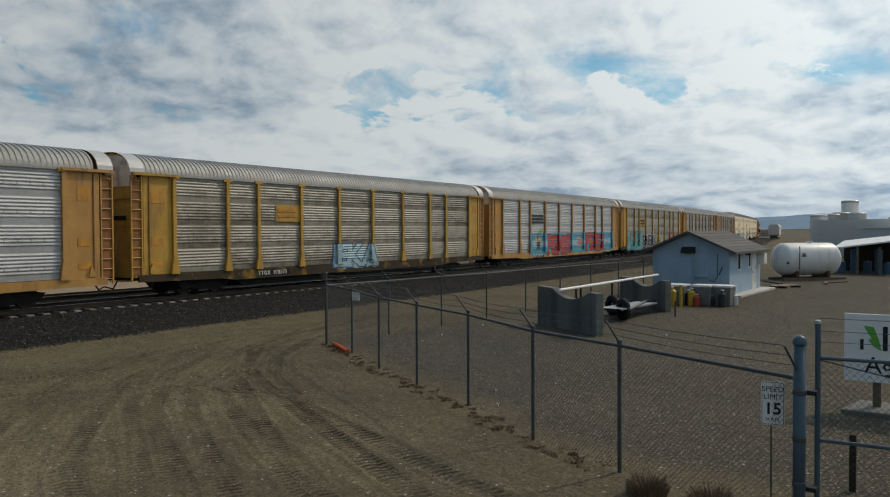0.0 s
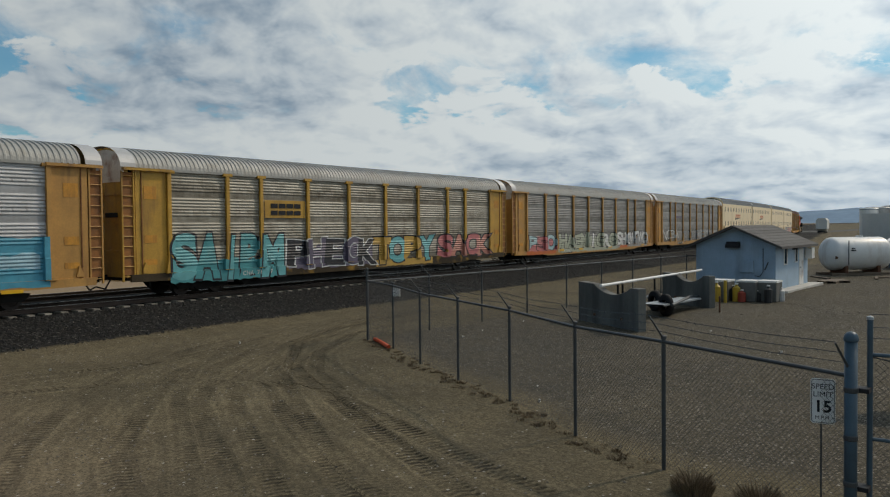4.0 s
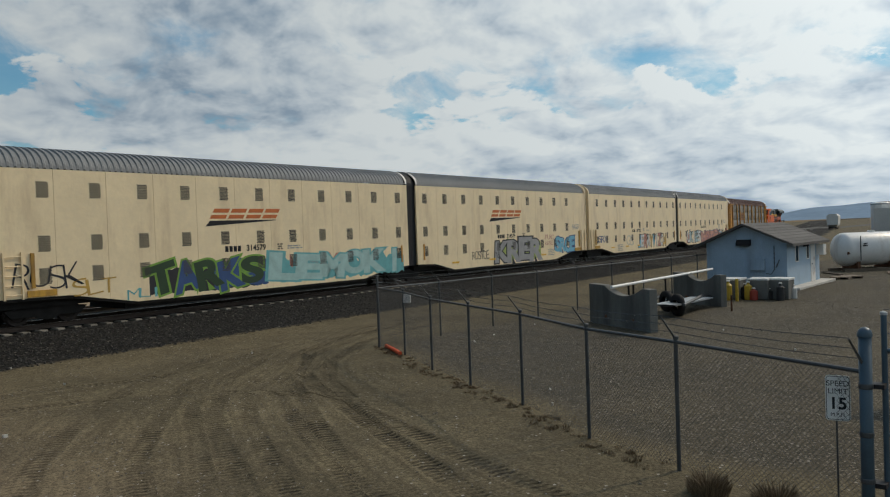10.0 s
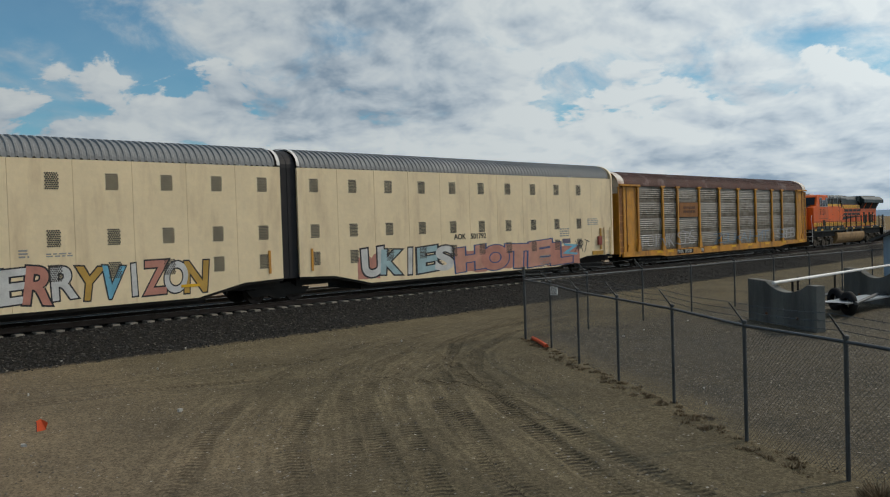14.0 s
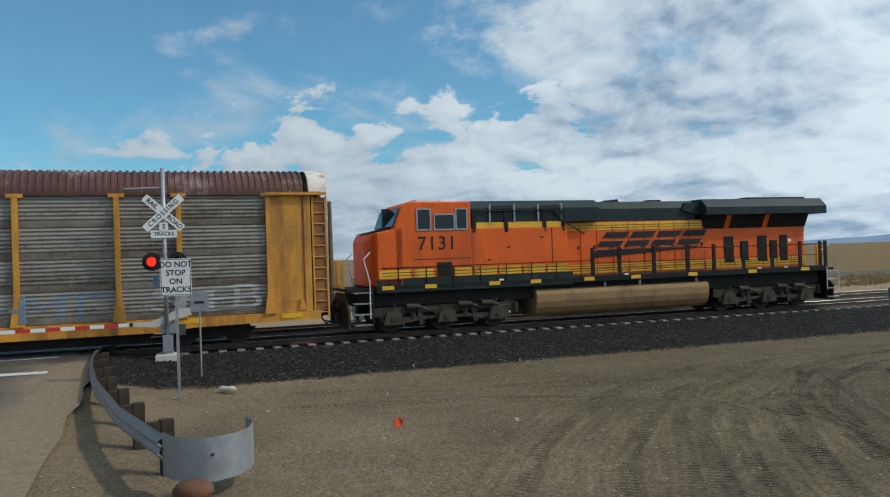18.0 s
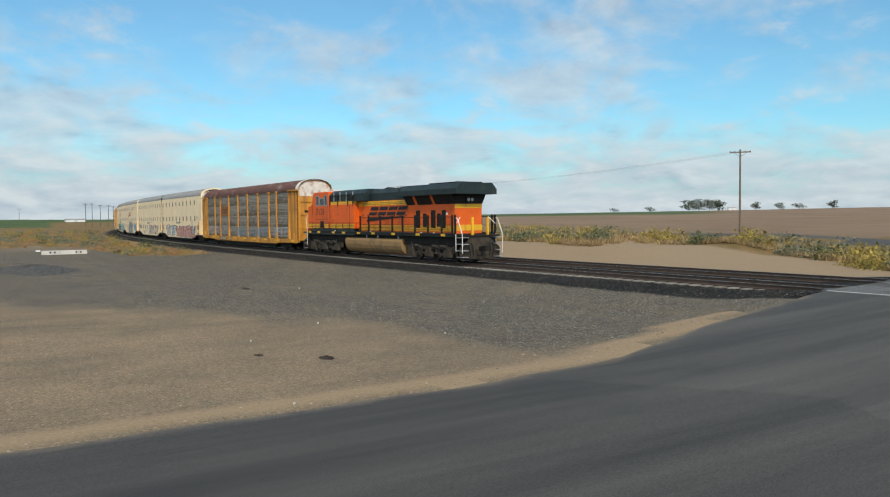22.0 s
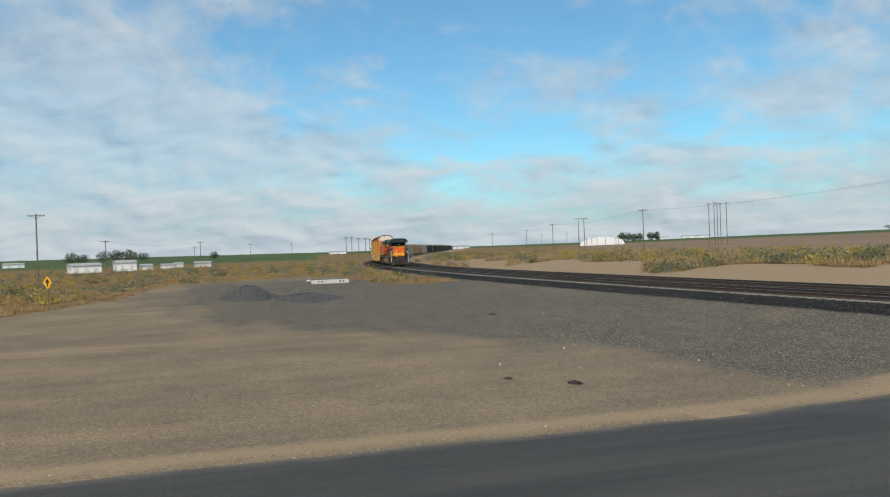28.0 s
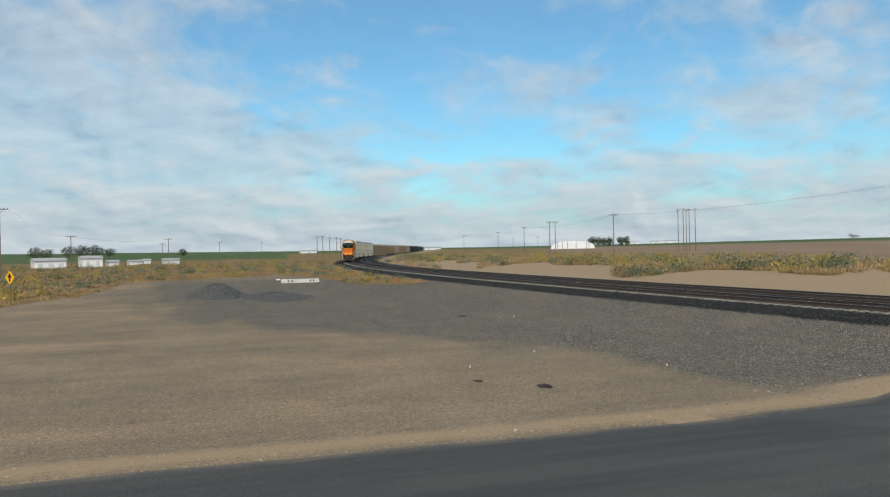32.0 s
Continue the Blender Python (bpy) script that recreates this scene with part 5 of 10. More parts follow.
def mark(car, text, x, z=0.78, size=0.27, m="letter_w", y=YF - 0.062):
    part("number_board", Shape().box(x - len(text) * size * 0.32, x + len(text) * size * 0.32, y, y + 0.002, z - 0.14, z + 0.14), M["dark"], car)
    run, wide = x - len(text) * size * 0.31, size * 0.62
    for word in text.split():
        run += wide * len(word) / 2
        lettering(word, size, M[m], car, Matrix.Translation((run, y - 0.006, z)), "car_number", bold=0.004, width=1.12)
        run += wide * (len(word) / 2 + 1.2)


def plates(c, xs, z0=0.80, z1=0.95, y=YF - 0.075):
    for x in xs:
        part("reflector", Shape().box(x - 0.36, x + 0.36, y, y + 0.012, z0, z1), M["reflect"], c, "amber reflector strip")


def extra_a0(c):
    part("faded_sign", Shape().box(-6.95, -4.5, YF - 0.052, YF - 0.006, 3.05, 4.0), M["rust_paint"], c, "faded rusty orange panel")
    logo_bars(c, -6.45, 3.32, 1.6, 0.42, M["rust"], None, YF - 0.05, 0)
    mark(c, "TTGX  255232", -6.3)
    mark(c, "R1", -4.0)
    tag(c, "FOINAK", -11.4, -7.6, 1.15, 2.0, [M["s_grey"]], bold=-0.016, seed=3)
    tag(c, "SOBS", -7.4, -4.9, 1.2, 2.15, [M["s_grey"]], bold=-0.016, seed=4)
    tag(c, "ZELKA", -2.2, 3.0, 1.1, 1.85, [M["s_dusk"]], bold=-0.005, seed=5)
    tag(c, "HMT", 3.4, 6.6, 1.1, 1.9, [M["s_dusk"]], bold=-0.005, seed=6)
    tag(c, "SEEB", 8.2, 11.6, 1.15, 2.0, [M["s_grey"]], bold=0.0, seed=7)
    plates(c, (-9.5, -8.2, -2.4, 0.6, 3.2, 6.2, 9.3, 12.6))


def extra_a1(c):
    part("railway_name", Shape().box(-6.8, -4.55, YF - 0.012, YF - 0.004, 3.42, 3.62), M["s_purple"], c, "dim railway name as a bar")
    tag(c, "NOBA", -11.5, -5.9, 1.3, 2.2, [M["s_white"]], bold=-0.016, seed=2, wobble=0.2)
    tag(c, "TAZJAVE", -4.3, 1.9, 0.95, 2.05, [M["s_steel"], M["s_grey"]], M["s_black"], bold=0.02, rim=0.03, seed=8)
    tag(c, "NEEDL", 2.2, 7.9, 1.1, 2.1, [M["s_steel"], M["s_grey"]], M["s_white"], bold=0.01, rim=0.018, seed=9)
    mark(c, "ETTX 702238", -5.5)


def extra_a2(c):
    spray_patch(c, -11.8, -7.3, 0.72, 2.0, M["s_pink"], 1)
    spray_patch(c, -7.0, 4.7, 0.62, 1.9, M["s_lichen"], 2)
    spray_patch(c, 4.6, 12.0, 0.72, 1.7, M["s_grey"], 3)
    spray_patch(c, -12.0, -7.4, 0.66, 0.95, M["s_orange"], 4, proud=0.006)
    spray_patch(c, 5.2, 7.0, 0.72, 0.98, M["s_orange"], 6, proud=0.006)
    tag(c, "BSO", -11.6, -7.4, 0.9, 2.0, [M["s_pale"], M["s_pink"]], M["s_black"], rim=0.035, seed=10)
    tag(c, "HAEM", -6.7, -1.5, 0.95, 2.1, [M["s_lichen"]], M["s_black"], rim=0.035, seed=11)
    tag(c, "IGRO", -1.1, 4.5, 0.9, 2.1, [M["s_white"], M["s_lichen"]], M["s_black"], rim=0.05, seed=12)
    tag(c, "SHOWTWO", 4.8, 12.0, 0.95, 2.15, [M["s_white"]], M["s_black"], rim=0.032, seed=13)
    mark(c, "TTGX  711870", -5.6)
    plates(c, (-6.4, -3.0, 3.0, 10.9))


def extra_a3(c):
    part("railway_panel", Shape().box(-6.95, -4.45, YF - 0.012, YF - 0.006, 3.2, 4.0), M["yellow"], c, "dull yellow panel")
    logo_bars(c, -6.6, 3.33, 1.9, 0.52, M["letter_k"], None, YF - 0.02, 0)
    spray_patch(c, -11.9, -5.8, 0.5, 1.5, M["s_teal"], 5)
    spray_patch(c, -5.6, 0.4, 0.75, 2.0, M["s_purple"], 15)
    tag(c, "SAIRM", -11.8, -5.9, 0.6, 2.55, [M["s_aqua"], M["s_teal"]], M["s_black"], bold=0.06, rim=0.04, seed=14)
    tag(c, "PHECK", -5.5, 0.6, 0.8, 2.2, [M["s_black"], M["s_purple"]], M["s_white"], bold=0.04, rim=0.03, seed=15)
    tag(c, "TOBY", 0.5, 5.8, 0.72, 2.25, [M["s_gold"], M["s_aqua"]], M["s_black"], bold=0.06, rim=0.04, seed=16)
    spray_patch(c, 0.6, 5.6, 0.62, 1.05, M["s_gold"], 17)
    tag(c, "SACK", 6.3, 11.9, 0.9, 2.3, [M["s_pink"], M["s_rose"]], M["s_black"], bold=0.05, rim=0.05, seed=18)
    mark(c, "CNA 712347", -7.4)


def extra_a4(c):
    logo_bars(c, -6.8, 3.55, 2.2, 0.42, M["letter_k"], None, YF - 0.03, -0.3)
    part("railway_name", Shape().box(-6.9, -4.55, YF - 0.042, YF - 0.036, 3.3, 3.43), M["letter_k"], c, "railway name as a bar")
    spray_patch(c, -7.3, 11.9, 0.75, 2.55, M["s_blue"], 7, rag=0.06)
    spray_patch(c, -7.0, 11.6, 1.35, 2.0, M["s_mist"], 8, proud=0.003, rag=0.4)
    spray_patch(c, -5.9, -5.2, 1.1, 2.75, M["s_black"], 21, proud=0.006, rag=0.5)
    spray_patch(c, -6.2, -4.9, 1.7, 2.3, M["s_tan"], 22, proud=0.008, rag=0.6)
    spray_patch(c, -5.6, -4.8, 2.45, 2.95, M["s_green"], 23, proud=0.009, rag=0.6)
    spray_patch(c, 2.7, 3.9, 1.1, 2.3, M["s_rose"], 24, proud=0.006, rag=0.6)
    spray_patch(c, 2.8, 3.4, 1.8, 2.45, M["s_tan"], 25, proud=0.008, rag=0.6)
    tag(c, "PEMER", -3.9, 1.3, 0.72, 2.4, [M["s_red"]], M["s_maroon"], bold=0.05, rim=0.035, seed=19, lap=1.06)
    tag(c, "FEEZ", 4.5, 9.7, 0.85, 2.4, [M["s_red"]], M["s_maroon"], bold=0.05, rim=0.035, seed=20, lap=1.02)
    mark(c, "TTGX  941524", -5.7, 0.72)
    plates(c, (-3.3, 2.2, 6.0, 10.6), 0.62, 0.74)


def extra_a5(c):
    part("railway_panel", Shape().box(-6.05, -4.4, YF - 0.012, YF - 0.006, 3.2, 4.0), M["yellow"], c, "yellow panel")
    logo_bars(c, -5.9, 3.42, 1.35, 0.42, M["yellow2"], None, YF - 0.03, 0)
    spray_patch(c, -1.9, 1.9, 0.7, 2.0, M["s_pale"], 9)
    tag(c, "EKA", -1.8, 1.8, 0.8, 2.05, [M["s_pale"]], M["s_navy"], rim=0.04, seed=21)
    mark(c, "TTGX  978573", -6.2)


def cream_print(c, x, z, digits, front=None):
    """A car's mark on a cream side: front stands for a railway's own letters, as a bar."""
    if front:
        lettering(front, 0.36, M["letter_k"], c, Matrix.Translation((x - 0.78, -1.506, z)), "car_mark", bold=0.006)
    else:
        for k in range(4):
            part("mark_bar", Shape().box(x - 1.18 + 0.22 * k, x - 1.02 + 0.22 * k, -1.508, -1.502, z - 0.12, z + 0.12), M["letter_k"], c)
    lettering(digits, 0.36, M["letter_k"], c, Matrix.Translation((x + 0.48, -1.506, z)), "car_number", bold=0.006)


def extra_b2(c):
    logo_bars(c, -2.3, 3.62, 3.7, 0.42, M["s_orange"], M["letter_k"], -1.494, 0.6)
    cream_print(c, -0.4, 2.33, "314579")
    small_print(c, 1.3, 1.6, 2.2, 2.5, 3, M["letter_k"], 1)
    small_print(c, 1.9, 2.8, 2.2, 2.4, 2, M["s_grey"], 2)
    spray_patch(c, -5.2, 0.3, 0.62, 1.75, M["s_black"], 11, False)
    spray_patch(c, -2.2, 0.7, 0.62, 2.0, M["s_navy"], 13, False, 0.003)
    spray_patch(c, 0.9, 10.2, 0.62, 1.85, M["s_aqua"], 12, False, rag=0.35)
    spray_patch(c, 2.0, 5.4, 1.3, 2.05, M["s_rose"], 14, False, 0.002, rag=0.6)
    tag(c, "TARKS", -5.2, 0.4, 0.7, 2.0, [M["s_forest"], M["s_navy"]], M["s_green"], False, rim=0.05, seed=22, wobble=0.25)
    tag(c, "LEMOKI", 0.9, 10.2, 0.75, 2.0, [M["s_mint"]], M["s_aqua"], False, bold=0.06, rim=0.05, seed=23)
    tag(c, "ML1", -6.1, -4.7, 0.62, 1.0, [M["s_aqua"]], None, False, bold=-0.01, seed=24)
    tag(c, "RUSK", -10.2, -7.9, 1.25, 2.1, [M["s_black"]], None, False, bold=-0.022, seed=25, wobble=0.3)
    tag(c, "SLT", -8.2, -6.6, 0.9, 1.5, [M["s_gold"]], None, False, bold=-0.015, seed=35, wobble=0.3)


def extra_b1(c):
    logo_bars(c, -2.9, 3.62, 3.7, 0.42, M["s_orange"], M["letter_k"], -1.494, 0.6)
    cream_print(c, -1.0, 2.33, "314579")
    small_print(c, 1.0, 1.3, 2.2, 2.5, 3, M["letter_k"], 3)
    small_print(c, 4.6, 5.5, 0.8, 1.3, 4, M["s_grey"], 4)
    small_print(c, 8.5, 9.6, 2.6, 3.0, 4, M["s_grey"], 5)
    spray_patch(c, -2.6, 3.5, 0.55, 2.3, M["s_lime"], 16, False, rag=0.45)
    tag(c, "KRER", -2.4, 3.6, 0.6, 2.15, [M["s_grey"]], M["s_black"], False, bold=0.05, rim=0.045, seed=26, wobble=0.04, lap=1.2)
    tag(c, "SRCE", 5.7, 8.8, 0.95, 2.1, [M["s_sky"]], M["s_navy"], False, bold=0.05, rim=0.05, seed=27)
    tag(c, "MN8", -2.7, -2.0, 0.95, 1.4, [M["s_black"]], None, False, bold=-0.012, seed=28)
    tag(c, "PURO", 4.2, 5.5, 1.95, 2.3, [M["s_rose"]], None, False, bold=-0.012, seed=29)
    tag(c, "KRSE", 4.2, 5.3, 1.55, 1.85, [M["s_rose"]], None, False, bold=-0.015, seed=30)
    tag(c, "ROSYOE", -5.2, -3.3, 0.95, 1.5, [M["s_black"]], None, False, bold=-0.015, seed=31, wobble=0.25)
    plates(c, (-2.9, 3.9, -7.0), 0.86, 0.96, -1.516)


def extra_c2(c):
    cream_print(c, -0.4, 2.28, "501792", "AOK")
    small_print(c, 1.2, 1.5, 2.2, 2.5, 3, M["s_grey"], 6)
    small_print(c, 2.0, 2.8, 2.2, 2.35, 2, M["s_grey"], 7)
    small_print(c, -5.0, -3.8, 0.6, 1.2, 4, M["s_grey"], 8)
    tag(c, "JERRYVIZON", -0.1, 7.4, 0.72, 1.95, [M["s_sky"], M["s_white"], M["s_rose"], M["s_white"], M["s_gold"]], M["s_black"], False, bold=0.03, rim=0.035, seed=32)
    tag(c, "SRX", -9.1, -7.2, 1.45, 2.0, [M["s_navy"]], None, False, bold=0.0, seed=33)
    tag(c, "GS", -2.9, -1.3, 1.0, 1.9, [M["s_haze"]], None, False, bold=0.0, seed=34)
    plates(c, (-6.0, -2.8, 0.0, 6.8), 0.92, 1.02, -1.516)


def extra_c1(c):
    cream_print(c, -0.9, 2.33, "501792", "AOK")
    small_print(c, 5.9, 6.7, 2.1, 2.6, 4, M["s_grey"], 9)
    small_print(c, 8.4, 9.4, 2.7, 3.1, 4, M["s_grey"], 10)
    small_print(c, 4.2, 5.1, 0.6, 1.2, 6, M["s_grey"], 11)
    spray_patch(c, -2.0, 7.6, 0.55, 1.75, M["s_rose"], 18, False)
    spray_patch(c, -7.8, -6.6, 0.65, 1.8, M["s_rose"], 19, False)
    tag(c, "UKIES", -7.5, -2.2, 0.7, 1.95, [M["s_white"], M["s_pale"]], M["s_black"], False, bold=0.045, rim=0.045, seed=36)
    tag(c, "HOTEL", -1.9, 6.9, 0.6, 1.9, [M["s_salmon"], M["s_rose"], M["s_salmon"]], M["s_navy"], False, bold=0.07, rim=0.035, seed=37)
    tag(c, "Z", 6.2, 7.4, 1.1, 1.7, [M["s_sky"]], None, False, bold=0.03, seed=38)
    tag(c, "XRT", 7.2, 8.4, 1.2, 1.9, [M["s_black"]], None, False, bold=-0.02, seed=39, wobble=0.3)
    part("data_plate", Shape().box(6.1, 6.8, -1.508, -1.502, 1.75, 2.0), M["s_purple"], c, "dark data plate")
    part("brake_box", Shape().box(9.3, 9.6, -1.62, -1.5, 1.55, 2.05), M["s_rust"], c, "red brake release box")


# ---- locomotive ----
def locomotive(at):
    lo = thing("locomotive", "orange and dark green diesel locomotive with yellow stripes", "locomotive", at, group="")
    O, D, Yl, K = M["loco_orange"], M["loco_dark"], M["loco_yellow"], M["dark"]
    # frame
    part("frame", Shape().box(-10.3, 10.4, -1.2, 1.2, 1.0, 1.62), K, lo)
    part("walkway", Shape().box(-9.7, 10.55, -1.52, 1.52, 1.62, 1.72), K, lo)
    for sy in (-1, 1):
        y = 1.5 * sy
        part("side_skirt", Shape().box(-9.7, -1.9, *sorted((y, y - 0.04 * sy)), 1.48, 1.95), D, lo, "dark green side skirt")
        part("side_skirt", Shape().box(-1.9, 10.45, *sorted((y, y - 0.04 * sy)), 1.55, 1.78), D, lo, "dark green side skirt")
        for x in (-9.3, -7.7, -5.2, -3.5, -1.2, 0.9, 3.6, 6.6, 9.4):
            part("reflector", Shape().box(x - 0.22, x + 0.22, *sorted((y + 0.02 * sy, y + 0.036 * sy)), 1.58, 1.72), M["reflect"], lo, "amber reflector")
    # fuel tank
    tk = [(-1.3, 1.32), (1.3, 1.32), (1.4, 1.26), (1.44, 1.12), (1.43, 0.85), (1.36, 0.62), (1.22, 0.42), (1.0, 0.30), (-1.0, 0.30), (-1.22, 0.42), (-1.36, 0.62), (-1.43, 0.85), (-1.44, 1.12), (-1.4, 1.26)]
    part("fuel_tank", Shape().prism(tk, "x", -3.45, 4.45), M["dust"], lo, "dust-covered fuel tank", bevel=0.03)
    for x in (-0.4, 1.2, 3.9):
        part("tank_fitting", Shape().rod((x, -1.3, 1.28), (x, -1.3, 1.5), 0.06), M["zinc"], lo)
    # cab and nose
    nose = [(-9.98, 1.72), (-9.98, 3.35), (-9.85, 3.6), (-8.75, 3.85), (-8.75, 1.72)]
    part("nose", Shape().prism(nose, "y", -1.0, 1.0), O, lo, bevel=0.06)
    part("nose_side", Shape().prism([(-9.65, 1.72), (-9.65, 3.62), (-8.7, 3.8), (-8.7, 1.72)], "y", -1.5, 1.5), O, lo, bevel=0.03)
    part("nose_top", Shape().prism([(-9.86, 3.62), (-8.75, 3.86), (-8.75, 3.89), (-9.86, 3.65)], "y", -1.0, 1.0), D, lo)
    cab = [(-9.0, 1.95), (-9.0, 3.8), (-8.72, 4.56), (-8.45, 4.72), (-6.05, 4.72), (-6.05, 1.95)]
    cb = part("cab", Shape().prism(cab, "y", -1.5, 1.5), O, lo, bevel=0.05)
    part("cab_ac_unit", Shape().box(-7.9, -6.9, -0.6, 0.6, 4.72, 4.86), M["white"], lo)
    part("windscreen", Shape().prism([(-9.03, 3.86), (-8.78, 4.5), (-8.74, 4.5), (-9.0, 3.84)], "y", -1.35, 1.35), M["glass"], cb)
    part("windscreen_frame", Shape().box(-9.05, -8.75, -0.08, 0.08, 3.84, 4.56), D, cb)
    for sy in (-1, 1):
        y = 1.5 * sy
        for a, b, z0, z1 in ((-8.12, -7.66, 3.72, 4.42), (-7.46, -6.74, 3.72, 4.22), (-6.62, -6.24, 3.72, 4.42)):
            w = part("cab_window", Shape().box(a, b, *sorted((y + 0.004 * sy, y - 0.02 * sy)), z0, z1), M["glass"], cb)
            fr = Shape()
            for q in ((a - 0.05, a, z0 - 0.05, z1 + 0.05), (b, b + 0.05, z0 - 0.05, z1 + 0.05), (a, b, z1, z1 + 0.05), (a, b, z0 - 0.05, z0)):
                fr.box(q[0], q[1], *sorted((y + 0.025 * sy, y - 0.01 * sy)), q[2], q[3])
            part("window_frame", fr, M["zinc"], w)
        part("battery_door", Shape().box(-7.42, -6.85, *sorted((y, y + 0.02 * sy)), 2.0, 2.5), K, lo, "open dark vent")
        part("panel_line", Shape().box(-8.3, -6.1, *sorted((y, y + 0.006 * sy)), 2.62, 2.645), M["loco_dark"], lo)
        for x0, x1 in ((-9.6, -8.42), (-8.3, -7.55), (-6.75, -6.1)):
            part("stripe", Shape().box(x0, x1, *sorted((y, y + 0.008 * sy)), 1.98, 2.28), Yl, lo, "yellow stripe")
        # handrail of the nose
        part("handrail", Shape().pipe([(-9.95, y * 0.98, 0.6), (-9.95, y * 0.98, 1.9), (-10.15, y * 0.98, 2.7), (-9.9, y * 0.95, 2.95)], 0.022), M["white"], lo, "pale bent handrail")
    lettering("7131", 0.70, M["letter_k"], lo, Matrix.Translation((-7.4, -1.508, 3.18)), "engine_number", bold=0.004, width=1.1)
    lettering("7131", 0.70, M["letter_k"], lo, Matrix.Translation((-7.4, 1.508, 3.18)) @ Matrix.Rotation(math.pi, 4, "Z"), "engine_number", bold=0.004, width=1.1)
    # auxiliary cabinet behind the cab
    part("equipment_cabinet", Shape().box(-6.05, -2.05, -1.42, 1.42, 1.95, 3.72), O, lo, bevel=0.03)
    part("upper_stripe", Shape().box(-5.9, -2.1, -1.40, 1.40, 3.72, 3.93), Yl, lo)
    ub = part("upper_cabinet", Shape().prism([(-1.36, 3.9), (1.36, 3.9), (1.36, 4.46), (1.0, 4.76), (-1.0, 4.76), (-1.36, 4.46)], "x", -6.05, -0.55), D, lo, bevel=0.02)
    for x in (-4.75, -2.75):
        lv = Shape()
        for q in range(7):
            lv.box(x - 0.42, x + 0.42, -1.40, -1.36, 3.98 + q * 0.085, 4.03 + q * 0.085)
        part("louvre", lv, M["loco_dark"], ub)
        for s_ in (-0.5, 0.5):
            part("louvre_post", Shape().box(x + s_ - 0.03, x + s_ + 0.03, -1.42, -1.36, 3.95, 4.62), M["zinc"], ub)
    for sy in (-1, 1):
        y = 1.42 * sy
        part("roof_rail", Shape().pipe([(-5.9, y, 4.35), (-2.6, y, 4.35), (-2.3, y, 4.0), (-1.3, y, 3.4)], 0.025), K, lo)
        for x in (-5.9, -4.6, -3.0, -2.2):
            part("rail_bracket", Shape().box(x - 0.08, x + 0.08, *sorted((y, y - 0.06 * sy)), 3.55, 4.4), K, lo)
        for k in range(4):
            x0 = -6.0 + k * 1.0
            part("stripe", Shape().box(x0 + 0.05, x0 + 0.95, *sorted((y, y + 0.03 * sy)), 1.98, 2.28), Yl, lo, "yellow stripe")
        for z in (2.06, 2.17):
            part("stripe_line", Shape().box(-9.5, -6.12, *sorted((1.508 * sy, 1.512 * sy)), z, z + 0.022), K, lo)
            part("stripe_line", Shape().box(-6.0, -2.05, *sorted((y + 0.03 * sy, y + 0.035 * sy)), z, z + 0.022), K, lo)
        for z in (1.94, 2.04, 2.13):
            part("stripe_line", Shape().box(-2.0, 9.85, *sorted((1.047 * sy, 1.052 * sy)), z, z + 0.02), K, lo)
        for z in (3.63, 3.73):
            part("stripe_line", Shape().box(-2.0, 4.58, *sorted((1.041 * sy, 1.046 * sy)), z, z + 0.02), K, lo)
    # engine hood with its doors
    hd = part("engine_hood", Shape().box(-2.05, 4.6, -1.0, 1.0, 1.72, 3.9), O, lo, bevel=0.02)
    part("hood_roof", Shape().prism([(-1.0, 3.88), (1.0, 3.88), (1.0, 4.35), (0.75, 4.7), (-0.75, 4.7), (-1.0, 4.4)], "x", -0.6, 4.2), D, lo)
    for sy in (-1, 1):
        y = 1.0 * sy
        for k in range(9):
            x0 = -2.0 + k * 0.73
            d = part("hood_door", Shape().box(x0 + 0.02, x0 + 0.70, *sorted((y, y + 0.035 * sy)), 2.22, 3.52), O, hd, bevel=0.008)
            part("latch", Shape().box(x0 + 0.58, x0 + 0.66, *sorted((y + 0.035 * sy, y + 0.06 * sy)), 2.8, 2.95), M["loco_dark"], d)
            part("stripe", Shape().box(x0 + 0.01, x0 + 0.71, *sorted((y, y + 0.04 * sy)), 3.55, 3.86), Yl, hd, "yellow stripe")
            st = part("stripe", Shape().box(x0 + 0.01, x0 + 0.71, *sorted((y, y + 0.04 * sy)), 1.85, 2.2), Yl, hd, "yellow stripe")
            part("stripe_line", Shape().box(x0 + 0.01, x0 + 0.71, *sorted((y + 0.04 * sy, y + 0.046 * sy)), 2.0, 2.035), O, st)
    logo_bars(lo, -0.55, 2.88, 5.0, 0.58, M["letter_k"], M["letter_k"], -1.05, 0.8)
    for sy in (-1, 1):
        for x0, z in ((-4.6, 2.95), (-3.2, 3.3), (-5.4, 2.5)):
            part("rivet_plate", Shape().box(x0, x0 + 0.12, *sorted((1.42 * sy, 1.432 * sy)), z, z + 0.06), M["loco_dark"], lo)
        part("panel_seam", Shape().box(-2.72, -2.69, *sorted((1.42 * sy, 1.428 * sy)), 2.3, 3.7), M["loco_dark"], lo)
        part("warning_plate", Shape().box(9.0, 9.16, *sorted((1.0 * sy, 1.012 * sy)), 2.85, 2.98), M["white_sign"], lo, "small white plate")
        for x0 in (-5.0, 0.4, 6.9, 8.3):
            part("step_light", Shape().box(x0, x0 + 0.18, *sorted((1.5 * sy, 1.516 * sy)), 1.74, 1.80), M["white_sign"], lo, "small white plate")
    # radiator end with wings
    rad = part("radiator_cabin", Shape().box(4.6, 9.9, -1.0, 1.0, 1.72, 3.55), O, lo, bevel=0.02)
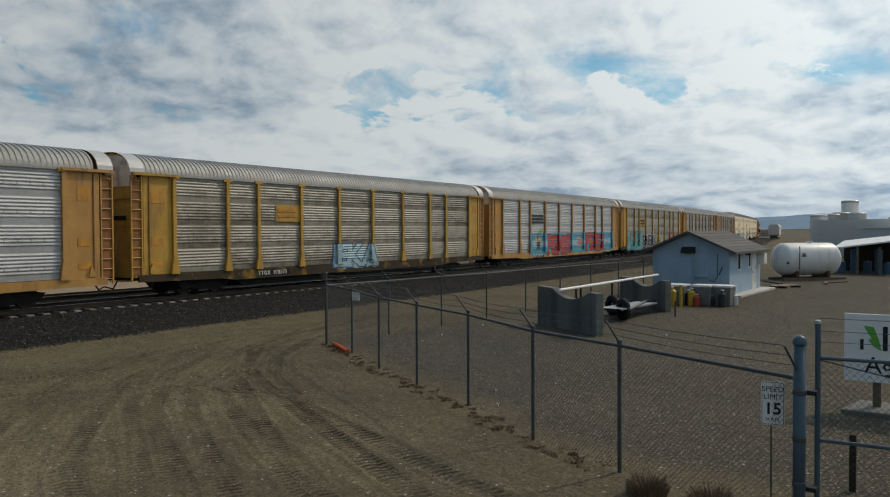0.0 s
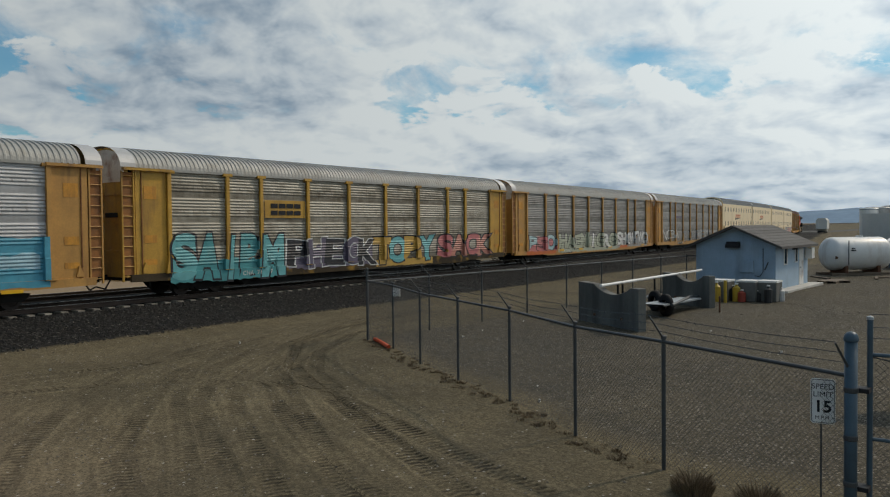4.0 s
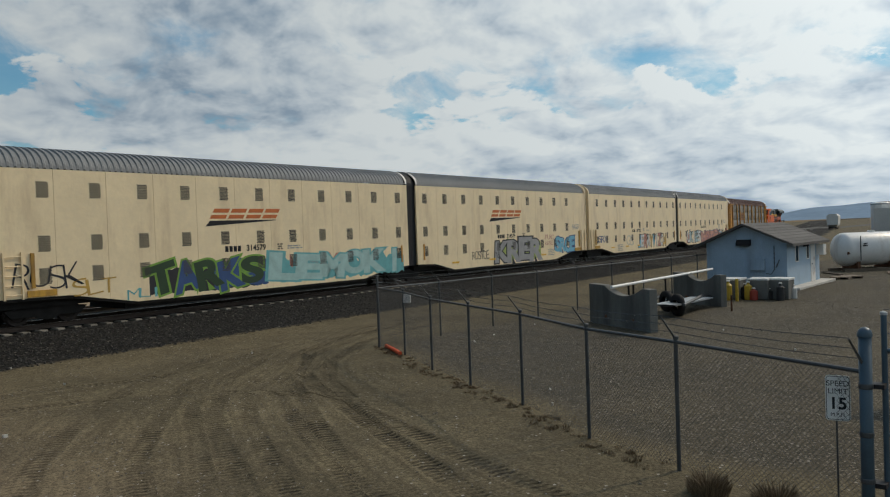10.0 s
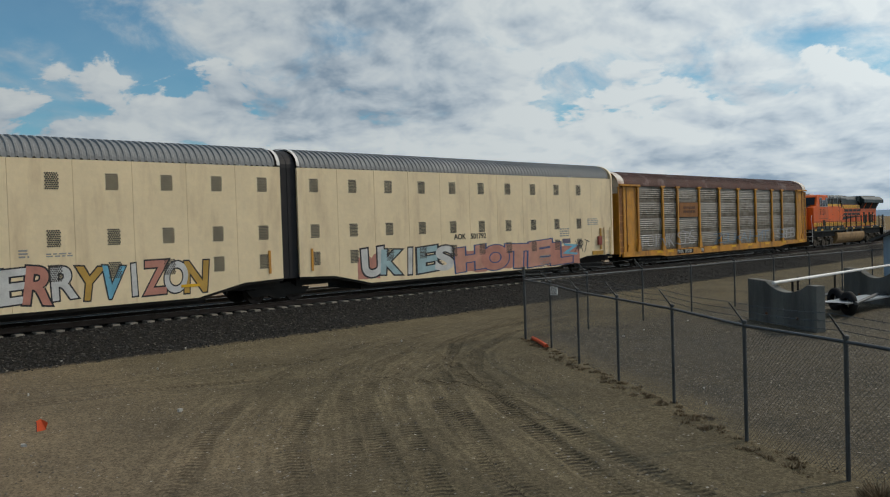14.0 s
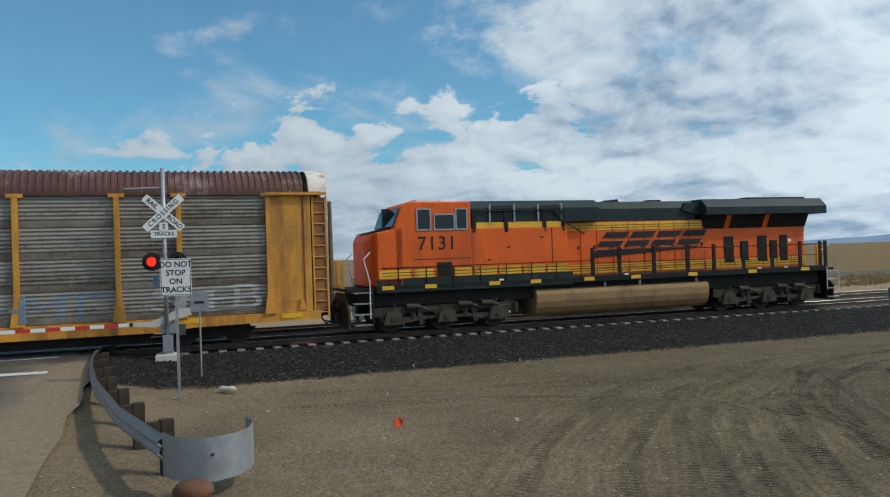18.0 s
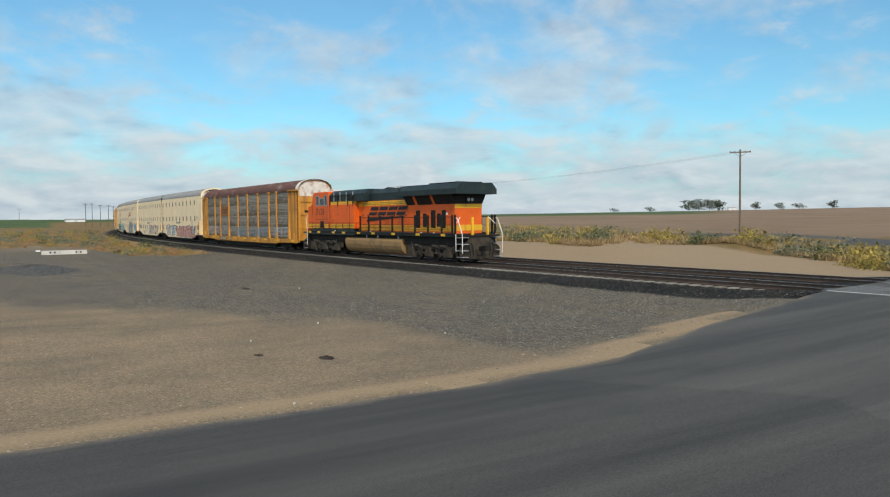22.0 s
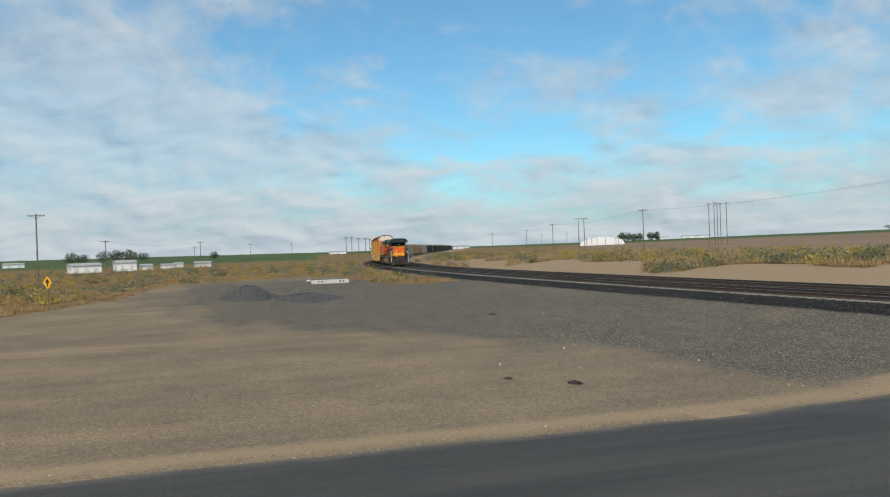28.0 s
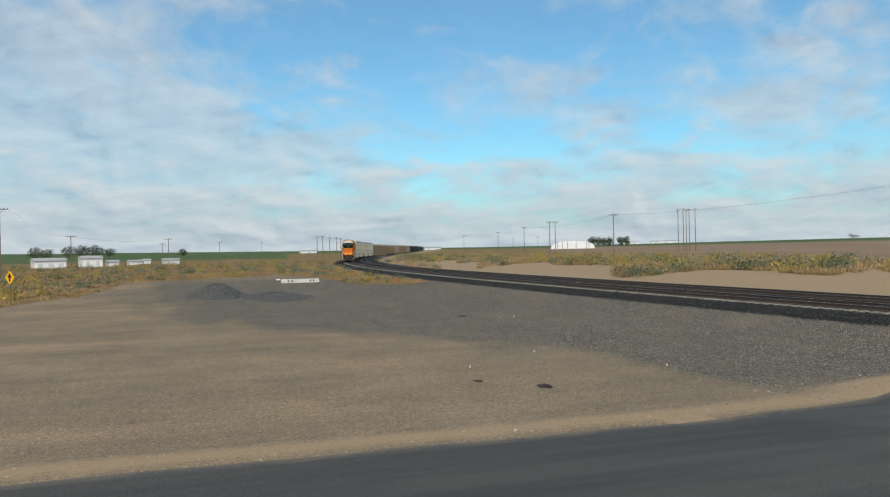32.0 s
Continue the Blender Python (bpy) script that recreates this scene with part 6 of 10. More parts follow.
    part("radiator_inlet", Shape().prism([(-1.0, 3.5), (1.0, 3.5), (1.3, 4.1), (-1.3, 4.1)], "x", 4.5, 9.95), K, lo, "black radiator screens")
    for x in (5.6, 7.6):
        part("inlet_frame", Shape().prism([(-1.02, 3.5), (1.02, 3.5), (1.32, 4.1), (-1.32, 4.1)], "x", x, x + 0.25), O, lo)
    wing = [(-1.5, 4.06), (1.5, 4.06), (1.5, 4.40), (1.15, 4.74), (-1.15, 4.74), (-1.5, 4.40)]
    part("radiator_wing", Shape().prism(wing, "x", 4.4, 10.75), D, lo, bevel=0.02)
    part("wing_nose", Shape().prism([(3.5, 4.3), (4.4, 4.05), (4.4, 4.6), (3.7, 4.6)], "y", -1.1, 1.1), D, lo)
    part("radiator_top", Shape().box(7.0, 10.1, -0.9, 0.9, 4.74, 4.82), K, lo)
    for sy in (-1, 1):
        y = 1.0 * sy
        for x, w, z0, z1 in ((5.85, 0.5, 2.05, 3.15), (6.65, 0.42, 2.1, 2.95), (7.6, 0.5, 2.05, 3.15), (8.2, 0.4, 2.15, 2.95), (8.75, 0.42, 2.05, 3.15)):
            part("grille", Shape().box(x - w / 2, x + w / 2, *sorted((y, y + 0.02 * sy)), z0, z1), K, rad, "black air grille")
        for k in range(7):
            x0 = 4.65 + k * 0.75
            part("stripe", Shape().box(x0, x0 + 0.71, *sorted((y, y + 0.015 * sy)), 1.85, 2.2), Yl, rad, "yellow stripe")
        # stanchions and rail along the walkway
        yr = 1.47 * sy
        for x in (-1.0, 0.2, 1.8, 3.4, 4.7, 6.2, 7.7, 9.2, 10.3, 10.6):
            part("stanchion", Shape().box(x - 0.075, x + 0.075, yr - 0.03, yr + 0.03, 1.7, 2.85), K, lo)
        part("handrail", Shape().rod((-1.0, yr, 2.72), (10.6, yr, 2.72), 0.022), K, lo)
        part("handrail", Shape().rod((-1.0, yr, 2.25), (10.6, yr, 2.25), 0.012), K, lo)
        part("handrail", Shape().rod((-9.5, yr * 1.03, 2.36), (-1.0, yr * 1.03, 2.36), 0.016), K, lo)
        for k in range(8):
            part("stanchion", Shape().rod((-8.9 + 1.05 * k, yr * 1.03, 1.7), (-8.9 + 1.05 * k, yr * 1.03, 2.36), 0.018, 6), K, lo)
        # end steps
        for sx, xe in ((-1, -10.2), (1, 11.0)):
            for q in range(4):
                part("step", Shape().box(xe - 0.32, xe + 0.32, *sorted((yr, yr - 0.45 * sy)), 0.35 + q * 0.38, 0.39 + q * 0.38), M["zinc"], lo)
            part("step_side", Shape().box(xe - 0.36 * sx - 0.02, xe - 0.36 * sx + 0.02, *sorted((yr, yr - 0.5 * sy)), 0.3, 1.72), K, lo)
        part("handrail", Shape().pipe([(11.3, yr, 0.6), (11.3, yr, 1.7), (10.85, yr, 2.6), (10.62, yr, 2.7)], 0.024), M["white"], lo, "pale bent handrail")
        part("handrail", Shape().pipe([(10.65, yr, 0.7), (10.65, yr, 2.3), (10.5, yr * 0.7, 2.72)], 0.024), M["white"], lo, "pale bent handrail")
    part("rear_stripe", Shape().box(9.9, 9.93, -1.0, 1.0, 1.9, 2.25), Yl, lo, "yellow stripe")
    part("rear_stripe", Shape().box(9.9, 9.93, -1.0, 1.0, 3.25, 3.55), Yl, lo, "yellow stripe")
    hl = part("headlight_box", Shape().box(9.9, 10.1, -0.28, 0.28, 3.55, 3.95), K, lo)
    for y in (-0.13, 0.13):
        part("headlight", Shape().lathe([(0, 0.04), (0.1, 0.03), (0.1, 0)], (10.1, y, 3.75), "x", 12), M["zinc"], hl)
    # rear platform, pilot, coupler, hoses
    for xe, sx in ((11.05, 1), (-10.75, -1)):
        part("platform", Shape().box(*sorted((xe, xe - 1.0 * sx)), -1.45, 1.45, 1.55, 1.66), K, lo)
        part("pilot", Shape().prism([(-1.45, 0.25), (1.45, 0.25), (1.45, 0.9), (0.7, 1.5), (-0.7, 1.5), (-1.45, 0.9)], "x", *sorted((xe, xe - 0.08 * sx))), M["greybrown"], lo)
        coupler(lo, xe, sx)
        for y in (-0.9, -0.65, 0.65, 0.9):
            part("hose", Shape().pipe([(xe + 0.02 * sx, y, 1.2), (xe + 0.16 * sx, y, 0.95), (xe + 0.14 * sx, y * 0.9, 0.45)], 0.03), M["rubber"], lo)
        part("yellow_post", Shape().box(xe - 0.06, xe + 0.06, 0.5 * sx, 0.62 * sx, 1.66, 2.7), Yl, lo)
        part("yellow_post", Shape().box(xe - 0.06, xe + 0.06, -0.62 * sx, -0.5 * sx, 1.66, 2.7), Yl, lo)
    # roof fittings
    hn = Shape()
    for k, y in enumerate((-0.25, 0, 0.25)):
        hn.rod((0.45, y, 4.74), (0.95 - 0.1 * k, y, 4.76), 0.035, 8, 0.085)
    hn.rod((0.6, -0.3, 4.6), (0.6, 0.3, 4.72), 0.03)
    part("horn", hn, K, lo)
    part("exhaust_stack", Shape().box(2.0, 3.3, -0.35, 0.35, 4.55, 4.72), K, lo)
    part("exhaust_cap", Shape().box(2.5, 3.1, -0.2, 0.2, 4.72, 4.8), K, lo)
    # three-axle trucks
    for cx in (-7.05, 7.55):
        fr = Shape()
        for y in (-1.15, 1.15):
            fr.prism([(cx - 2.75, 0.95), (cx - 2.75, 0.62), (cx - 2.2, 0.55), (cx - 1.5, 0.72), (cx - 0.55, 0.72), (cx - 0.2, 0.5), (cx + 0.2, 0.5), (cx + 0.55, 0.72), (cx + 1.5, 0.72), (cx + 2.2, 0.55), (cx + 2.75, 0.62), (cx + 2.75, 0.95)], "y", y - 0.09, y + 0.09)
        fr.box(cx - 2.5, cx + 2.5, -1.0, 1.0, 0.6, 0.98)
        t = part("truck_frame", fr, M["greybrown"], lo, "dusty three-axle truck")
        # added dark box that blocks the view between the wheels, as shade
        part("brake_rigging", Shape().box(cx - 2.6, cx + 2.6, -0.66, 0.66, 0.16, 0.75), M["dark"], t)
        for a in (-2.03, 0.0, 2.03):
            w = Shape()
            for y in (-0.75, 0.75):
                s_ = -1 if y < 0 else 1
                w.lathe([(0, y + 0.06 * s_), (0.36, y + 0.04 * s_), (0.38, y + 0.07 * s_), (0.53, y + 0.07 * s_), (0.53, y - 0.06 * s_), (0.56, y - 0.08 * s_), (0, y - 0.09 * s_)], (cx + a, 0, 0.53), "y", 20)
            w.rod((cx + a, -1.0, 0.53), (cx + a, 1.0, 0.53), 0.1, 8)
            part("wheelset", w, M["wheel"], t)
            for y in (-1.3, 1.3):
                part("axle_box", Shape().prism([(cx + a - 0.38, 0.32), (cx + a + 0.38, 0.32), (cx + a + 0.28, 0.72), (cx + a + 0.16, 0.8), (cx + a - 0.16, 0.8), (cx + a - 0.28, 0.72)], "y", y - 0.1, y + 0.1), M["axle"], t)
                part("axle_cap", Shape().rod((cx + a, y - 0.13, 0.53), (cx + a, y + 0.13, 0.53), 0.11, 10), M["greybrown"], t)
                part("spring", Shape().rod((cx + a + 0.75, y * 0.95, 0.55), (cx + a + 0.75, y * 0.95, 0.9), 0.1, 8), M["greybrown"], t)
        for y in (-1.24, 1.24):
            part("equaliser_beam", Shape().prism([(cx - 2.5, 0.42), (cx - 1.4, 0.36), (cx - 1.0, 0.46), (cx + 1.0, 0.46), (cx + 1.4, 0.36), (cx + 2.5, 0.42), (cx + 2.5, 0.58), (cx - 2.5, 0.58)], "y", y - 0.03, y + 0.03), M["axle"], t)
            for a in (-1.05, 1.05):
                part("brake_hanger", Shape().prism([(cx + a - 0.1, 0.9), (cx + a + 0.1, 0.9), (cx + a + 0.2, 0.3), (cx + a + 0.02, 0.25)], "y", y - 0.05, y + 0.05), M["greybrown"], t)
                part("sand_pipe", Shape().pipe([(cx + a * 1.9, y * 1.06, 1.1), (cx + a * 1.75, y * 1.06, 0.55), (cx + a * 1.5, y, 0.18)], 0.022), M["zinc_dark"], t)
        for a in (-1.3, 0.7, 1.6):
            for y in (-1.35, 1.35):
                part("brake_cylinder", Shape().rod((cx + a - 0.25, y, 0.95), (cx + a + 0.25, y, 0.93), 0.1, 10), M["axle"], t)
                part("brake_pipe", Shape().pipe([(cx + a + 0.25, y, 0.93), (cx + a + 0.6, y, 0.8), (cx + a + 0.9, y, 0.82)], 0.025), M["zinc_dark"], t)
    return lo


# ---- the train ----
HOME = Matrix.Identity(4)
TRAIN = []
TRAIN.append((locomotive(HOME), 271.15, 7.3))
TRAIN.append((autorack("autorack_car", "autorack car with rusty brown roof and faded yellow posts", M["yellow2"], M["galv_dark"], "dark", M["roof_rust"], HOME, extra=extra_a0), 245.8, 10.0))
for _nm, _lab, _off, _left, _ex in (("automax_unit", "cream articulated car carrier unit with pink and white graffiti", 220.45, False, extra_c1), ("automax_unit", "cream articulated car carrier unit with outlined graffiti", 198.35, True, extra_c2), ("automax_unit", "cream articulated car carrier unit with grey and blue graffiti", 176.15, False, extra_b1), ("automax_unit", "cream articulated car carrier unit with green and teal graffiti", 154.05, True, extra_b2)):
    TRAIN.append((automax(_nm, _lab, HOME, _left, _ex), _off, 9.5))
for _lab, _off, _f, _p, _k, _r, _ex in (
        ("yellow-framed autorack car with pale scrawled graffiti", 128.7, "orange_car", "galv", "g", "roof_galv", extra_a1),
        ("autorack car with large pastel lettering along its foot", 100.1, "orange_car", "galv", "g", "roof_galv", extra_a2),
        ("yellow autorack car with teal, gold and pink graffiti", 71.5, "yellow", "galv_dirty", "dirty", "roof_galv", extra_a3),
        ("bright galvanised autorack car with blue and red graffiti", 42.9, "orange_car", "galv_new", "new", "roof_galv", extra_a4),
        ("dull yellow autorack car with a small pale blue tag", 14.3, "yellow", "galv_dirty", "dirty", "roof_galv", extra_a5),
        ("orange autorack car with bright galvanised panels", -14.3, "orange_car", "galv_new", "new", "roof_galv", None)):
    TRAIN.append((autorack("autorack_car", _lab, M[_f], M[_p], _k, M[_r], HOME, extra=_ex), _off, 10.0))
_plain = autorack("autorack_car", "plain grey autorack car far ahead in the train", M["yellow2"], M["galv_dirty"], "dirty", M["roof_galv"], HOME, cheap=True)
TRAIN.append((_plain, -42.9, 10.0))
for _k in range(2, 12):
    TRAIN.append((copy_thing(_plain, HOME), -14.3 - 28.6 * _k, 10.0))

# ---- yard: fence, gate, signs ----
def gz(x, y):
    return float(terrain(np.array([float(x)]), np.array([float(y)]))[0])


FENCE = [(17.15, 16.75), (16.4, 15.0), (15.0, 12.8), (13.85, 10.7), (12.8, 8.6), (11.3, 6.3), (10.4, 4.4)]
GATE_POST = (9.30, 1.82)


def chain_link(parent, p, q, h, pitch=0.07):
    """Diagonal wires of one bay of chain link, from post to post."""
    p, q = Vector((*p, gz(*p) + 0.04)), Vector((*q, gz(*q) + 0.04))
    run = Vector((q.x - p.x, q.y - p.y, 0))
    ln = run.length
    slope = (q.z - p.z) / ln
    u = run / ln
    side = Vector((-u.y, u.x, 0))
    sh = Shape()
    r = 0.0023
    for sgn in (1, -1):
        c = -h
        while c < ln + h:
            # the wire rises with sgn along the run
            a0, a1 = (c, c + h) if sgn > 0 else (c + h, c)
            t0, t1 = 0.0, 1.0
            d = a1 - a0
            for lim, s in ((0, 1), (ln, -1)):
                f0, f1 = s * (a0 - lim), s * (a1 - lim)
                if f0 < 0 and f1 < 0:
                    t0 = 2
                elif f0 < 0:
                    t0 = max(t0, -f0 / (f1 - f0))
                elif f1 < 0:
                    t1 = min(t1, f0 / (f0 - f1))
            if t0 < t1:
                w0, w1 = a0 + d * t0, a0 + d * t1
                e0 = p + u * w0 + Vector((0, 0, slope * w0 + h * t0))
                e1 = p + u * w1 + Vector((0, 0, slope * w1 + h * t1))
                n = Vector((0, 0, 1)) * r
                vs = [e0 + side * r, e0 - side * r * 0.5 + n, e0 - side * r * 0.5 - n, e1 + side * r, e1 - side * r * 0.5 + n, e1 - side * r * 0.5 - n]
                sh.add(vs, [(0, 1, 4, 3), (1, 2, 5, 4), (2, 0, 3, 5)])
            c += pitch
    ob = part("chain_link", sh, M["mesh_wire"], parent, "grey chain-link mesh")
    ob["kind"] = "stuff"


def fence_run(name, label, posts, lean, last_arm=True, top=1.80):
    fe = thing(name, label, "fence")
    tops = []
    for k, (x, y) in enumerate(posts):
        z = gz(x, y)
        corner = k == 0
        h = 2.15 if corner else 1.84
        sh = Shape().rod((x, y, z - 0.1), (x, y, z + h), 0.036 if corner else 0.030, 10)
        sh.lathe([(0.04, 0), (0.042, 0.04), (0.0, 0.06)], (x, y, z + h), "z", 10)
        po = part("post", sh, M["zinc_dark"], fe)
        tops.append(Vector((x, y, z + top)))
        if not corner:
            tip = Vector((x + lean[0], y + lean[1], z + h + 0.34))
            part("barb_arm", Shape().rod((x, y, z + h), tip, 0.017, 5, 0.012), M["zinc_dark"], po)
    for a, b in zip(tops, tops[1:]):
        part("top_rail", Shape().rod(a, b, 0.026, 8), M["zinc_dark"], fe)
        ln = (b - a).length
        chain_link(fe, (a.x, a.y), (b.x, b.y), top - 0.06, 0.07 if min(a.x, b.x) < 20 else 0.13)
        for f in (0.3, 0.65, 1.0):
            o = Vector((lean[0] * f, lean[1] * f, 0.05 + 0.34 * f))
            bw = Shape()
            n = max(3, int(ln / 0.8))
            pts = [a.lerp(b, i / n) + o - Vector((0, 0, 0.03 * math.sin(math.pi * i / n))) for i in range(n + 1)]
            bw.pipe(pts, 0.0045, 3)
            m = int(ln / 0.14)
            for i in range(1, m):
                c = a.lerp(b, i / m) + o - Vector((0, 0, 0.03 * math.sin(math.pi * i / m)))
                bw.rod(c + Vector((0.0, 0.012, 0.022)), c - Vector((0.0, 0.012, 0.022)), 0.003, 3)
            part("barbed_wire", bw, M["zinc_dark"], fe)
    return fe


yard_fence = fence_run("chain_link_fence", "tall chain-link fence with leaning barbed-wire arms round the yard", FENCE + [GATE_POST], (-0.26, 0.10))
fence_run("chain_link_fence", "chain-link fence with barbed wire along the railway side", [(17.2, 16.78)] + [(17.15 + 2.95 * k, 16.75 - 0.012 * k * k) for k in range(1, 15)], (-0.22, 0.16))
part("fence_plate", Shape().box(16.38, 16.41, 14.72, 15.02, gz(16.4, 15) + 1.5, gz(16.4, 15) + 1.74), M["white_sign"], yard_fence, "small white plate")


def gate():
    gx, gy = GATE_POST
    z = gz(gx, gy)
    gp = thing("gate_post", "thick blue-grey steel gate post with a domed cap", "gate post")
    part("pipe", Shape().rod((gx, gy, z - 0.1), (gx, gy, z + 2.18), 0.066, 18), M["blue_pipe"], gp, smooth=True)
    part("cap", Shape().lathe([(0.076, 0), (0.076, 0.03), (0.064, 0.07), (0.036, 0.095), (0.0, 0.105)], (gx, gy, z + 2.18), "z", 18), M["blue_pipe"], gp, "domed cap", smooth=True)
    for h in (0.6, 1.1, 1.62):
        part("band", Shape().lathe([(0.068, 0), (0.074, 0.01), (0.074, 0.05), (0.068, 0.06)], (gx, gy, z + h), "z", 18), M["zinc_dark"], gp)
    g = thing("yard_gate", "chain-link swing gate on a pipe frame beside its post", "gate")
    ax, ay, bx, by = 9.49, 1.67, 9.95, -2.6
    part("gate_upright", Shape().rod((ax, ay, z + 0.05), (ax, ay, z + 2.40), 0.03, 14), M["blue_pipe"], g)
    part("gate_cap", Shape().lathe([(0.038, 0), (0.036, 0.03), (0.0, 0.045)], (ax, ay, z + 2.40), "z", 14), M["zinc"], g)
    for h, r in ((2.02, 0.021), (1.10, 0.021), (0.12, 0.021)):
        part("gate_rail", Shape().rod((ax, ay, z + h), (bx, by, z + h), r, 10), M["blue_pipe"], g)
    part("gate_upright", Shape().rod((bx, by, z + 0.05), (bx, by, z + 2.05), 0.038, 12), M["blue_pipe"], g)
    part("gate_brace", Shape().rod((ax, ay, z + 2.0), (bx, by, z + 1.12), 0.008, 6), M["zinc_dark"], g)
    chain_link(g, (ax, ay), (bx, by), 1.98, 0.075)
    for h in (0.55, 1.62):
        hg = Shape().box(gx + 0.02, ax, ay - 0.02, gy + 0.03, z + h, z + h + 0.05)
        hg.rod((ax - 0.06, ay + 0.14, z + h - 0.07), (ax - 0.06, ay + 0.14, z + h + 0.16), 0.018, 8)
        part("hinge", hg, M["letter_k"], g)
    for f in (0.35, 0.65, 1.0):
        part("barbed_wire", Shape().rod((ax, ay, z + 2.06 + 0.4 * f), (bx, by, z + 2.06 + 0.4 * f), 0.0045, 4), M["zinc_dark"], g)
    st = Shape().box(11.4, 11.46, 1.55, 1.63, z - 0.05, z + 0.75)
    tagged(part("gate_stop", st, M["wood_dark"]), "short dark stake in the ground by the gate", "stake")


gate()


def facing(x, y, z, to=(0, 0)):
    """A pose whose -y axis points at a place."""
    return Matrix.Translation((x, y, z)) @ Matrix.Rotation(math.atan2(to[1] - y, to[0] - x) + math.pi / 2, 4, "Z")


def rounded(w, h, r, n=4):
    pts = []
    for cx, cz, a0 in ((w / 2 - r, h / 2 - r, 0), (-w / 2 + r, h / 2 - r, 90), (-w / 2 + r, -h / 2 + r, 180), (w / 2 - r, -h / 2 + r, 270)):
        for k in range(n + 1):
            a = radians(a0 + 90 * k / n)
            pts.append((cx + r * math.cos(a), cz + r * math.sin(a)))
    return pts


def speed_sign():
    t = thing("speed_limit_sign", "small white speed limit sign wired to the fence", "road sign", facing(9.44, 2.13, -0.75 + 1.47, (0, 0.2)) @ Matrix.Scale(0.87, 4))
    pl = part("plate", Shape().prism(rounded(0.29, 0.58, 0.04), "y", 0, 0.006), M["white_sign"], t)
    rim = rounded(0.27, 0.56, 0.035)
    inn = rounded(0.256, 0.546, 0.03)
    sh = Shape()
    for i in range(len(rim)):
        j = (i + 1) % len(rim)
        sh.add([(rim[i][0], -0.002, rim[i][1]), (rim[j][0], -0.002, rim[j][1]), (inn[j][0], -0.002, inn[j][1]), (inn[i][0], -0.002, inn[i][1])], [(0, 1, 2, 3)])
    part("border", sh, M["letter_k"], pl)
    for tx, z, s in (("SPEED", 0.185, 0.098), ("LIMIT", 0.085, 0.098), ("15", -0.075, 0.21), ("M.P.H.", -0.215, 0.068)):
        lettering(tx, s, M["letter_k"], pl, Matrix.Translation((0, -0.003, z)), bold=0.0 if s < 0.2 else 0.005, depth=0.001)
    part("stake", Shape().rod((-0.02, 0.03, -1.4), (-0.02, 0.03, 0.3), 0.012, 6), M["zinc_dark"], t)


speed_sign()


def company_sign():
    t = thing("company_sign", "white company signboard on wooden posts over a concrete pad", "sign", facing(16.75, 1.75, -0.75, (0, 1.2)))
    part("board", Shape().box(-0.75, 1.75, 0, 0.06, 0.55, 1.84), M["white_sign"], t, bevel=0.008)
    for x in (-0.2, 1.2):
        part("post", Shape().box(x - 0.07, x + 0.07, 0.07, 0.2, -0.1, 1.2), M["wood"], t)
    leaf = [(-0.42, 1.62), (-0.25, 1.60), (-0.16, 1.35), (-0.12, 1.16), (-0.26, 1.34), (-0.36, 1.5)]
    gm = mat("green logo paint", (0.10, 0.40, 0.05), 0.5, 0, 0.1, 5)
    part("logo_leaf", Shape().prism(leaf, "y", -0.008, -0.002), gm, t, "green leaf shape")
    part("logo_leaf", Shape().prism([(-0.34, 1.36), (-0.2, 1.38), (-0.12, 1.16), (-0.24, 1.22)], "y", -0.012, -0.008), gm, t, "green leaf shape")
    for a, b, z0, z1 in ((-0.48, -0.42, 1.16, 1.36), (-0.1, -0.02, 1.16, 1.62), (0.1, 0.17, 1.22, 1.45), (0.3, 0.37, 1.16, 1.45), (0.1, 0.37, 1.16, 1.22), (0.5, 0.57, 1.16, 1.6), (0.66, 0.73, 1.16, 1.45), (0.84, 0.91, 1.16, 1.45), (0.98, 1.25, 1.16, 1.23), (0.98, 1.05, 1.16, 1.45), (1.35, 1.42, 1.16, 1.45)):
        part("logo_bar", Shape().box(a, b, -0.008, -0.002, z0, z1), M["letter_k"], t)
    lettering("Ag So", 0.44, M["letter_k"], t, Matrix.Translation((0.12, -0.006, 0.86)), bold=0.002, depth=0.001)
    pad = Shape().prism([(-0.75, -0.5), (2.0, -0.5), (2.0, 0.6), (-0.55, 0.6)], "z", -0.06, 0.08)
    p = part("concrete_pad", pad, M["concrete"], at=t.matrix_basis.copy(), bevel=0.02)
    tagged(p, "weathered pale concrete pad under the signboard", "concrete pad")


company_sign()


# ---- yard: building, tank, blocks ----
M["blue_wall"] = mat("light blue painted siding", (0.33, 0.45, 0.56), 0.7, 0, 0.12, 1.5, stain=(0.24, 0.31, 0.38), amount=0.25, sscale=0.8, streak=0.6)
M["shingle"] = mat("grey asphalt shingles", (0.11, 0.105, 0.10), 0.9, 0, 0.25, 2, bump=0.4, bscale=30, obrand=0.2)
M["tank_white"] = mat("white tank paint", (0.78, 0.77, 0.74), 0.4, 0, 0.08, 0.8, stain=(0.55, 0.50, 0.44), amount=0.25, streak=0.8)


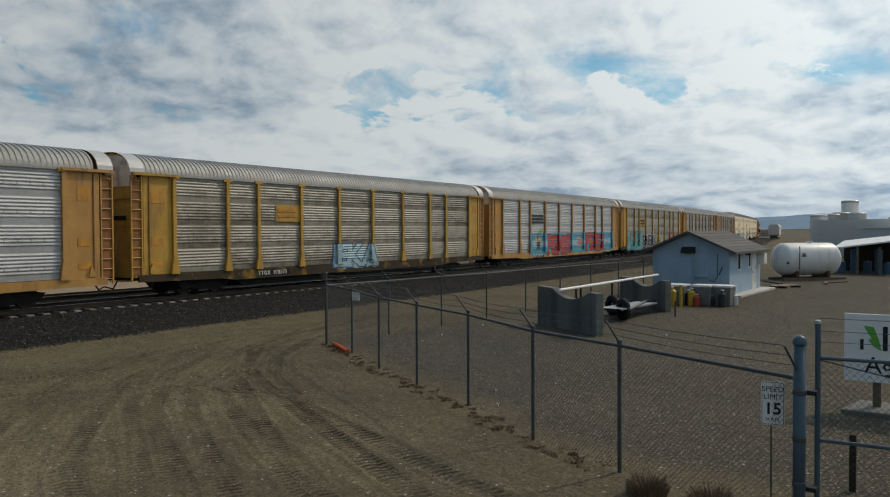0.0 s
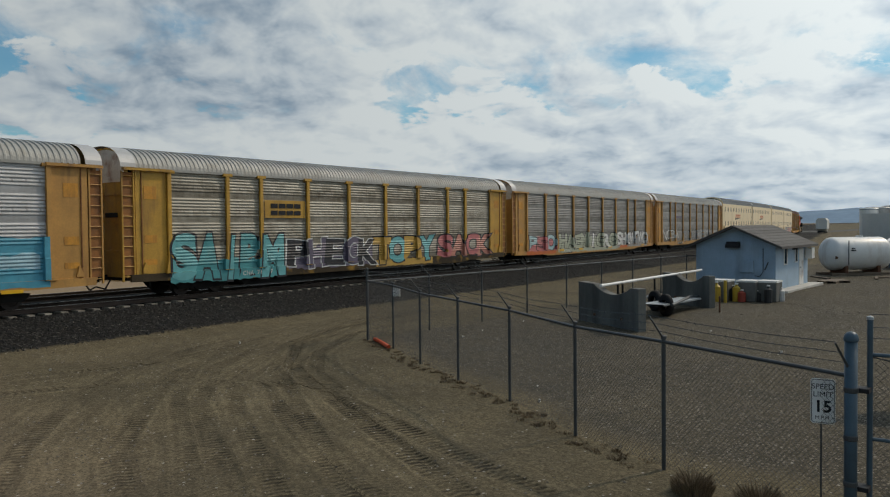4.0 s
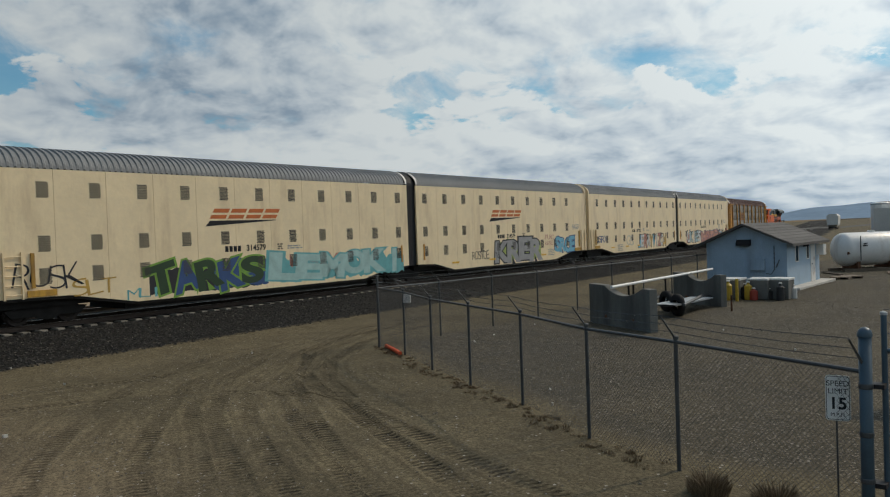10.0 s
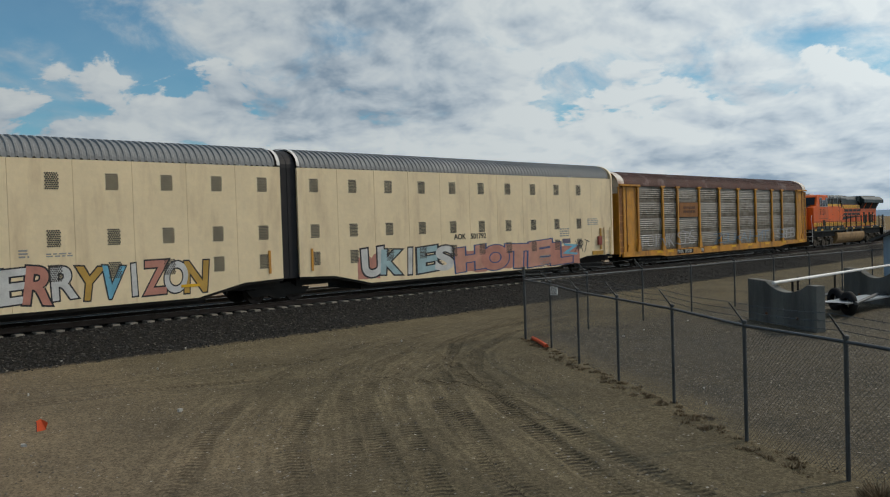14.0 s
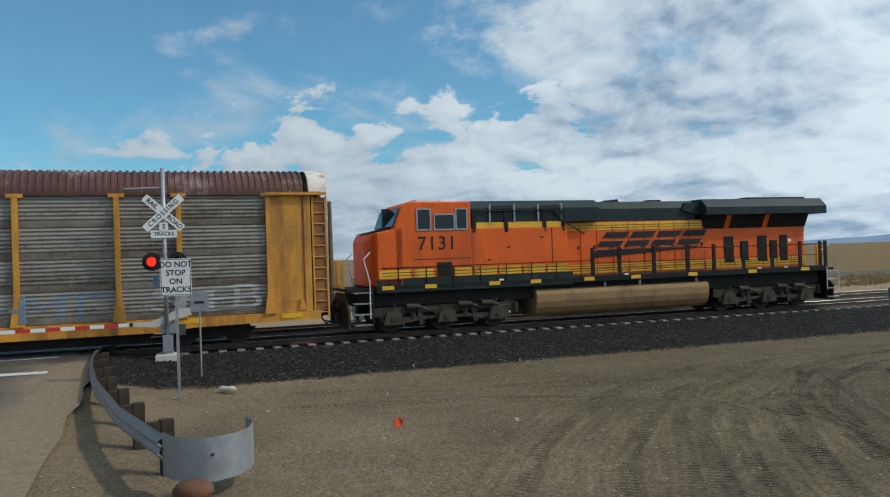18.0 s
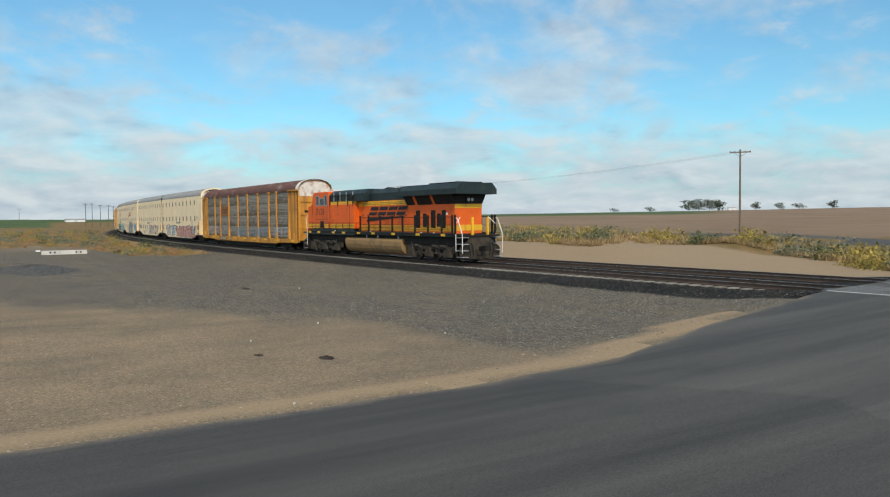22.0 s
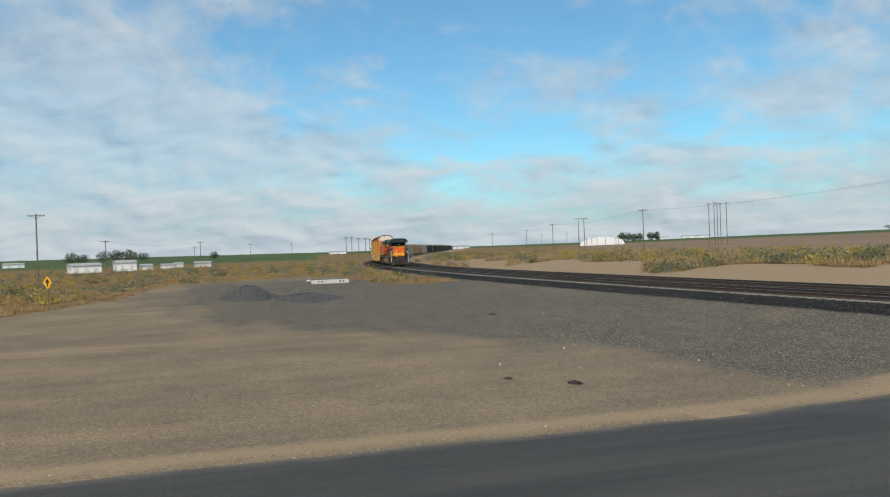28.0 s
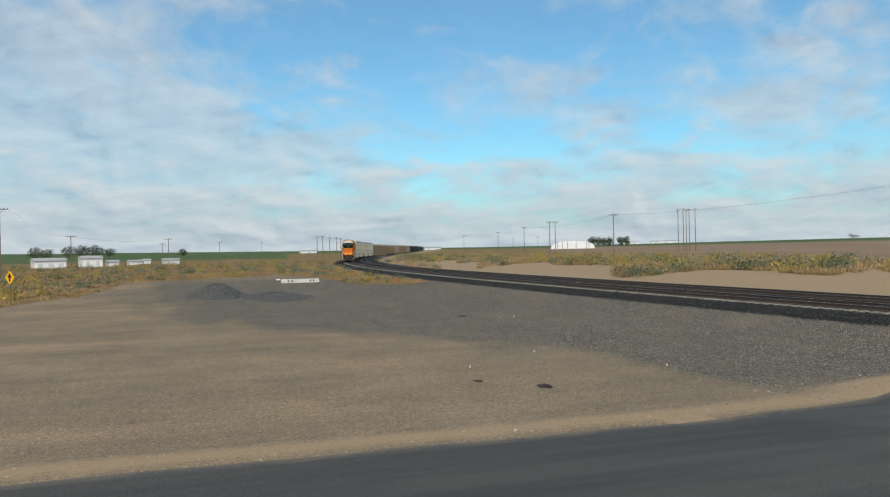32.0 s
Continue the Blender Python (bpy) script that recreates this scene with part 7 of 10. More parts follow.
def blue_house():
    x0, x1, y0, y1, z = 41.4, 47.6, 11.6, 15.7, -0.75
    t = thing("pump_house", "small light blue wooden building with a grey shingle roof", "building")
    part("slab", Shape().box(x0 - 0.4, x1 + 0.6, y0 - 0.7, y1 + 0.2, z - 0.1, z + 0.09), M["concrete_light"], t)
    gable = [(y0, z + 0.05), (y1, z + 0.05), (y1, z + 2.4), ((y0 + y1) / 2, z + 3.3), (y0, z + 2.4)]
    part("wall", Shape().prism(gable, "x", x0, x0 + 0.14), M["blue_wall"], t, "blue gable wall")
    part("wall", Shape().prism(gable, "x", x1 - 0.14, x1), M["blue_wall"], t)
    for a, b in ((y0, y0 + 0.14), (y1 - 0.14, y1)):
        part("wall", Shape().box(x0 + 0.14, x1 - 0.14, a, b, z + 0.05, z + 2.4), M["blue_wall"], t)
    for k in range(17):
        y = y0 + 0.1 + k * 0.245
        zt = z + 2.35 + 0.9 * (1 - abs((y - (y0 + y1) / 2) / ((y1 - y0) / 2)))
        part("batten", Shape().box(x0 - 0.012, x0, y - 0.012, y + 0.012, z + 0.1, zt), M["blue_wall"], t)
    ym = (y0 + y1) / 2
    for s in (-1, 1):
        ye = ym + s * ((y1 - y0) / 2 + 0.45)
        zr, ze = z + 3.38, z + 3.38 - 0.44 * ((y1 - y0) / 2 + 0.45)
        rf = part("roof", Shape().add([(x0 - 0.5, ym, zr), (x1 + 0.5, ym, zr), (x1 + 0.5, ye, ze), (x0 - 0.5, ye, ze), (x0 - 0.5, ym, zr - 0.1), (x1 + 0.5, ym, zr - 0.1), (x1 + 0.5, ye, ze - 0.1), (x0 - 0.5, ye, ze - 0.1)], [(0, 1, 2, 3), (7, 6, 5, 4), (0, 3, 7, 4), (1, 5, 6, 2), (3, 2, 6, 7)]), M["shingle"], t)
        for c in range(8):
            f0, f1 = c / 8, (c + 1) / 8 + 0.02
            ya, yb = ym + (ye - ym) * f0, ym + (ye - ym) * min(1, f1)
            za, zb = zr + (ze - zr) * f0, zr + (ze - zr) * min(1, f1)
            part("shingle_course", Shape().add([(x0 - 0.51, ya, za + 0.012), (x1 + 0.51, ya, za + 0.012), (x1 + 0.51, yb, zb + 0.03), (x0 - 0.51, yb, zb + 0.03), (x0 - 0.51, yb, zb), (x1 + 0.51, yb, zb)], [(0, 1, 2, 3), (3, 2, 5, 4)]), M["shingle"], rf)
    lamp = part("wall_lamp", Shape().prism([(-0.12, 0), (-0.3, -0.2), (-0.3, -0.32), (0, -0.32), (0, 0)], "y", -0.35, 0.35), M["letter_k"], t, "dark box lamp under the gable", at=Matrix.Translation((x0 - 0.01, ym + 0.05, z + 2.55)))
    part("meter_box", Shape().box(x0 - 0.22, x0 - 0.012, y0 + 1.05, y0 + 1.75, z + 0.95, z + 1.55), M["blue_wall"], t, bevel=0.02)
    part("conduit", Shape().pipe([(x0 - 0.05, y0 + 0.6, z + 2.2), (x0 - 0.05, y0 + 0.6, z + 1.0), (x0 - 0.12, y0 + 0.75, z + 0.75), (x0 - 0.12, y0 + 1.0, z + 0.8)], 0.02), M["zinc_dark"], t)
    part("conduit", Shape().pipe([(x0 - 0.05, y0 + 0.35, z + 1.5), (x0 - 0.1, y0 + 0.5, z + 1.1)], 0.03), M["zinc_dark"], t)
    # the side with windows and the door
    for a, b, z0, z1, nm in ((x0 + 1.5, x0 + 2.0, z + 1.35, z + 2.15, "window"), (x0 + 3.6, x0 + 4.0, z + 1.4, z + 2.1, "window")):
        w = part(nm, Shape().box(a, b, y0 - 0.01, y0 + 0.03, z0, z1), M["glass"], t)
        fr = Shape()
        for q in ((a - 0.06, a, z0 - 0.06, z1 + 0.06), (b, b + 0.06, z0 - 0.06, z1 + 0.06), (a, b, z1, z1 + 0.06), (a, b, z0 - 0.06, z0)):
            fr.box(q[0], q[1], y0 - 0.03, y0, q[2], q[3])
        part("window_frame", fr, M["white"], w)
    d = part("door", Shape().box(x0 + 4.4, x0 + 5.25, y0 - 0.025, y0 + 0.02, z + 0.1, z + 2.1), M["white"], t, "white door", bevel=0.01)
    part("door_handle", Shape().rod((x0 + 4.5, y0 - 0.09, z + 1.05), (x0 + 4.5, y0 - 0.02, z + 1.05), 0.03), M["zinc"], d)
    part("lamp_side", Shape().box(x0 + 3.0, x0 + 3.2, y0 - 0.25, y0, z + 2.05, z + 2.25), M["letter_k"], t)
    part("cooler", Shape().box(x0 + 5.5, x0 + 6.1, y0 - 0.4, y0 - 0.02, z + 1.5, z + 2.1), M["white"], t, "white wall unit")


blue_house()


def white_tank():
    t = thing("storage_tank", "white horizontal storage tank on a timber skid", "tank", Matrix.Translation((58.2, 11.2, -0.75)) @ Matrix.Rotation(radians(-42), 4, "Z"))
    R, L = 1.1, 1.75
    prof = [(0.0, -L - 0.62)] + [(R * math.sin(a), -L - 0.62 * math.cos(a)) for a in [math.pi / 2 * k / 8 for k in range(1, 9)]] + [(R * math.sin(a), L + 0.62 * math.cos(a)) for a in [math.pi / 2 * k / 8 for k in range(8, 0, -1)]] + [(0.0, L + 0.62)]
    part("shell", Shape().lathe(prof, (0, 0, 1.42), "x", 36), M["tank_white"], t, smooth=True)
    for x in (-1.2, 1.2):
        part("saddle", Shape().box(x - 0.1, x + 0.1, -0.8, 0.8, 0.14, 0.62), M["rust"], t)
    for y in (-0.75, 0.75):
        part("skid", Shape().box(-2.3, 2.5, y - 0.12, y + 0.12, -0.02, 0.16), M["wood"], t)
    part("gauge", Shape().rod((-1.3, -1.12, 0.7), (-1.3, -1.12, 2.3), 0.03), M["zinc_dark"], t)
    part("gauge", Shape().rod((-2.1, -0.9, 1.2), (-1.9, -0.9, 1.2), 0.1), M["rust"], t)
    for z, w in ((1.75, 0.24), (1.62, 0.34)):
        part("text_bar", Shape().box(-0.95 - w / 2, -0.95 + w / 2, -1.13, -1.10, z, z + 0.08), M["letter_k"], t)
    part("manhole", Shape().rod((0.3, 0, 2.45), (0.3, 0, 2.62), 0.22, 14), M["tank_white"], t)
    for k, (x, y, r) in enumerate(((54.6, 9.3, 10), (55.6, 8.9, -25), (53.2, 12.2, 40))):
        o = part("loose_plank", Shape().box(-1.1, 1.1, -0.09, 0.09, 0, 0.09), M["wood"], at=Matrix.Translation((x, y, gz(x, y) + 0.0)) @ Matrix.Rotation(radians(r), 4, "Z"))
        tagged(o, "weathered plank lying by the storage tank", "plank", "loose planks")


white_tank()


def saddle_block(x0, y0, x1, y1, th, h, label):
    """A concrete cradle wall with a scooped top between two ground points."""
    ln = math.hypot(x1 - x0, y1 - y0)
    pts = [(0, 0), (ln, 0), (ln, h), (ln * 0.88, h)] + [(ln * 0.88 - ln * 0.60 * k / 12, h - 0.30 * math.sin(math.pi * k / 12) ** 0.8) for k in range(1, 12)] + [(ln * 0.28, h), (0, h + 0.02)]
    t = thing("concrete_cradle", label, "concrete block", Matrix.Translation((x0, y0, gz((x0 + x1) / 2, (y0 + y1) / 2) - 0.03)) @ Matrix.Rotation(math.atan2(y1 - y0, x1 - x0), 4, "Z"), group="concrete cradles")
    part("cradle_wall", Shape().prism(pts, "y", -th, 0.0), M["concrete"], t, bevel=0.02)
    for x in (0.3 * ln, 0.75 * ln):
        part("lifting_eye", Shape().rod((x, -th - 0.01, 0.3), (x, -th - 0.01, 0.38), 0.05), M["rust"], t)


saddle_block(25.7, 13.9, 23.75, 10.65, 0.3, 1.42, "grey concrete cradle wall with a scooped top")
saddle_block(33.5, 14.0, 31.9, 11.3, 0.3, 1.35, "grey concrete cradle wall behind the trailer")


def trailer():
    t = thing("pipe_trailer", "small flat trailer with a long white boom between the cradles", "trailer")
    z = -0.75
    part("boom", Shape().rod((24.4, 12.6, z + 1.38), (36.5, 13.6, z + 1.30), 0.05, 10), M["white_sign"], t, "long white pipe")
    for a, b in (((26.3, 12.6), (30.6, 13.6)), ((27.2, 11.2), (31.6, 12.2))):
        part("chassis_rail", Shape().rod((*a, z + 0.55), (*b, z + 0.5), 0.06, 6), M["zinc_dark"], t)
    part("deck", Shape().add([(27.4, 11.6, z + 0.52), (31.4, 11.7, z + 0.46), (31.4, 12.6, z + 0.46), (27.4, 12.5, z + 0.52), (27.4, 11.6, z + 0.46), (31.4, 11.7, z + 0.4), (31.4, 12.6, z + 0.4), (27.4, 12.5, z + 0.46)], [(0, 1, 2, 3), (7, 6, 5, 4), (0, 4, 5, 1), (3, 2, 6, 7)]), M["zinc"], t)
    d = Vector((0.35, -0.94, 0)).normalized()
    for c in ((28.3, 11.9), (29.6, 12.9)):
        w = Shape()
        ctr = Vector((*c, z + 0.42))
        w.lathe([(0.2, -0.1), (0.36, -0.12), (0.42, -0.07), (0.42, 0.07), (0.36, 0.12), (0.2, 0.1)], (0, 0, 0), "y", 24)
        wh = part("wheel", w, M["rubber"], t, at=Matrix.Translation(ctr) @ Matrix.Rotation(math.atan2(d.y, d.x) + math.pi / 2 + 0.6, 4, "Z"), smooth=True)
        part("rim", Shape().lathe([(0.0, -0.05), (0.1, -0.08), (0.2, -0.06), (0.22, -0.1)], (0, 0, 0), "y", 20), M["white"], wh, "white steel rim")
    for x, y, h in ((26.1, 12.8, 1.3), (26.9, 13.0, 1.32), (30.7, 13.4, 1.2)):
        part("boom_stand", Shape().rod((x, y, z), (x, y, z + h + 0.1), 0.04), M["dark"], t)
    part("axle", Shape().rod((28.3, 11.9, z + 0.42), (29.6, 12.9, z + 0.42), 0.04), M["dark"], t)
    part("hitch", Shape().rod((31.4, 12.1, z + 0.45), (32.6, 12.0, z + 0.5), 0.05), M["zinc_dark"], t)


trailer()


def yard_clutter():
    rs = random.Random(5)
    z = -0.75
    cols = [("barrel_blue", (0.04, 0.12, 0.2)), ("barrel_red", (0.35, 0.05, 0.03)), ("barrel_black", (0.02, 0.02, 0.02)), ("barrel_yellow", (0.5, 0.33, 0.03)), ("barrel_white", (0.6, 0.6, 0.58))]
    for nm, c in cols:
        M[nm] = mat("plastic " + nm[7:], c, 0.5, 0, 0.15, 4)
    for k in range(14):
        x, y = 34.6 + 1.3 * rs.random() + 0.05 * k, 12.7 - 0.22 * k + rs.uniform(-0.2, 0.2)
        kind = ("barrel_black", "barrel_white", "barrel_yellow", "barrel_red")[k % 4]
        h = rs.uniform(0.45, 0.85)
        b = thing("jug", "%s plastic jug among the clutter by the blue building" % kind[7:], "container", Matrix.Translation((x, y, gz(x, y))), "clutter by the building")
        part("body", Shape().lathe([(0.0, 0), (0.16, 0), (0.17, 0.03), (0.17, h * 0.8), (0.06, h * 0.92), (0.06, h)], (0, 0, 0), "z", 12), M[kind], b)
        part("lid", Shape().lathe([(0.075, h), (0.075, h + 0.05), (0, h + 0.05)], (0, 0, 0), "z", 10), M["white"], b)
    for k, (x, y) in enumerate(((35.6, 12.3), (35.9, 11.2), (36.2, 10.4))):
        b = thing("concrete_bin", "square grey concrete block bin by the blue building", "concrete block", Matrix.Translation((x, y, gz(x, y))), "concrete bins")
        part("body", Shape().box(-0.45, 0.45, -0.42, 0.42, 0, 0.85), M["concrete"], b, bevel=0.03)
        part("cover", Shape().box(-0.47, 0.47, -0.44, 0.44, 0.85, 0.93), M["white"], b)
    p = part("yellow_bollard", Shape().rod((34.4, 11.75, z - 0.05), (34.4, 11.75, z + 1.0), 0.07, 12), M["barrel_yellow"])
    tagged(p, "short yellow pipe bollard beside the clutter", "bollard")
    st = part("steel_stake", Shape().rod((30.4, 10.6, z - 0.05), (30.4, 10.6, z + 0.65), 0.035, 8), M["rust"])
    tagged(st, "rusty stake standing in the gravel", "stake")
    pl = part("pallet", Shape().box(-0.6, 0.6, -0.5, 0.5, 0.1, 0.13).box(-0.6, 0.6, -0.5, -0.4, 0, 0.1).box(-0.6, 0.6, -0.05, 0.05, 0, 0.1).box(-0.6, 0.6, 0.4, 0.5, 0, 0.1), M["wood"], at=Matrix.Translation((49.5, 10.9, gz(49.5, 10.9))))
    tagged(pl, "weathered wooden pallet on the ground", "pallet")
    pl2 = copy_thing(pl, Matrix.Translation((50.3, 10.6, gz(50.3, 10.6))) @ Matrix.Rotation(0.5, 4, "Z"))


yard_clutter()


# ---- yard: sheds and plant behind ----
M["steel_wall"] = mat("grey blue ribbed cladding", (0.55, 0.57, 0.58), 0.6, 0.1, 0.1, 0.6)
M["tan_wall"] = mat("pale cladding", (0.62, 0.60, 0.56), 0.7, 0, 0.1, 0.4)
M["silver"] = mat("dull silver tank", (0.45, 0.44, 0.42), 0.5, 0.3, 0.15, 0.6)


def clad_box(parent, name, x0, x1, y0, y1, z0, z1, material, pitch=0.5):
    b = part(name, Shape().box(x0, x1, y0, y1, z0, z1), material, parent)
    rib = Shape()
    y = y0 + 0.1
    while y < y1:
        rib.box(x0 - 0.04, x0, y, y + 0.08, z0, z1)
        y += pitch
    part("ribs", rib, material, b)
    return b


def back_plant():
    t = thing("open_shed", "low open-fronted shed with a pale metal roof and drums inside", "shed")
    z = -0.75
    part("roof", Shape().add([(66.5, 6.0, z + 2.7), (66.5, 10.9, z + 2.0), (72, 10.9, z + 2.5), (72, 6.0, z + 3.1), (66.5, 6.0, z + 2.58), (66.5, 10.9, z + 1.9), (72, 10.9, z + 2.4), (72, 6.0, z + 3.0)], [(0, 3, 2, 1), (4, 5, 6, 7), (0, 1, 5, 4), (0, 4, 7, 3), (1, 2, 6, 5)]), M["tank_white"], t, "pale sheet roof")
    part("back_wall", Shape().box(71.8, 72, 6.0, 10.9, z, z + 2.5), M["wood_dark"], t)
    for y in (6.2, 7.7, 9.2, 10.7):
        part("post", Shape().box(66.7, 66.85, y - 0.08, y + 0.08, z, z + 2.1), M["wood"], t)
    b = thing("warehouse", "long pale warehouse with silver tanks on its flat roof", "building")
    clad_box(b, "wall", 108, 140, -2, 20.0, z, z + 4.6, M["tan_wall"], 1.0)
    clad_box(b, "side_wing", 92, 108, -6, 12.5, z, z + 3.5, M["steel_wall"], 0.6)
    part("roof_edge", Shape().box(91.8, 108, -6.2, 12.7, z + 3.5, z + 3.62), M["white"], b)
    for k, (by, d, r, h) in enumerate(((81.7, 122, 1.1, 7.3), (80.6, 118, 1.2, 5.4), (81.15, 119, 1.2, 5.6), (79.9, 117, 1.15, 5.3), (80.2, 119, 1.2, 5.45), (82.1, 117, 1.15, 5.5), (84.4, 122, 1.1, 5.0), (85.5, 122, 1.3, 5.1), (86.6, 122, 1.1, 5.0))):
        x, y = d * math.sin(radians(by)), d * math.cos(radians(by))
        s = thing("roof_tank", "dull silver cylindrical tank standing at the warehouse", "tank", Matrix.Translation((x, y, z)), "tanks at the warehouse")
        part("shell", Shape().lathe([(r, 0), (r, h), (r * 0.9, h + 0.1), (0, h + 0.18)], (0, 0, 0), "z", 20), M["silver"] if k % 3 else M["tank_white"], s, smooth=False)
        part("hoop", Shape().lathe([(r + 0.03, h * 0.97), (r + 0.03, h)], (0, 0, 0), "z", 20), M["zinc"], s)
    rs = random.Random(3)
    for k in range(16):
        x, y = 67.3 + rs.random() * 2.2, 5.4 - k * 0.45 + rs.uniform(-0.1, 0.1)
        if k > 9:
            x, y = 68 + rs.random() * 2, 6.5 + (k - 10) * 0.8
        zz = gz(x, y)
        d = thing("drum", "dark blue plastic drum stored by the shed", "drum", Matrix.Translation((x, y, zz)), "drums by the shed")
        part("body", Shape().lathe([(0, 0), (0.28, 0), (0.29, 0.05), (0.29, 0.3), (0.305, 0.32), (0.29, 0.34), (0.29, 0.58), (0.305, 0.6), (0.29, 0.62), (0.29, 0.85), (0.27, 0.9), (0, 0.9)], (0, 0, 0), "z", 14), M["barrel_blue"], d)
        part("bung", Shape().lathe([(0.05, 0.9), (0.05, 0.93), (0, 0.93)], (0.15, 0, 0), "z", 8), M["white"], d)
        if k % 2 == 0:
            copy_thing(d, Matrix.Translation((x + 0.02, y, zz + 0.93)))
    # a parked hopper car far down the line
    h = thing("hopper_car", "pale covered hopper car standing far down the line", "rail car", Matrix.Translation((264, 60, gz(264, 60))) @ Matrix.Rotation(radians(10), 4, "Z"))
    part("body", Shape().prism([(-1.5, 1.4), (1.5, 1.4), (1.6, 4.0), (1.0, 4.7), (-1.0, 4.7), (-1.6, 4.0)], "x", -7, 7), M["tan_wall"], h)
    part("hoppers", Shape().prism([(-6, 1.4), (-5, 0.5), (-4, 0.5), (-2, 1.4), (0, 0.6), (2, 1.4), (4, 0.5), (5, 0.5), (6, 1.4)], "y", -1.2, 1.2), M["tan_wall"], h)
    for x in (-5.5, 5.5):
        car_truck(h, x)


back_plant()

# ---- level crossing ----
M["panel"] = mat("grimy crossing panel", (0.12, 0.117, 0.11), 0.9, 0, 0.3, 1.6, bump=0.3, bscale=25, stain=(0.07, 0.067, 0.062), amount=0.4)
def crossing_signal(name, x, y, zb, height, label, face, arm_len, arm_side, lit, arm_z, simple=False):
    """A mast with crossbuck, lamps and gate. face: -1 when it faces the camera's side. arm_side: way the gate reaches along x."""
    t = thing(name, label, "railway signal", Matrix.Translation((x, y, zb)))
    part("foundation", Shape().box(-0.35, 0.35, -0.35, 0.35, -0.25, 0.16), M["concrete_light"], t, bevel=0.02)
    part("mast", Shape().rod((0, 0, 0.1), (0, 0, height), 0.068, 14), M["zinc"], t, smooth=True)
    part("mast_base", Shape().lathe([(0.2, 0.16), (0.2, 0.22), (0.1, 0.3), (0.09, 0.6)], (0, 0, 0), "z", 14), M["zinc"], t)
    part("junction_box", Shape().box(-0.12, 0.18, -0.22, -0.06, 0.25, 0.75), M["zinc"], t)
    part("finial_arm", Shape().rod((0.05, 0, height - 0.62), (1.15 * arm_side, 0, height - 0.66), 0.035, 8), M["zinc"], t)
    bm = M["white_sign"] if face < 0 else M["zinc"]
    cz = height - (1.42 if face < 0 else 0.5)
    for k, (tx, ang) in enumerate((("RAILROAD", -42), ("CROSSING", 42))):
        m = Matrix.Translation((0, 0.085 * face - 0.012 * k, cz)) @ Matrix.Rotation(0.0 if face < 0 else radians(-62), 4, "Z") @ Matrix.Rotation(radians(-ang), 4, "Y")
        b = part("crossbuck_blade", Shape().prism(rounded(1.5, 0.25, 0.03), "y", -0.004, 0.004), bm, t, at=m)
        if face < 0:
            if k == 0:
                lettering("RAIL", 0.2, M["letter_k"], b, Matrix.Translation((-0.44, -0.007, 0)), bold=0.004, depth=0.001)
                lettering("ROAD", 0.2, M["letter_k"], b, Matrix.Translation((0.44, -0.007, 0)), bold=0.004, depth=0.001)
            else:
                lettering("CROSSING", 0.2, M["letter_k"], b, Matrix.Translation((0, -0.007, 0)), bold=0.004, depth=0.001, width=1.3)
    if face < 0:
        p = part("track_count_sign", Shape().prism(rounded(0.78, 0.24, 0.02), "y", -0.004, 0.004), bm, t, at=Matrix.Translation((0, 0.085 * face, cz - 0.66)))
        lettering("TRACKS", 0.165, M["letter_k"], p, Matrix.Translation((0, -0.007, 0)), bold=0.003, depth=0.001)
        p2 = part("track_count_sign", Shape().prism(rounded(0.26, 0.24, 0.02), "y", -0.004, 0.004), bm, t, at=Matrix.Translation((0, 0.085 * face - 0.02, cz - 0.43)))
        lettering("2", 0.2, M["letter_k"], p2, Matrix.Translation((0, -0.007, 0)), bold=0.004, depth=0.001)
    lz = lit[0]
    part("lamp_arm", Shape().rod((-0.45, 0.05 * face, lz), (0.45, 0.05 * face, lz), 0.03, 8), M["dark"], t)
    for k, lx in enumerate((-0.38, 0.38)):
        d = part("lamp_disc", Shape().lathe([(0.0, 0.02), (0.29, 0.02), (0.29, -0.0), (0.0, -0.0)], (lx, -0.14, lz), "y", 22), M["letter_k"], t, "round black backing disc")
        part("lamp_hood", Shape().lathe([(0.155, -0.33), (0.16, 0.0)], (lx, -0.16, lz), "y", 16), M["letter_k"], d)
        part("lens", Shape().lathe([(0.0, -0.06), (0.1, -0.045), (0.15, 0.0)], (lx, -0.16, lz), "y", 16), M["lamp_red"] if k == lit[1] else M["lens_off"], d, "red signal lens")
        part("lamp_housing", Shape().lathe([(0.14, 0.02), (0.12, 0.2), (0.0, 0.22)], (lx, -0.14, lz), "y", 12), M["letter_k"], d)
    # gate
    g = part("gate_mechanism", Shape().box(-0.2, 0.25, 0.08, 0.42, arm_z - 0.35, arm_z + 0.2), M["zinc"], t, bevel=0.02)
    arm = part("gate_arm", Shape().prism([(0.75 * -arm_side, arm_z + 0.22), (0.7 * -arm_side, arm_z + 0.45), (0.3 * -arm_side, arm_z + 0.42), (0.05 * arm_side, arm_z + 0.22), (0.5 * arm_side, arm_z + 0.07), (1.1 * arm_side, arm_z + 0.06), (1.1 * arm_side, arm_z - 0.05), (0.3 * arm_side, arm_z - 0.12), (0.2 * -arm_side, arm_z + 0.1)], "y", 0.0, 0.05), M["concrete_light"], t, "tan gate root")
    n = int((arm_len - 1.0) / 0.41)
    for k in range(n):
        a, b = 1.0 + k * 0.41, 1.0 + (k + 1) * 0.41
        a, b = sorted((a * arm_side, b * arm_side))
        dz = 0.03 * k * 0.1
        part("gate_stripe", Shape().box(a, b, 0.0, 0.04, arm_z - 0.055 - dz, arm_z + 0.055 - dz), M["red_sign"] if k % 2 else M["white_sign"], arm)
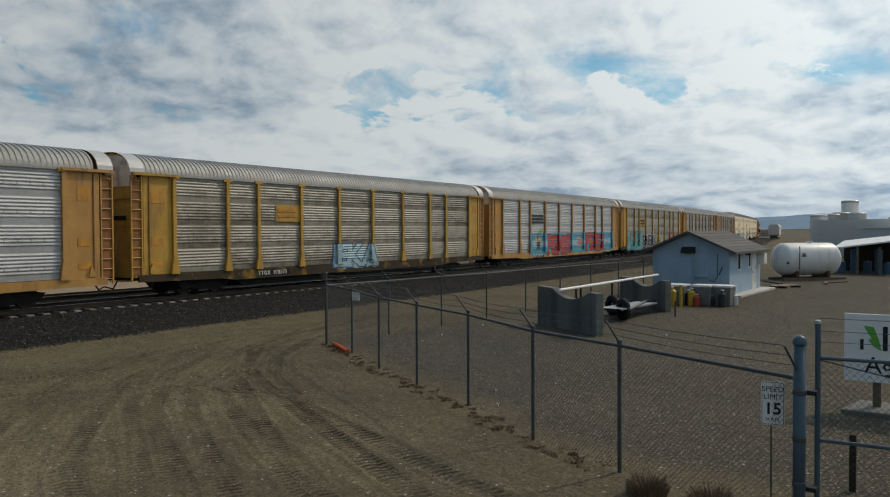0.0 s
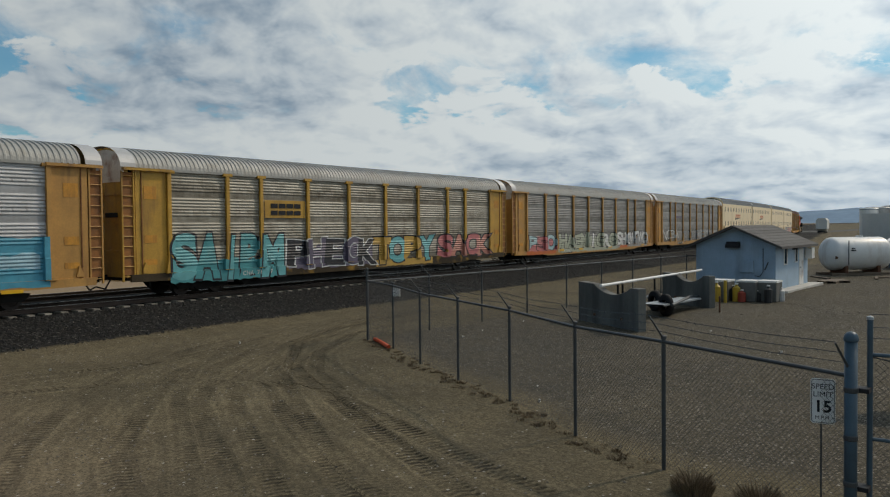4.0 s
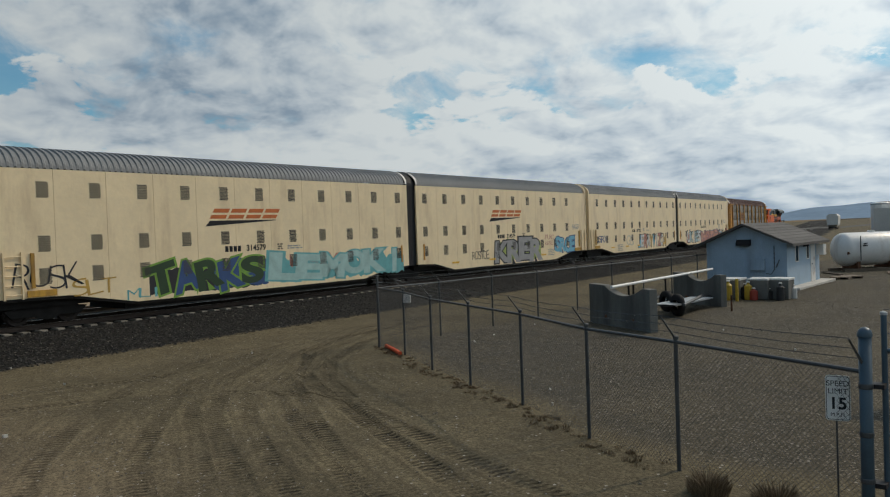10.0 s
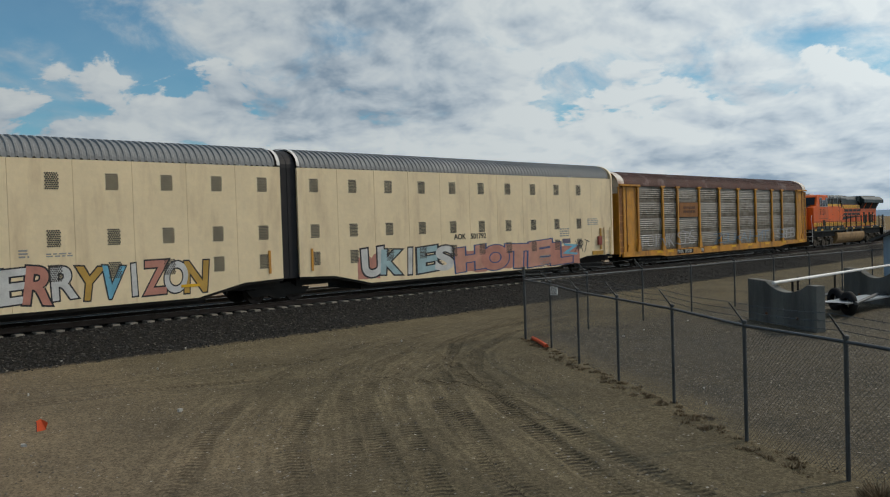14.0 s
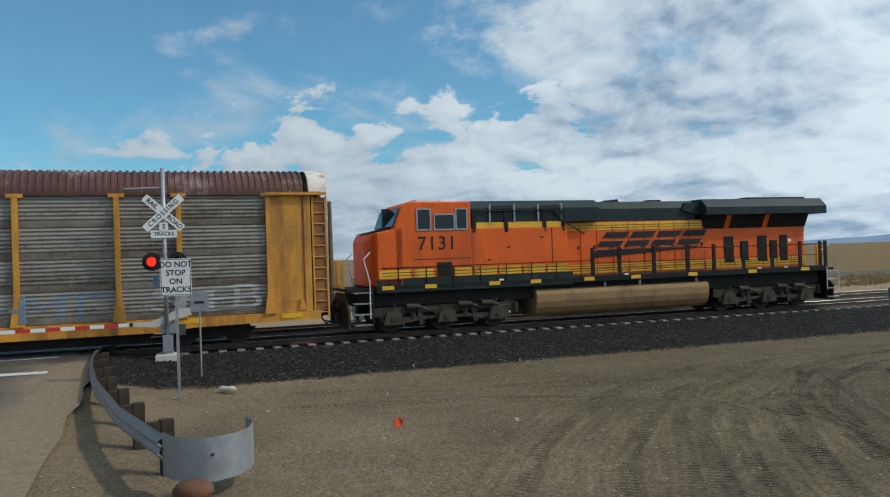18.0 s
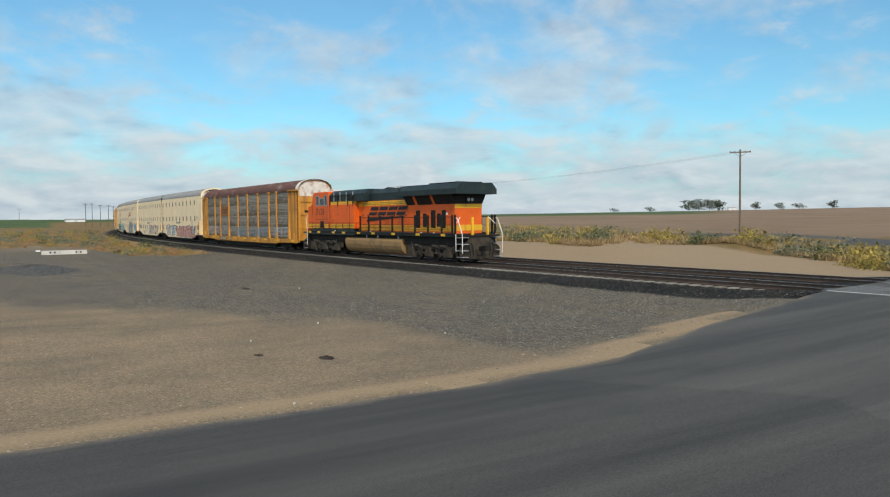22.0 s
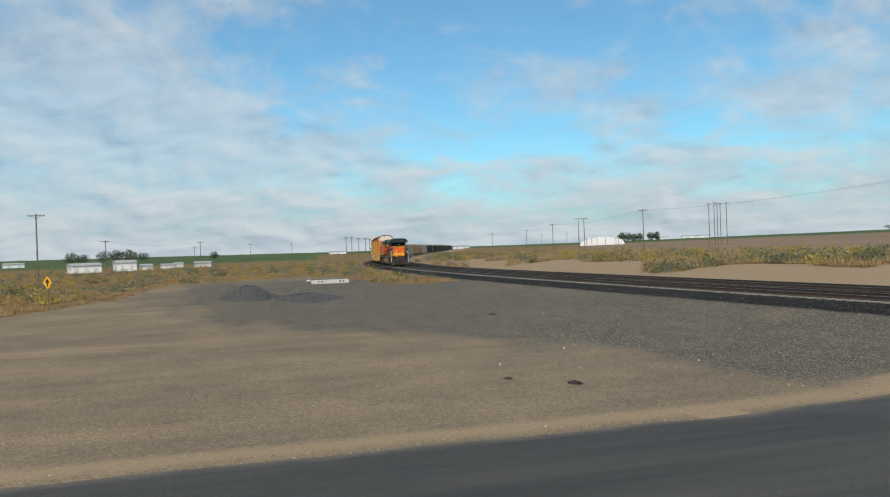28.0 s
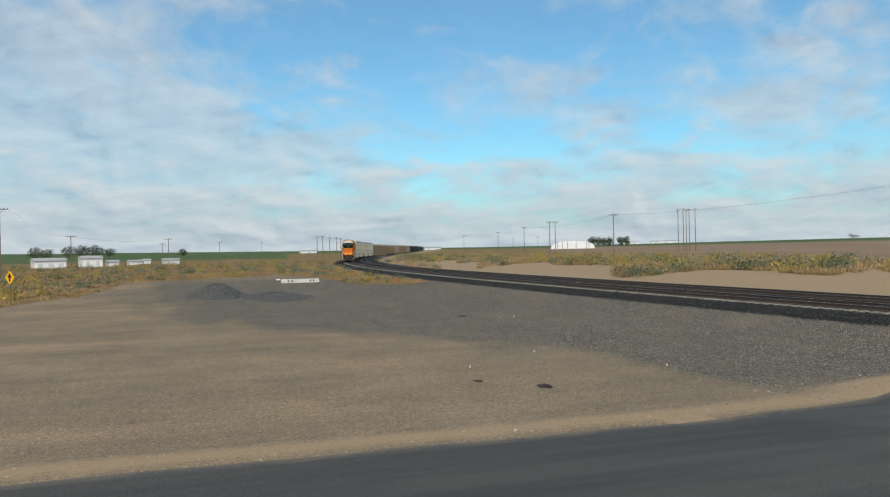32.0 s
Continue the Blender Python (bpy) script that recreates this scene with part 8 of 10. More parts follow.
    for f in (0.55, 0.77, 0.995):
        xx = (1.0 + (arm_len - 1.1) * f) * arm_side
        part("gate_lamp", Shape().rod((xx, 0.02, arm_z + 0.03), (xx, 0.02, arm_z + 0.17), 0.06, 10), M["lamp_small"], arm, "red gate lamp")
    for sx in (0.35,):
        part("counterweight", Shape().box(*sorted((-sx * arm_side, -(sx + 0.2) * arm_side)), 0.0, 0.08, arm_z - 0.4, arm_z - 0.05), M["zinc_dark"], arm)
    return t


M["lamp_red"] = glow("lit red lens", (1.0, 0.035, 0.02), 1.6)
M["lamp_small"] = glow("lit red gate lamp", (1.0, 0.05, 0.04), 0.9)
M["lens_off"] = mat("dark red lens", (0.10, 0.01, 0.012), 0.25, 0, 0.1, 5)

ZN = gz(-1.6, 26.1)
crossing_signal("crossing_signal", -1.6, 26.1, ZN, 5.79 - ZN, "galvanised crossing signal mast with crossbuck, lit red lamp and lowered gate", -1, 8.2, -1, (2.85 - ZN, 0), 1.12)
crossing_signal("crossing_signal", -15.6, 36.6, gz(-15.6, 36.6), 4.35, "crossing signal mast beyond the tracks seen from behind", 1, 9.2, 1, (2.1, 1), 1.25)


def stop_sign_board():
    x, y = -1.05, 21.2
    z = gz(x, y)
    t = thing("warning_sign", "white do not stop on tracks sign on a galvanised post", "road sign", facing(x, y, z, (-3, 0)))
    part("post", Shape().box(-0.035, 0.035, 0.0, 0.05, -0.2, 3.5), M["zinc"], t)
    b = part("plate", Shape().prism([(a, c + 3.15) for a, c in rounded(0.76, 0.95, 0.05)], "y", -0.012, -0.006), M["white_sign"], t)
    for k, tx in enumerate(("DO NOT", "STOP", "ON", "TRACKS")):
        lettering(tx, 0.2, M["letter_k"], b, Matrix.Translation((0, -0.015, 3.47 - 0.215 * k)), bold=0.004, depth=0.001)
    rim, inn = rounded(0.73, 0.92, 0.045), rounded(0.70, 0.89, 0.04)
    sh = Shape()
    for i in range(len(rim)):
        j = (i + 1) % len(rim)
        sh.add([(rim[i][0], -0.014, rim[i][1] + 3.15), (rim[j][0], -0.014, rim[j][1] + 3.15), (inn[j][0], -0.014, inn[j][1] + 3.15), (inn[i][0], -0.014, inn[i][1] + 3.15)], [(0, 1, 2, 3)])
    part("border", sh, M["letter_k"], b)
    s = thing("notice_plate", "small grey notice plate behind the warning sign", "sign", facing(-0.55, 23.6, gz(-0.55, 23.6), (-3, 0)))
    part("plate", Shape().prism([(a, c + 2.15) for a, c in rounded(0.52, 0.55, 0.02)], "y", -0.01, 0), M["zinc"], s)
    part("text_bar", Shape().box(-0.14, 0.14, -0.014, -0.011, 2.1, 2.17), M["letter_k"], s)
    part("post", Shape().rod((0, 0.03, -0.1), (0, 0.03, 2.4), 0.025), M["zinc"], s)
    part("blue_plate", Shape().box(-0.55, -0.43, -0.02, 0.0, 2.95, 3.2), M["barrel_blue"], t, "small blue plate")


stop_sign_board()


def guardrail(name, label, pts, top, post_side, terminal):
    t = thing(name, label, "guardrail")
    prof = [(0.0, 0.02), (0.0, -0.04), (-0.085, -0.085), (-0.085, -0.135), (0.0, -0.175), (0.0, -0.20), (-0.085, -0.24), (-0.085, -0.29), (0.0, -0.335), (0.0, -0.39)]
    path = []
    for (ax, ay), (bx, by) in zip(pts, pts[1:]):
        for k in range(6):
            path.append((ax + (bx - ax) * k / 6, ay + (by - ay) * k / 6))
    path.append(pts[-1])
    rows, back = [], []
    for i, (x, y) in enumerate(path):
        a, b = path[max(0, i - 1)], path[min(len(path) - 1, i + 1)]
        dx, dy = b[0] - a[0], b[1] - a[1]
        ln = math.hypot(dx, dy)
        nx, ny = dy / ln * post_side, -dx / ln * post_side
        rows.append([(x + nx * o, y + ny * o, top + z) for o, z in prof])
        back.append([(x + nx * (o + 0.006), y + ny * (o + 0.006), top + z) for o, z in prof])
    part("rail_beam", Shape().sheet(rows).sheet(back), M["zinc"], t, "galvanised W-beam", smooth=True)
    acc, last = 0.0, path[0]
    for i, (x, y) in enumerate(path):
        acc += math.hypot(x - last[0], y - last[1])
        last = (x, y)
        if i == 0 or acc > 1.85:
            acc = 0
            z = gz(x, y)
            a, b = path[max(0, i - 1)], path[min(len(path) - 1, i + 1)]
            ang = math.atan2(b[1] - a[1], b[0] - a[0])
            m = Matrix.Translation((x, y, 0)) @ Matrix.Rotation(ang, 4, "Z")
            s = -post_side
            part("block", Shape().box(-0.08, 0.08, *sorted((0.03 * s, 0.22 * s)), top - 0.36, top + 0.03), M["wood_dark"], t, at=m)
            part("post", Shape().box(-0.1, 0.1, *sorted((0.22 * s, 0.42 * s)), z - 0.2, top + 0.05), M["wood_dark"], t, at=m)
            for zz in (-0.09, -0.22):
                part("bolt", Shape().rod((0, -0.02 * s, top + zz), (0, 0.03 * s, top + zz), 0.018, 6), M["zinc_dark"], t, at=m)
    if terminal:
        rows = []
        for x, y in terminal:
            rows.append([(x, y, top + 0.05), (x, y, top - 0.1), (x, y, top - 0.35), (x, y, top - 0.60)])
        part("end_terminal", Shape().sheet(rows).sheet([[(x + 0.01, y + 0.012, z) for x, y, z in r] for r in rows]), M["zinc"], t, "wide curved end plate", smooth=True)
        for (x, y) in (terminal[0], terminal[3]):
            part("bolt", Shape().rod((x - 0.02, y - 0.03, top - 0.2), (x, y, top - 0.2), 0.025, 6), M["zinc_dark"], t)
    return t


_arc = [(-0.9, 12.75), (-0.74, 12.37), (-0.5, 12.12), (-0.15, 12.05), (0.15, 12.2), (0.38, 12.55), (0.45, 13.0), (0.35, 13.4)]
guardrail("guardrail", "galvanised W-beam guardrail with a wide curved end beside the road", [(-3.72, 27.6), (-3.75, 26.3), (-3.42, 23.5), (-2.76, 19.6), (-1.82, 15.6), (-0.9, 12.75)], 0.12, -1, _arc)
guardrail("guardrail", "short guardrail beyond the tracks", [(-16.3, 40.5), (-15.2, 38.6), (-14.4, 38.0)], 0.35, 1, None)


def bollard():
    x, y = -0.42, 11.25
    z = gz(x, y)
    b = part("rusty_stub", Shape().lathe([(0.22, -0.1), (0.23, 0.3), (0.27, 0.34), (0.27, 0.42), (0.2, 0.5), (0.0, 0.54)], (x, y, z), "z", 16), M["rust"], smooth=True)
    tagged(b, "rusty iron pipe stub standing by the guardrail end", "pipe stub")
    d = part("dark_tube", Shape().rod((x - 0.75, y + 0.05, z + 0.07), (x - 0.3, y + 0.12, z + 0.06), 0.055, 10), M["rubber"])
    tagged(d, "short black rubber tube lying beside the stub", "tube")


bollard()


def relay_cabinet():
    t = thing("relay_cabinet", "galvanised railway relay cabinet on short legs", "cabinet", Matrix.Translation((7.1, 37.6, gz(7.1, 37.6))) @ Matrix.Rotation(radians(4), 4, "Z"))
    part("body", Shape().box(-0.78, 0.78, -0.6, 0.6, 0.2, 2.15), M["zinc"], t, bevel=0.015)
    part("roof", Shape().prism([(-0.85, 2.15), (0.85, 2.15), (0.85, 2.2), (0.0, 2.27), (-0.85, 2.2)], "y", -0.68, 0.68), M["zinc"], t)
    for x in (-0.39, 0.39):
        d = part("door", Shape().box(x - 0.37, x + 0.37, -0.625, -0.602, 0.28, 2.08), M["zinc"], t, bevel=0.008)
        part("door_handle", Shape().box(x + 0.22, x + 0.26, -0.66, -0.625, 1.0, 1.25), M["zinc_dark"], d)
    for x in (-0.7, 0.7):
        part("leg", Shape().box(x - 0.06, x + 0.06, -0.55, 0.55, -0.15, 0.2), M["concrete"], t)
    part("label_plate", Shape().box(-0.25, 0.1, -0.635, -0.627, 1.75, 1.85), M["white_sign"], t)


relay_cabinet()


def road_marks():
    pm = mat("worn road paint", (0.62, 0.61, 0.57), 0.8, 0, 0.25, 3, stain=(0.16, 0.155, 0.15), amount=0.35, sscale=3)
    for a, b, y0, y1, w, nm in ((-8.3, -4.55, 23.7, 23.6, 0.42, "stop_line"), (-16.2, -4.8, 25.9, 26.6, 0.18, "crossing_edge_line")):
        rows = []
        for k in range(13):
            x = a + (b - a) * k / 12
            y = y0 + (y1 - y0) * k / 12
            row = []
            for q in (y - w / 2, y + w / 2):
                row.append((x, q, float(road_z(lateral(np.array([x]), np.array([q])))[0]) + 0.018))
            rows.append(row)
        tagged(part(nm, Shape().sheet(rows), pm), "worn white line across the asphalt", "road marking", kind="structure")
    # concrete panels between the rails
    for off in (0.0, 4.3):
        for g in (-1.15, 0.0, 1.15):
            wd = 0.66 if g == 0 else 0.33
            for k in range(5):
                s0 = -16.6 + k * 2.44
                pts = [rail_at(s, off + g + q) for s, q in ((s0, -wd), (s0 + 2.41, -wd), (s0 + 2.41, wd), (s0, wd))]
                sh = Shape().add([(p[0], p[1], 0.004) for p in pts] + [(p[0], p[1], -0.16) for p in pts], [(0, 1, 2, 3), (0, 4, 5, 1), (1, 5, 6, 2), (2, 6, 7, 3), (3, 7, 4, 0)])
                part("crossing_panel", sh, M["panel"], track_near if off == 0 else track_far)


road_marks()


def small_litter():
    rs = random.Random(9)
    white = M["concrete_light"]
    fl = thing("marker_flag", "small orange survey flag stuck in the dirt", "marker flag", Matrix.Translation((3.3, 15.5, gz(3.3, 15.5) - 0.12)))
    part("wire", Shape().rod((0, 0, -0.03), (0, 0, 0.3), 0.006, 5), M["zinc_dark"], fl)
    om = mat("orange plastic", (0.75, 0.10, 0.03), 0.6, 0, 0.1, 6)
    part("flag", Shape().add([(0.0, 0, 0.1), (0.16, 0.03, 0.13), (0.19, -0.01, 0.26), (0.08, 0.02, 0.34), (0.0, 0, 0.31), (0.0, 0.012, 0.1), (0.16, 0.042, 0.13), (0.19, 0.002, 0.26), (0.08, 0.032, 0.34), (0.0, 0.012, 0.31)], [(0, 1, 2, 3, 4), (9, 8, 7, 6, 5), (0, 5, 6, 1), (1, 6, 7, 2), (2, 7, 8, 3)]), om, fl)
    tube = part("orange_hose", Shape().pipe([(17.15, 16.45, gz(17.1, 16.4) + 0.05), (16.85, 16.0, gz(16.8, 16) + 0.07), (16.55, 15.5, gz(16.5, 15.5) + 0.06), (16.3, 15.1, gz(16.3, 15.1) + 0.05)], 0.06, 8), om)
    tagged(tube, "faded orange plastic sleeve lying at the fence corner", "plastic sleeve")
    rock = Shape()
    spots = [(5.8, 15.2, 0.13), (14.4, 19.4, 0.09), (5.6, 23.2, 0.1), (2.9, 14.6, 0.15), (1.0, 18.5, 0.09), (8.9, 19.6, 0.08), (14.3, 8.9, 0.08), (19.4, 14.8, 0.12), (21, 15.2, 0.1), (23.8, 15.4, 0.09), (13.1, 8.1, 0.1), (-13.3, 5.1, 0.10), (-21.4, 6.9, 0.09), (-19.6, 12.2, 0.08), (-24, 10, 0.08), (-30, 15, 0.09), (-26, 18, 0.07), (-36, 14, 0.09), (9, 23, 0.09), (4, 19.5, 0.07), (7.3, 20.6, 0.08), (6.9, 6.6, 0.06), (25, 9, 0.1), (22, 6, 0.09)]
    for x, y, s in spots:
        s *= 0.36
        pts = [(s * rs.uniform(0.6, 1.3) * math.cos(a), s * rs.uniform(0.4, 0.9) * math.sin(a)) for a in [k * math.pi / 3 for k in range(6)]]
        o = part("litter", Shape().prism(pts, "z", 0.0, 0.03 + 0.04 * rs.random()), white, at=Matrix.Translation((x, y, gz(x, y))) @ Matrix.Rotation(rs.random() * 6, 4, "Z"))
        tagged(o, "scrap of pale litter on the dirt", "litter", "pale litter scraps")
    # debris on the left apron and a pale sack by the signal
    for x, y, sz in ((-17.9, 7.7, 0.32), (-19.2, 6.4, 0.2), (-38, 12, 0.4)):
        rows = [[(sz * math.cos(a) * r * rs.uniform(0.8, 1.2), sz * 0.6 * math.sin(a) * r * rs.uniform(0.7, 1.2), 0.16 * sz * (1 - r) * rs.uniform(0.6, 1.6)) for a in [k * 6.2832 / 9 for k in range(10)]] for r in (1.0, 0.6, 0.2, 0.02)]
        o = part("debris", Shape().sheet(rows), M["wood_dark"], at=Matrix.Translation((x, y, gz(x, y) + 0.005)))
        tagged(o, "flattened scrap of dark rubber on the dirt", "debris", "dark scraps")
    s = part("pale_sack", Shape().lathe([(0, 0), (0.05, 0.03), (0.09, 0.15), (0.06, 0.3), (0.08, 0.42), (0.03, 0.52), (0, 0.54)], (0, 0, 0), "x", 12), M["concrete_light"], at=Matrix.Translation((-0.1, 21.8, gz(-0.1, 21.8) + 0.1)) @ Matrix.Rotation(-0.5, 4, "Z"), smooth=True)
    tagged(s, "pale concrete lump lying on the dirt by the signal", "concrete lump")


small_litter()


# ---- vehicles waiting beyond the crossing ----
M["car_white"] = mat("white car paint", (0.75, 0.76, 0.77), 0.25, 0, 0.04, 1)
M["car_red"] = mat("dark red car paint", (0.22, 0.02, 0.025), 0.25, 0.2, 0.06, 1)
M["chrome"] = mat("chrome", (0.6, 0.6, 0.62), 0.15, 1.0, 0.05, 3)
M["headlamp"] = glow("lit headlamp", (1.0, 0.95, 0.85), 1.2)


def wheels(parent, xs, half, r, w=0.24):
    for x in xs:
        for s in (-1, 1):
            y = half * s
            o = part("wheel", Shape().lathe([(r * 0.55, -w / 2), (r * 0.92, -w / 2), (r, -w * 0.3), (r, w * 0.3), (r * 0.92, w / 2), (r * 0.55, w / 2)], (x, y, r), "y", 20), M["rubber"], parent)
            part("rim", Shape().lathe([(0, s * w * 0.3), (r * 0.2, s * w * 0.36), (r * 0.5, s * w * 0.3), (r * 0.57, s * w * 0.45)], (x, y, r), "y", 16), M["chrome"], o)


def pickup(at):
    t = thing("pickup_truck", "white crew-cab pickup truck waiting beyond the crossing", "pickup", at)
    W = M["car_white"]
    part("lower_body", Shape().prism([(-2.85, 0.5), (2.75, 0.45), (2.85, 0.7), (2.8, 1.05), (1.35, 1.18), (-2.85, 1.15)], "y", -0.98, 0.98), W, t, bevel=0.06)
    part("cab", Shape().prism([(1.35, 1.15), (0.75, 1.82), (-0.75, 1.85), (-1.0, 1.15)], "y", -0.86, 0.86), W, t, bevel=0.06)
    part("bed", Shape().box(-2.8, -1.05, -0.75, 0.75, 1.1, 1.2), M["dark"], t)
    part("windscreen", Shape().prism([(1.34, 1.2), (0.82, 1.76), (0.86, 1.78), (1.40, 1.2)], "y", -0.78, 0.78), M["glass"], t)
    for s in (-1, 1):
        for a, b in ((0.12, 0.85), (-0.72, -0.02)):
            part("side_window", Shape().prism([(a, 1.25), (b + 0.22 * (b > 0.5), 1.25), (b - 0.1 * (b > 0.5), 1.72), (a, 1.72)], "y", *sorted((0.862 * s, 0.872 * s))), M["glass"], t)
        part("headlight", Shape().box(2.72, 2.84, *sorted((0.6 * s, 0.92 * s)), 0.8, 1.0), M["chrome"], t)
        part("wheel_arch", Shape().prism([(1.35, 0.5), (1.5, 0.85), (1.9, 0.98), (2.3, 0.85), (2.45, 0.5)], "y", *sorted((0.97 * s, 0.995 * s))), M["dark"], t)
        part("wheel_arch", Shape().prism([(-2.2, 0.5), (-2.05, 0.85), (-1.65, 0.98), (-1.25, 0.85), (-1.1, 0.5)], "y", *sorted((0.97 * s, 0.995 * s))), M["dark"], t)
        part("mirror", Shape().box(0.9, 1.0, *sorted((0.9 * s, 1.12 * s)), 1.2, 1.42), W, t)
    part("grille", Shape().box(2.8, 2.86, -0.55, 0.55, 0.72, 1.0), M["dark"], t)
    part("bumper", Shape().box(2.75, 2.95, -0.9, 0.9, 0.45, 0.66), M["chrome"], t)
    wheels(t, (1.9, -1.65), 0.86, 0.4)


def dump_truck(at):
    t = thing("dump_truck", "white heavy dump truck behind the red car", "truck", at)
    W = M["car_white"]
    part("hood", Shape().prism([(4.2, 0.75), (4.25, 1.55), (2.6, 1.85), (2.6, 0.75)], "y", -0.75, 0.75), W, t, bevel=0.08)
    part("cab", Shape().prism([(2.7, 0.8), (2.65, 1.8), (2.35, 2.75), (0.9, 2.8), (0.85, 0.8)], "y", -1.15, 1.15), W, t, bevel=0.07)
    part("windscreen", Shape().prism([(2.69, 1.85), (2.46, 2.52), (2.50, 2.54), (2.74, 1.85)], "y", -0.95, 0.95), M["glass"], t)
    part("windscreen_pillar", Shape().prism([(2.70, 1.85), (2.44, 2.64), (2.50, 2.64), (2.76, 1.85)], "y", -0.04, 0.04), W, t)
    part("dump_box", Shape().prism([(-1.3, 1.2), (1.3, 1.2), (1.32, 2.95), (-1.32, 2.95)], "x", -4.6, 0.5), W, t)
    for x in (-4.0, -3.0, -2.0, -1.0, 0.0):
        part("box_rib", Shape().box(x - 0.07, x + 0.07, -1.4, 1.4, 1.2, 2.9), W, t)
    part("cab_guard", Shape().box(0.5, 2.4, -1.25, 1.25, 2.95, 3.02), W, t)
    for s in (-1, 1):
        part("fender", Shape().prism([(2.9, 0.7), (3.1, 1.2), (3.6, 1.35), (4.1, 1.2), (4.3, 0.7)], "y", *sorted((0.75 * s, 1.18 * s))), W, t, bevel=0.05)
        part("headlight", Shape().box(4.2, 4.3, *sorted((0.8 * s, 1.1 * s)), 0.85, 1.1), M["chrome"], t)
        part("side_window", Shape().box(1.2, 2.2, *sorted((1.152 * s, 1.16 * s)), 1.85, 2.5), M["glass"], t)
        part("exhaust", Shape().rod((0.7, 1.05 * s, 0.8), (0.7, 1.05 * s, 3.35), 0.08), M["chrome"], t)
        part("mirror", Shape().box(2.45, 2.55, *sorted((1.35 * s, 1.55 * s)), 1.7, 2.3), M["dark"], t)
        part("rail", Shape().pipe([(0.5, 1.2 * s, 3.02), (0.5, 1.2 * s, 3.25), (2.4, 1.2 * s, 3.25), (2.4, 1.2 * s, 3.02)], 0.03), W, t)
    part("grille", Shape().box(4.22, 4.3, -0.5, 0.5, 0.85, 1.5), M["dark"], t)
    part("bumper", Shape().box(4.25, 4.45, -1.15, 1.15, 0.45, 0.75), M["chrome"], t)
    part("chassis", Shape().box(-4.4, 4.2, -0.4, 0.4, 0.55, 0.85), M["dark"], t)
    wheels(t, (3.55, -2.6, -3.9), 0.98, 0.5, 0.3)


def red_car(at):
    t = thing("red_car", "dark red sedan with lit headlights waiting at the gate", "car", at)
    Rm = M["car_red"]
    part("lower_body", Shape().prism([(-2.2, 0.35), (2.15, 0.3), (2.28, 0.5), (2.2, 0.72), (1.1, 0.92), (-1.5, 0.98), (-2.25, 0.9)], "y", -0.88, 0.88), Rm, t, bevel=0.08)
    part("cabin", Shape().prism([(1.15, 0.9), (0.45, 1.38), (-0.8, 1.42), (-1.6, 0.95)], "y", -0.7, 0.7), Rm, t, bevel=0.07)
    part("windscreen", Shape().prism([(1.13, 0.94), (0.5, 1.36), (0.54, 1.38), (1.19, 0.94)], "y", -0.62, 0.62), M["glass"], t)
    for s in (-1, 1):
        part("side_window", Shape().prism([(0.9, 0.98), (0.45, 1.32), (-0.75, 1.35), (-1.3, 0.98)], "y", *sorted((0.702 * s, 0.712 * s))), M["glass"], t)
        part("headlight", Shape().box(2.1, 2.25, *sorted((0.55 * s, 0.82 * s)), 0.56, 0.7), M["headlamp"], t, "lit headlight")
        part("mirror", Shape().box(0.75, 0.88, *sorted((0.85 * s, 1.02 * s)), 0.92, 1.05), Rm, t)
    part("grille", Shape().box(2.2, 2.29, -0.42, 0.42, 0.48, 0.66), M["chrome"], t)
    part("bumper", Shape().box(2.18, 2.32, -0.8, 0.8, 0.3, 0.44), Rm, t)
    wheels(t, (1.35, -1.35), 0.8, 0.32, 0.2)


def rz_at(x, y):
    return float(road_z(lateral(np.array([x]), np.array([y])))[0]) + 0.015


pickup(Matrix.Translation((-24.0, 66.2, gz(-24, 66.2) + 0.04)) @ Matrix.Rotation(radians(-22), 4, "Z"))
dump_truck(Matrix.Translation((-15.6, 57.9, rz_at(-15.6, 57.9))) @ Matrix.Rotation(radians(-101), 4, "Z"))
red_car(Matrix.Translation((-13.9, 47.6, rz_at(-13.9, 47.6))) @ Matrix.Rotation(radians(-76), 4, "Z"))

# ---- poles, wires and signs in the distance ----
def at_bearing(b, d):
    return d * math.sin(radians(b)), d * math.cos(radians(b))


def utility_pole(b, d, h, arms=1, aw=2.2, label="weathered wooden utility pole with a crossarm", gear=False):
    x, y = at_bearing(b, d)
    z = gz(x, y)
    t = thing("utility_pole", label, "utility pole", Matrix.Translation((x, y, z)) @ Matrix.Rotation(radians(-b), 4, "Z"), "utility poles")
    part("pole", Shape().rod((0, 0, -0.3), (0, 0, h), 0.145, 8, 0.10), M["wood"], t)
    for k in range(arms):
        zz = h - 0.35 - 0.9 * k
        a = part("crossarm", Shape().box(-aw / 2, aw / 2, -0.07, 0.07, zz - 0.07, zz + 0.07), M["wood"], t)
        for xx in (-aw / 2 + 0.1, -aw / 4, aw / 4, aw / 2 - 0.1):
            part("insulator", Shape().lathe([(0.03, 0), (0.07, 0.05), (0.05, 0.16), (0.0, 0.2)], (xx, 0, zz + 0.07), "z", 6), M["zinc"], a)
        part("brace", Shape().rod((-aw / 3, -0.09, zz), (0, -0.1, zz - 0.6), 0.025, 4).rod((aw / 3, -0.09, zz), (0, -0.1, zz - 0.6), 0.025, 4), M["zinc_dark"], t)
    if gear:
        part("transformer", Shape().rod((0.32, 0, h - 2.0), (0.32, 0, h - 1.2), 0.2, 12), M["zinc"], t)
    return x, y, z + h


